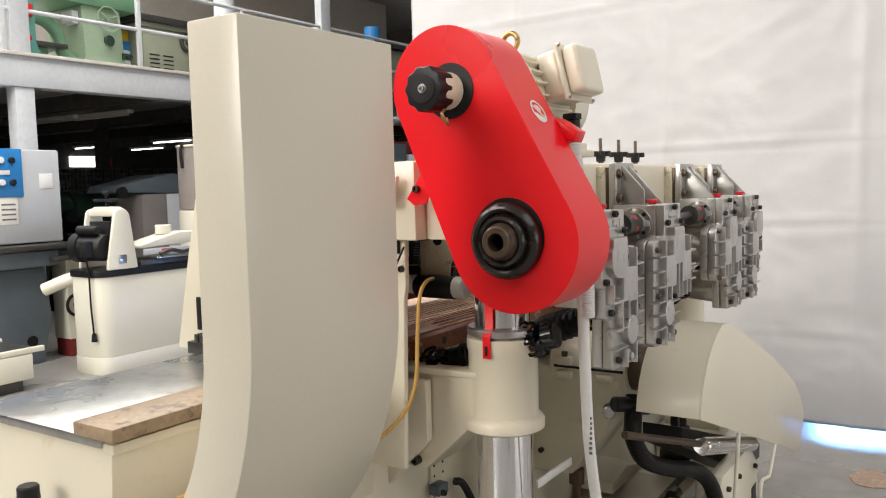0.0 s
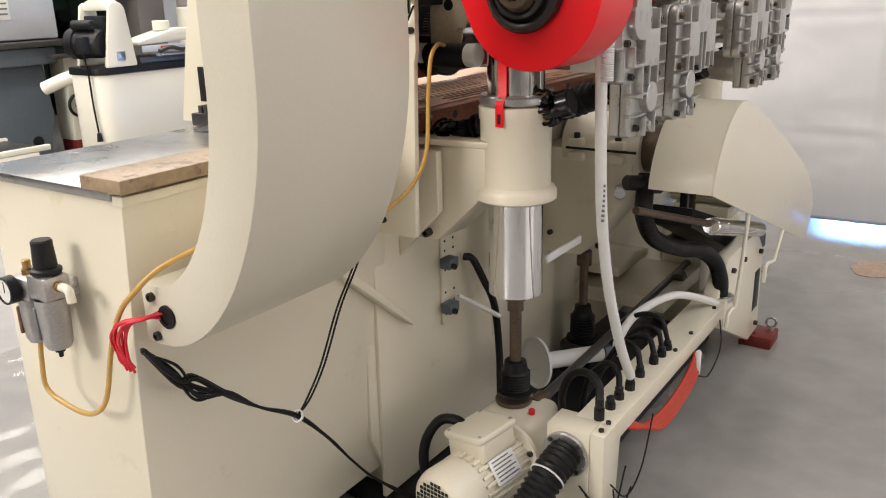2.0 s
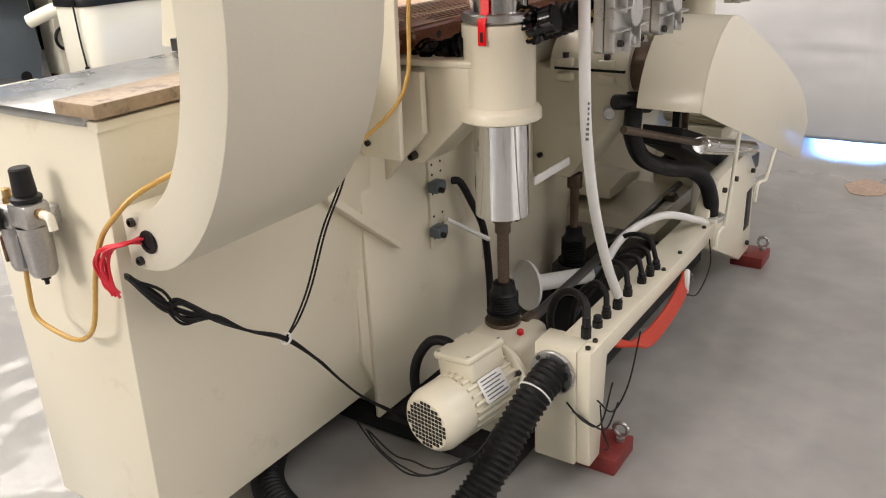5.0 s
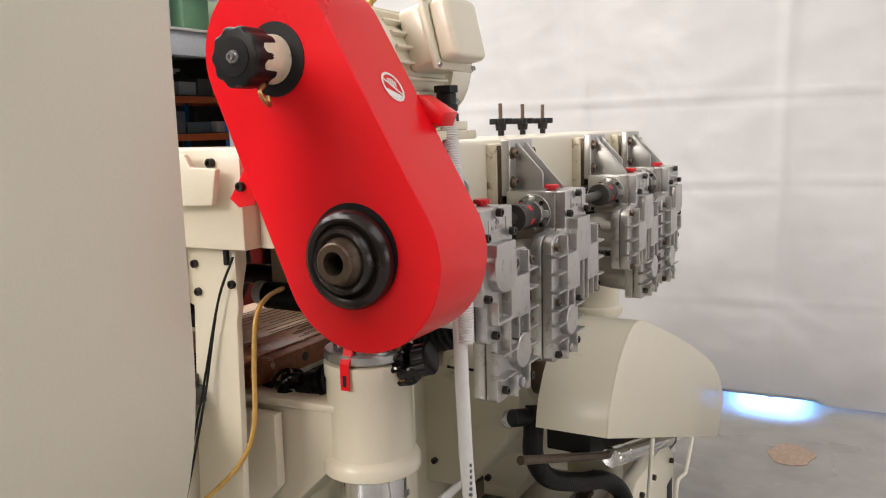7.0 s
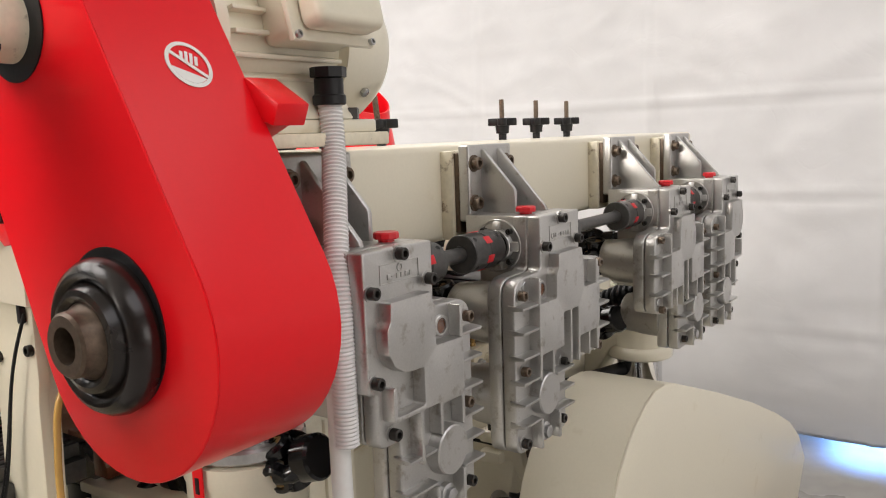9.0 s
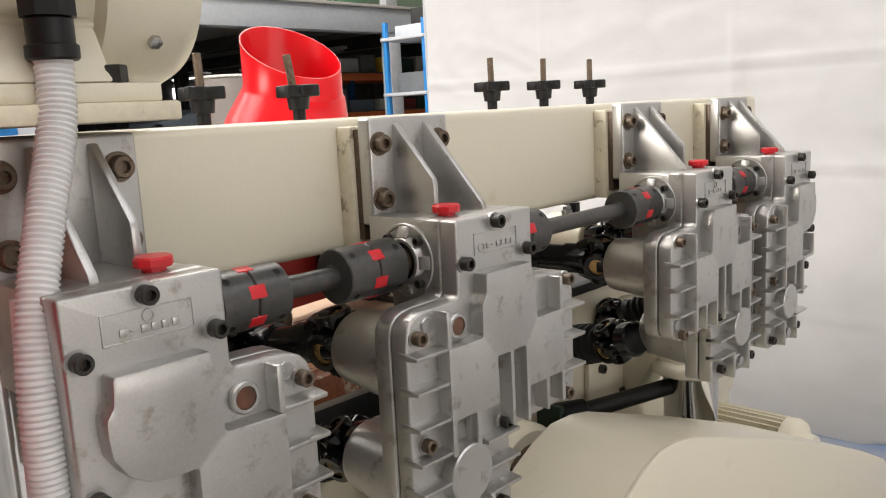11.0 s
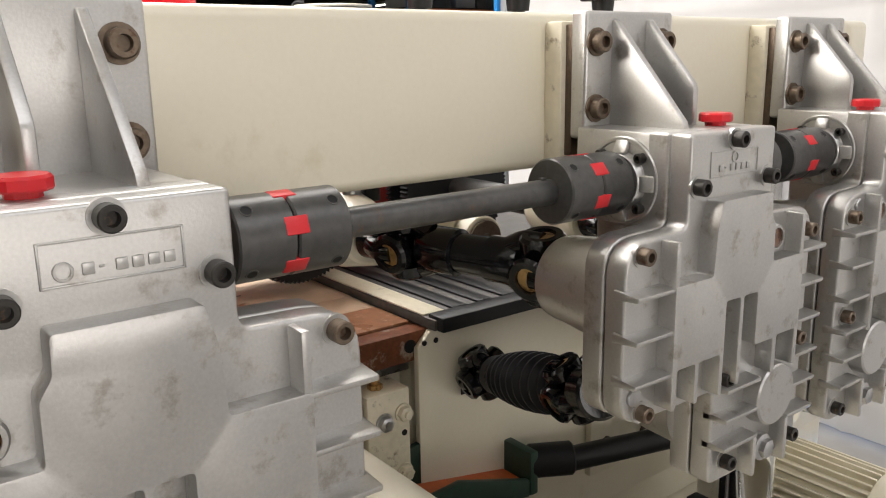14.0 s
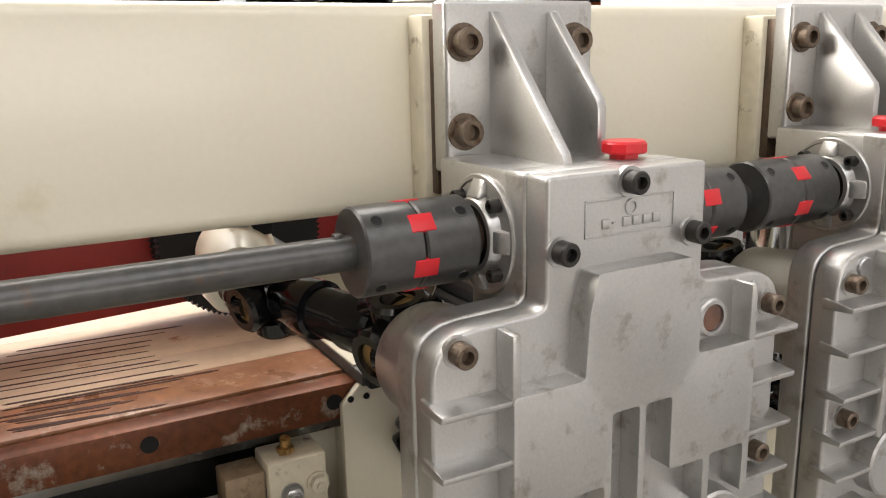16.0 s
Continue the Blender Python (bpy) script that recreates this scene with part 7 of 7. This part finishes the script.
def crate_row():
    k = 0
    for y in np.arange(8.4, 13.4, 0.56):
        y = float(y)
        c = thing("stacked_crate", (-14.0, y, 1.60), "grey mesh storage crate stacked on a bench", "crate", "mesh crates")
        bm = B()
        for z in (1.60, 1.70, 1.80, 1.90, 1.99):
            box(bm, -13.9, -13.87, y, y + 0.50, z, z + 0.025, 0.002)
        for j in range(7):
            box(bm, -13.92, -13.88, y + 0.08 * j, y + 0.08 * j + 0.022, 1.60, 2.01, 0.002)
        part("mesh_front", bm, CRATE, c)
        bm = B()
        for z in (1.60, 1.98):
            box(bm, -14.3, -13.93, y, y + 0.50, z, z + 0.03, 0.002)
        for q in (0.0, 0.47):
            box(bm, -14.3, -13.93, y + q, y + q + 0.03, 1.63, 1.98, 0.002)
        part("frame", bm, CRATE, c)
        if k % 3 != 1:
            bm = B()
            box(bm, -14.25, -13.98, y + 0.06, y + 0.44, 1.635, 1.80, 0.01)
            part("contents", bm, LIGHT_GREY if k % 3 == 0 else GREEN_DARK, c)
        k += 1
    b = thing("store_bench", (-14.0, 10, 0), "long dark bench under the crates", "bench")
    bm = B()
    box(bm, -14.5, -13.8, 8.2, 14.0, 1.53, 1.60, 0.01)
    part("top", bm, DARK_WALL, b)
    for y in (8.3, 10.2, 12.1, 13.8):
        bm = B()
        box(bm, -13.95, -13.85, y, y + 0.1, 0, 1.53, 0.004)
        part("leg", bm, DARK_WALL, b)


crate_row()


def grey_sander():
    s = thing("grey_panel_machine", (-7.6, 3.6, 0.0), "grey machine with a blue button panel", "machine")
    bm = B()
    box(bm, -8.3, -7.3, 2.2, 4.55, 1.12, 1.98, 0.02)
    top = part("cabinet", bm, LIGHT_GREY, s)
    bm = B()
    box(bm, -7.3, -7.285, 3.2, 4.18, 1.55, 1.985, 0.005)
    pan = part("button_panel", bm, BLUE, s, "blue control panel")
    for r in range(2):
        for k in range(5):
            bm = B()
            cyl(bm, (-7.285, 3.68 + 0.1 * k, 1.88 - 0.2 * r), (-7.26, 3.68 + 0.1 * k, 1.88 - 0.2 * r), 0.03, seg=14, bev=0.006)
            part("button", bm, BLACK_PLASTIC if k % 3 else WHITE, pan)
    bm = B()
    box(bm, -7.285, -7.278, 3.72, 4.06, 1.75, 1.79, 0.002)
    part("display", bm, WHITE, pan)
    bm = B()
    box(bm, -7.3, -7.294, 4.34, 4.47, 1.62, 1.76, 0.002)
    part("sticker", bm, WHITE, top)
    bm = B()
    box(bm, -7.3, -7.294, 3.95, 4.12, 1.30, 1.55, 0.002)
    pl = part("data_plate", bm, WHITE, top)
    for k in range(4):
        bm = B()
        box(bm, -7.294, -7.292, 3.97, 4.10, 1.34 + 0.045 * k, 1.355 + 0.045 * k, 0)
        part("print_bar", bm, GREY_BAR, pl)
    bm = B()
    box(bm, -8.4, -7.1, 2.0, 4.62, 1.06, 1.11, 0.012)
    part("table", bm, STEEL_DARK, s)
    bm = B()
    prism(bm, [(2.1, 0.9), (4.32, 0.9), (4.36, 0.42), (4.28, 0.10), (4.28, 0.0), (3.92, 0.0), (3.80, 0.30), (2.9, 0.30), (2.8, 0.0), (2.1, 0.0)], "x", -8.3, -7.25, 0.02)
    part("base", bm, BLUE_GREY, s)
    bm = B()
    cyl(bm, (-7.25, 4.15, 0.22), (-7.24, 4.15, 0.22), 0.05, seg=20)
    part("foot_hole", bm, BLACK_PLASTIC, s)
    bm = B()
    box(bm, -8.3, -7.15, 2.1, 4.40, 0.905, 1.055, 0.015)
    part("carriage", bm, BLUE_GREY, s)


grey_sander()


def white_saw():
    s = thing("white_spindle_machine", (-6.4, 4.9, 0.0), "cream cabinet machine with red foot stripes and black motor", "machine")
    foot = [(-6.64, 4.16), (-6.20, 4.16), (-6.20, 5.95), (-6.64, 5.95)]
    radii = [0.10, 0.16, 0.03, 0.03]

    def outline(grow):
        return rounded([(x + math.copysign(grow, x + 6.42), y + math.copysign(grow, y - 5.0)) for x, y in foot], radii, 8)
    bm = B()
    prism(bm, outline(0.0), "z", 0.15, 0.845, 0.006)
    part("cabinet", bm, CREAM_LIGHT, s)
    bm = B()
    prism(bm, outline(-0.004), "z", 0.0, 0.149, 0.003)
    part("plinth", bm, CREAM_LIGHT, s)
    for z in (0.085, 0.118):
        bm = B()
        prism(bm, outline(0.003), "z", z, z + 0.024, 0.001)
        part("stripe", bm, RED_FOOT, s, "dark red stripe at the foot")
    bm = B()
    prism(bm, outline(-0.012), "z", 0.846, 0.905, 0.006)
    part("table", bm, BLACK_PLASTIC, s)
    # yoke that carries the motor
    for x0, mat in ((-6.205, CREAM_LIGHT), (-6.60, CREAM_LIGHT)):
        bm = B()
        prism(bm, rounded([(4.235, 0.905), (4.535, 0.905), (4.475, 1.38), (4.44, 1.425), (4.36, 1.425), (4.33, 1.40)], 0.02), "x", x0, x0 + 0.035, 0.008)
        part("yoke_side", bm, mat, s)
    bm = B()
    prism(bm, rounded([(-6.60, 1.36), (-6.17, 1.36), (-6.17, 1.40), (-6.26, 1.445), (-6.50, 1.445), (-6.60, 1.40)], 0.02), "y", 4.35, 4.46, 0.010)
    part("yoke_top", bm, CREAM_LIGHT, s)
    bm = B()
    box(bm, -6.169, -6.165, 4.34, 4.42, 0.955, 1.03, 0.001)
    part("data_plate", bm, STEEL, s)
    bm = B()
    lathe(bm, [(0, 0), (0, 0.10), (0.02, 0.128), (0.10, 0.130), (0.105, 0.118), (0.30, 0.118), (0.33, 0.10), (0.33, 0)], (-6.56, 4.20, 1.10), (1, 0.25, 0), 32)
    motor = part("motor", bm, BLACK_PLASTIC, s, "black electric motor")
    bm = B()
    cyl(bm, (-6.45, 4.16, 1.25), (-6.25, 4.21, 1.25), 0.042, seg=20, bev=0.01)
    part("capacitor", bm, BLACK_PLASTIC, motor)
    bm = B()
    box(bm, -6.33, -6.25, 4.08, 4.16, 1.03, 1.16, 0.01)
    part("terminal_box", bm, BLACK_PLASTIC, motor)
    bm = B()
    box(bm, -6.50, -6.24, 4.30, 4.36, 1.10, 1.32, 0.008)
    part("motor_mount", bm, BLACK_PLASTIC, s)
    bm = B()
    cyl(bm, (-6.38, 4.40, 1.44), (-6.38, 4.40, 1.56), 0.012, seg=12)
    box(bm, -6.56, -6.22, 4.385, 4.415, 1.49, 1.515, 0.006)
    cyl(bm, (-6.38, 4.40, 1.55), (-6.38, 4.40, 1.58), 0.03, seg=16, bev=0.006)
    part("crank_handle", bm, BLACK_PLASTIC, s)
    bm = B()
    tube(bm, [(-6.28, 4.10, 1.05), (-6.29, 4.13, 0.88), (-6.30, 4.14, 0.6), (-6.28, 4.14, 0.36)], 0.008, 8)
    cyl(bm, (-6.28, 4.14, 0.37), (-6.28, 4.14, 0.30), 0.018, 0.026, seg=10)
    part("hanging_plug", bm, BLACK_WIRE, s, "black lead with a hanging plug")
    bm = B()
    tube(bm, [(-6.62, 4.33, 0.84), (-6.75, 4.22, 0.80), (-6.92, 4.10, 0.72)], 0.058, 20)
    part("dust_spout", bm, CREAM_LIGHT, s)
    bm = B()
    cyl(bm, (-6.921, 4.099, 0.7195), (-6.925, 4.096, 0.718), 0.048, seg=20)
    part("spout_mouth", bm, BROWN_STEEL, s)
    # hood and fence on the table
    bm = B()
    prism(bm, [(4.62, 1.06), (5.75, 1.10), (5.75, 1.17), (5.05, 1.19), (4.62, 1.09)], "x", -6.50, -6.25, 0.012)
    hood = part("fence_hood", bm, CREAM_LIGHT, s)
    bm = B()
    cyl(bm, (-6.38, 4.98, 1.17), (-6.38, 4.98, 1.255), 0.075, seg=28, bev=0.006)
    part("hood_spout", bm, CREAM_LIGHT, hood)
    bm = B()
    box(bm, -6.24, -6.225, 4.64, 5.6, 1.00, 1.055, 0.004)
    part("fence", bm, LIGHT_GREY, s)
    bm = B()
    box(bm, -6.2245, -6.221, 4.83, 4.95, 1.015, 1.045, 0.001)
    part("red_mark", bm, RED_PLASTIC, s)
    bm = B()
    box(bm, -6.55, -6.22, 4.60, 5.8, 0.906, 0.96, 0.006)
    part("slide_bar", bm, STEEL_DARK, s)
    bm = B()
    box(bm, -6.30, -6.19, 4.75, 5.25, 0.961, 0.985, 0.006)
    part("stop_bar", bm, STEEL, s)
    bm = B()
    tube(bm, [(-6.21, 4.80, 1.003), (-6.20, 4.92, 1.03), (-6.20, 5.05, 1.003), (-6.20, 5.2, 1.03)], 0.018, 10)
    part("drive_chain", bm, STEEL_DARK, s)
    d = thing("second_cream_machine", (-7.3, 4.6, 0), "slim cream machine stand with a black handwheel", "machine")
    bm = B()
    box(bm, -7.50, -7.25, 4.52, 4.74, 0.17, 0.95, 0.012)
    part("stand", bm, CREAM_LIGHT, d)
    bm = B()
    box(bm, -7.49, -7.26, 4.53, 4.73, 0.0, 0.168, 0.006)
    part("plinth", bm, RED_FOOT, d)
    bm = B()
    box(bm, -7.9, -7.05, 4.30, 4.75, 0.951, 0.99, 0.006)
    part("table", bm, STEEL_DARK, d)
    bm = B()
    tube(bm, [(-7.23, 4.60 + 0.10 * math.cos(a), 0.50 + 0.10 * math.sin(a)) for a in (2 * math.pi * k / 20 for k in range(21))], 0.015, 10, 2)
    cyl(bm, (-7.26, 4.60, 0.50), (-7.20, 4.60, 0.50), 0.03, seg=16)
    part("handwheel", bm, BLACK_PLASTIC, d)
    e = thing("cream_floor_unit", (-6.65, 3.45, 0), "low cream unit with dark tray standing on the floor", "machine")
    bm = B()
    box(bm, -7.0, -6.32, 3.0, 3.62, 0.09, 0.30, 0.015)
    part("body", bm, CREAM_LIGHT, e)
    for x in (-7.0, -6.36):
        bm = B()
        box(bm, x, x + 0.04, 3.0, 3.72, 0.301, 0.345, 0.006)
        part("rim", bm, CREAM_LIGHT, e)
    bm = B()
    box(bm, -6.95, -6.38, 3.05, 3.70, 0.302, 0.325, 0.004)
    part("tray", bm, STEEL_DARK, e)
    bm = B()
    box(bm, -6.95, -6.37, 3.1, 3.55, 0.0, 0.089, 0.004)
    part("plinth", bm, DARK_WALL, e)
    g = thing("dust_collector_drum", (-6.95, 6.0, 0), "brownish grey collector drum with a cream ring", "dust collector")
    bm = B()
    cyl(bm, (-6.95, 6.1, 1.36), (-6.95, 6.1, 2.02), 0.36, seg=44, bev=0.01)
    part("drum", bm, material("drum_grey", (0.26, 0.23, 0.21), 0.6), g)
    bm = B()
    cyl(bm, (-6.95, 6.1, 0.0), (-6.95, 6.1, 1.355), 0.37, seg=44, bev=0.01)
    part("lower_ring", bm, CREAM_LIGHT, g)
    bm = B()
    cyl(bm, (-6.95, 6.1, 2.021), (-6.95, 6.1, 2.045), 0.37, seg=44, bev=0.006)
    part("top_ring", bm, CREAM_LIGHT, g)
    bm = B()
    tube(bm, [(-6.98, 5.72, 1.80), (-6.98, 5.71, 1.98), (-6.96, 5.74, 2.06), (-6.90, 5.80, 2.06)], 0.016, 8)
    part("lifting_hook", bm, BLACK_PLASTIC, g)
    k = thing("grey_cabinet_machine", (-8.5, 6.5, 0), "grey cabinet machine with a dark sloping hood", "machine")
    bm = B()
    box(bm, -9.0, -8.5, 6.33, 6.70, 0.0, 1.53, 0.01)
    part("cabinet", bm, material("warm_grey_paint", (0.23, 0.21, 0.20), 0.5), k)
    bm = B()
    box(bm, -9.0, -8.5, 6.701, 6.95, 0.0, 1.53, 0.01)
    part("side_panel", bm, LIGHT_GREY, k)
    bm = B()
    prism(bm, [(6.05, 1.56), (6.95, 1.535), (6.95, 1.78), (6.75, 1.78), (6.10, 1.64)], "x", -9.2, -8.55, 0.01)
    part("hood", bm, BLUE_GREY, k)
    bm = B()
    cyl(bm, (-8.55, 6.08, 1.56), (-8.50, 6.08, 1.56), 0.07, seg=24, bev=0.004)
    part("hood_end", bm, BLACK_PLASTIC, k)


white_saw()


def loft_machines():
    D = 2.966
    a = thing("green_moulder", (-8.5, 5.75, D), "pale green cast machine with a handwheel on the mezzanine", "machine")
    bm = B()
    prism(bm, rounded([(5.47, D), (6.12, D), (6.10, D + 0.05), (6.02, D + 0.10), (5.98, 3.62), (5.50, 3.62), (5.53, D + 0.10), (5.48, D + 0.05)], 0.02), "x", -8.95, -8.25, 0.02)
    part("column", bm, GREEN_PALE, a)
    bm = B()
    prism(bm, [(5.10, 3.621), (6.25, 3.621), (6.25, 3.72), (6.15, 3.95), (5.2, 3.95), (5.05, 3.70)], "x", -9.0, -8.2, 0.02)
    part("head", bm, GREEN, a)
    bm = B()
    tube(bm, [(-8.20, 5.80 + 0.135 * math.cos(t), 3.50 + 0.135 * math.sin(t)) for t in (2 * math.pi * k / 24 for k in range(25))], 0.010, 8, 2)
    for k in range(3):
        t = 2 * math.pi * k / 3 + 0.4
        tube(bm, [(-8.21, 5.80, 3.50), (-8.20, 5.80 + 0.135 * math.cos(t), 3.50 + 0.135 * math.sin(t))], 0.009, 8)
    cyl(bm, (-8.25, 5.80, 3.50), (-8.19, 5.80, 3.50), 0.022, seg=14)
    part("handwheel", bm, GREEN_PALE, a)
    bm = B()
    cyl(bm, (-8.25, 5.82, 3.27), (-8.21, 5.82, 3.27), 0.06, seg=20, bev=0.006)
    part("knob", bm, GREEN_DARK, a)
    bm = B()
    cyl(bm, (-8.25, 6.04, 3.11), (-8.16, 6.04, 3.11), 0.03, seg=16, bev=0.006)
    box(bm, -8.25, -8.22, 5.98, 6.10, 3.08, 3.15, 0.006)
    part("clamp_knob", bm, GREEN_DARK, a)
    bm = B()
    tube(bm, [(-8.45, 5.52, 3.02), (-8.45, 5.38, 3.12), (-8.45, 5.33, 3.30), (-8.45, 5.20, 3.42), (-8.45, 5.05, 3.46)], 0.07, 14)
    part("side_arm", bm, GREEN, a)
    bm = B()
    box(bm, -8.5, -8.3, 5.42, 5.50, 3.42, 3.56, 0.01)
    part("switch_box", bm, LIGHT_GREY, a)
    b = thing("teal_bandsaw", (-8.4, 4.8, D), "teal bandsaw with red handles on the mezzanine", "machine")
    bm = B()
    prism(bm, [(4.62, D), (5.02, D), (4.95, 3.15), (4.95, 4.2), (4.55, 4.2)], "x", -8.6, -8.2, 0.03)
    part("body", bm, material("teal_paint", (0.10, 0.29, 0.25), 0.45), b)
    bm = B()
    box(bm, -8.75, -8.3, 4.98, 5.36, 3.13, 3.18, 0.008)
    part("table", bm, STEEL_DARK, b)
    bm = B()
    prism(bm, [(5.02, D), (5.20, D), (5.18, 3.129), (5.0, 3.129)], "x", -8.65, -8.4, 0.01)
    part("table_stand", bm, GREEN, b)
    bm = B()
    box(bm, -8.2, -8.15, 4.72, 4.90, 3.38, 3.52, 0.03)
    box(bm, -8.2, -8.16, 4.76, 4.88, 3.14, 3.20, 0.02)
    part("red_handle", bm, RED_PLASTIC, b)
    c = thing("grey_green_saw", (-8.6, 6.7, D), "grey green cabinet saw with louvres on the mezzanine", "machine")
    bm = B()
    box(bm, -9.2, -8.25, 6.28, 7.25, D, 3.50, 0.015)
    body = part("cabinet", bm, GREEN_GREY, c)
    bm = B()
    box(bm, -9.3, -8.15, 6.18, 7.40, 3.56, 3.63, 0.008)
    part("table", bm, STEEL_DARK, c)
    bm = B()
    box(bm, -9.2, -8.22, 6.25, 7.30, 3.501, 3.559, 0.006)
    part("table_skirt", bm, GREEN_GREY, c)
    for k in range(4):
        for j in range(2):
            bm = B()
            box(bm, -8.25, -8.243, 6.36 + 0.20 * j, 6.50 + 0.20 * j, 3.03 + 0.05 * k, 3.045 + 0.05 * k, 0.001)
            part("louvre", bm, BLACK_PLASTIC, body)
    bm = B()
    ring(bm, (-8.24, 6.93, 3.38), (1, 0, 0), 0.125, 0.085, 0.03, 28)
    cyl(bm, (-8.245, 6.93, 3.38), (-8.20, 6.93, 3.38), 0.03, seg=16)
    part("handwheel", bm, STEEL_DARK, c)
    y = thing("yellow_blue_unit", (-8.6, 6.1, D), "small yellow and blue unit between the machines", "machine")
    bm = B()
    box(bm, -8.8, -8.5, 6.12, 6.27, 3.35, 3.47, 0.008)
    part("yellow_part", bm, YELLOW, y)
    bm = B()
    box(bm, -8.8, -8.5, 6.10, 6.30, 3.24, 3.349, 0.008)
    part("blue_part", bm, BLUE, y)
    bm = B()
    box(bm, -8.8, -8.48, 6.13, 6.27, D, 3.239, 0.006)
    part("stand", bm, LIGHT_GREY, y)
    for k, (yy, n, h) in enumerate(((7.6, 0.9, 0.8), (8.7, 0.5, 0.55), (9.6, 0.8, 0.7), (10.8, 1.1, 0.9), (12.3, 0.9, 0.8))):
        t = thing("loft_machine", (-8.7, yy, D), "green and grey machine stored on the mezzanine", "machine", "loft machines")
        bm = B()
        box(bm, -9.2, -8.4, yy, yy + n, D, D + h, 0.04)
        part("body", bm, (LIGHT_GREY, GREEN, GREEN_PALE, GREEN_GREY)[k % 4], t)
        bm = B()
        box(bm, -9.3, -8.3, yy - 0.08, yy + n + 0.08, D + h + 0.001, D + h + 0.06, 0.01)
        part("table", bm, STEEL_DARK, t)
        bm = B()
        cyl(bm, (-8.8, yy + n / 2, D + h + 0.06), (-8.8, yy + n / 2, D + h + 0.4), 0.14, seg=20, bev=0.01)
        part("head", bm, BLUE if k % 2 else LIGHT_GREY, t)


loft_machines()


def under_loft():
    for k, (x, y) in enumerate(((-10.6, 5.5), (-11.0, 6.7), (-11.2, 7.9), (-10.6, 6.1))):
        t = thing("green_lathe", (x, y, 0), "dark green lathe standing under the mezzanine", "machine", "green lathes")
        bm = B()
        prism(bm, [(y, 0.0), (y + 0.9, 0.0), (y + 0.82, 0.9), (y + 0.08, 0.9)], "x", x - 0.5, x + 0.3, 0.03)
        part("stand", bm, GREEN_DARK, t)
        bm = B()
        lathe(bm, [(0, 0), (0, 0.20), (0.05, 0.26), (0.3, 0.28), (0.32, 0.22), (0.6, 0.22), (0.62, 0.27), (0.85, 0.25), (0.9, 0)], (x - 0.1, y, 1.32), (0, 1, 0), 28)
        part("head", bm, GREEN_DARK if k % 2 else GREEN, t)
        bm = B()
        box(bm, x - 0.4, x + 0.25, y - 0.05, y + 1.0, 0.901, 1.02, 0.01)
        part("bed", bm, STEEL_DARK, t)
        bm = B()
        cyl(bm, (x + 0.18, y + 0.45, 1.25), (x + 0.30, y + 0.45, 1.25), 0.09, seg=20, bev=0.01)
        box(bm, x + 0.1, x + 0.32, y + 0.1, y + 0.18, 1.02, 1.5, 0.01)
        part("gear_cover", bm, BLACK_PLASTIC, t)
    # pallet rack with orange beams
    r = thing("pallet_rack", (-9.4, 9.4, 0), "blue and orange pallet rack with boxes", "rack")
    for y in (8.5, 10.2, 11.9, 13.6):
        for x in (-10.1, -9.2):
            bm = B()
            box(bm, x, x + 0.08, y, y + 0.08, 0, 2.5, 0.004)
            part("upright", bm, BLUE, r)
    for z in (0.3, 1.0, 1.55, 2.1):
        for x in (-10.1, -9.2):
            bm = B()
            box(bm, x + 0.01, x + 0.07, 8.58, 13.6, z, z + 0.1, 0.004)
            part("beam", bm, RACK_ORANGE, r)
        bm = B()
        box(bm, -10.1, -9.15, 8.58, 13.6, z + 0.1, z + 0.12, 0.003)
        part("shelf", bm, STEEL_DARK, r)
    random.seed(11)
    cols = (CRATE, LIGHT_GREY, GREEN_DARK, WALL, STEEL_DARK, RED_FOOT, BLUE_GREY, YELLOW)
    for z in (1.12, 1.67, 2.22):
        y = 8.65
        while y < 13.3:
            n, h = random.uniform(0.25, 0.5), random.uniform(0.15, 0.32)
            bm = B()
            box(bm, -9.9, -9.3, y, y + n, z, z + h, 0.008)
            solo("stored_box", bm, random.choice(cols), "small parts box on the pallet rack", "box", "rack boxes")
            y += n + random.uniform(0.03, 0.12)
    # white shelving near the sheet's edge, with small blue and orange bins
    s = thing("store_shelf", (-6.4, 8.6, 0), "grey shelf unit near the sheet's edge", "shelf")
    for y in (8.0, 10.4):
        for x in (-6.9, -6.3):
            bm = B()
            box(bm, x, x + 0.05, y, y + 0.05, 0, 2.6, 0.003)
            part("upright", bm, BLUE, s)
    for z in (0.6, 1.2, 1.8, 2.4):
        bm = B()
        box(bm, -6.92, -6.25, 7.98, 10.47, z, z + 0.035, 0.003)
        part("shelf_board", bm, LIGHT_GREY, s)
        y = 8.1
        while y < 10.1:
            n, h = random.uniform(0.18, 0.4), random.uniform(0.12, 0.35)
            bm = B()
            box(bm, -6.8, -6.35, y, y + n, z + 0.035, z + 0.035 + h, 0.006)
            solo("shelf_box", bm, random.choice(cols), "small box stored on the shelf unit", "box", "shelf boxes")
            y += n + random.uniform(0.02, 0.1)


under_loft()
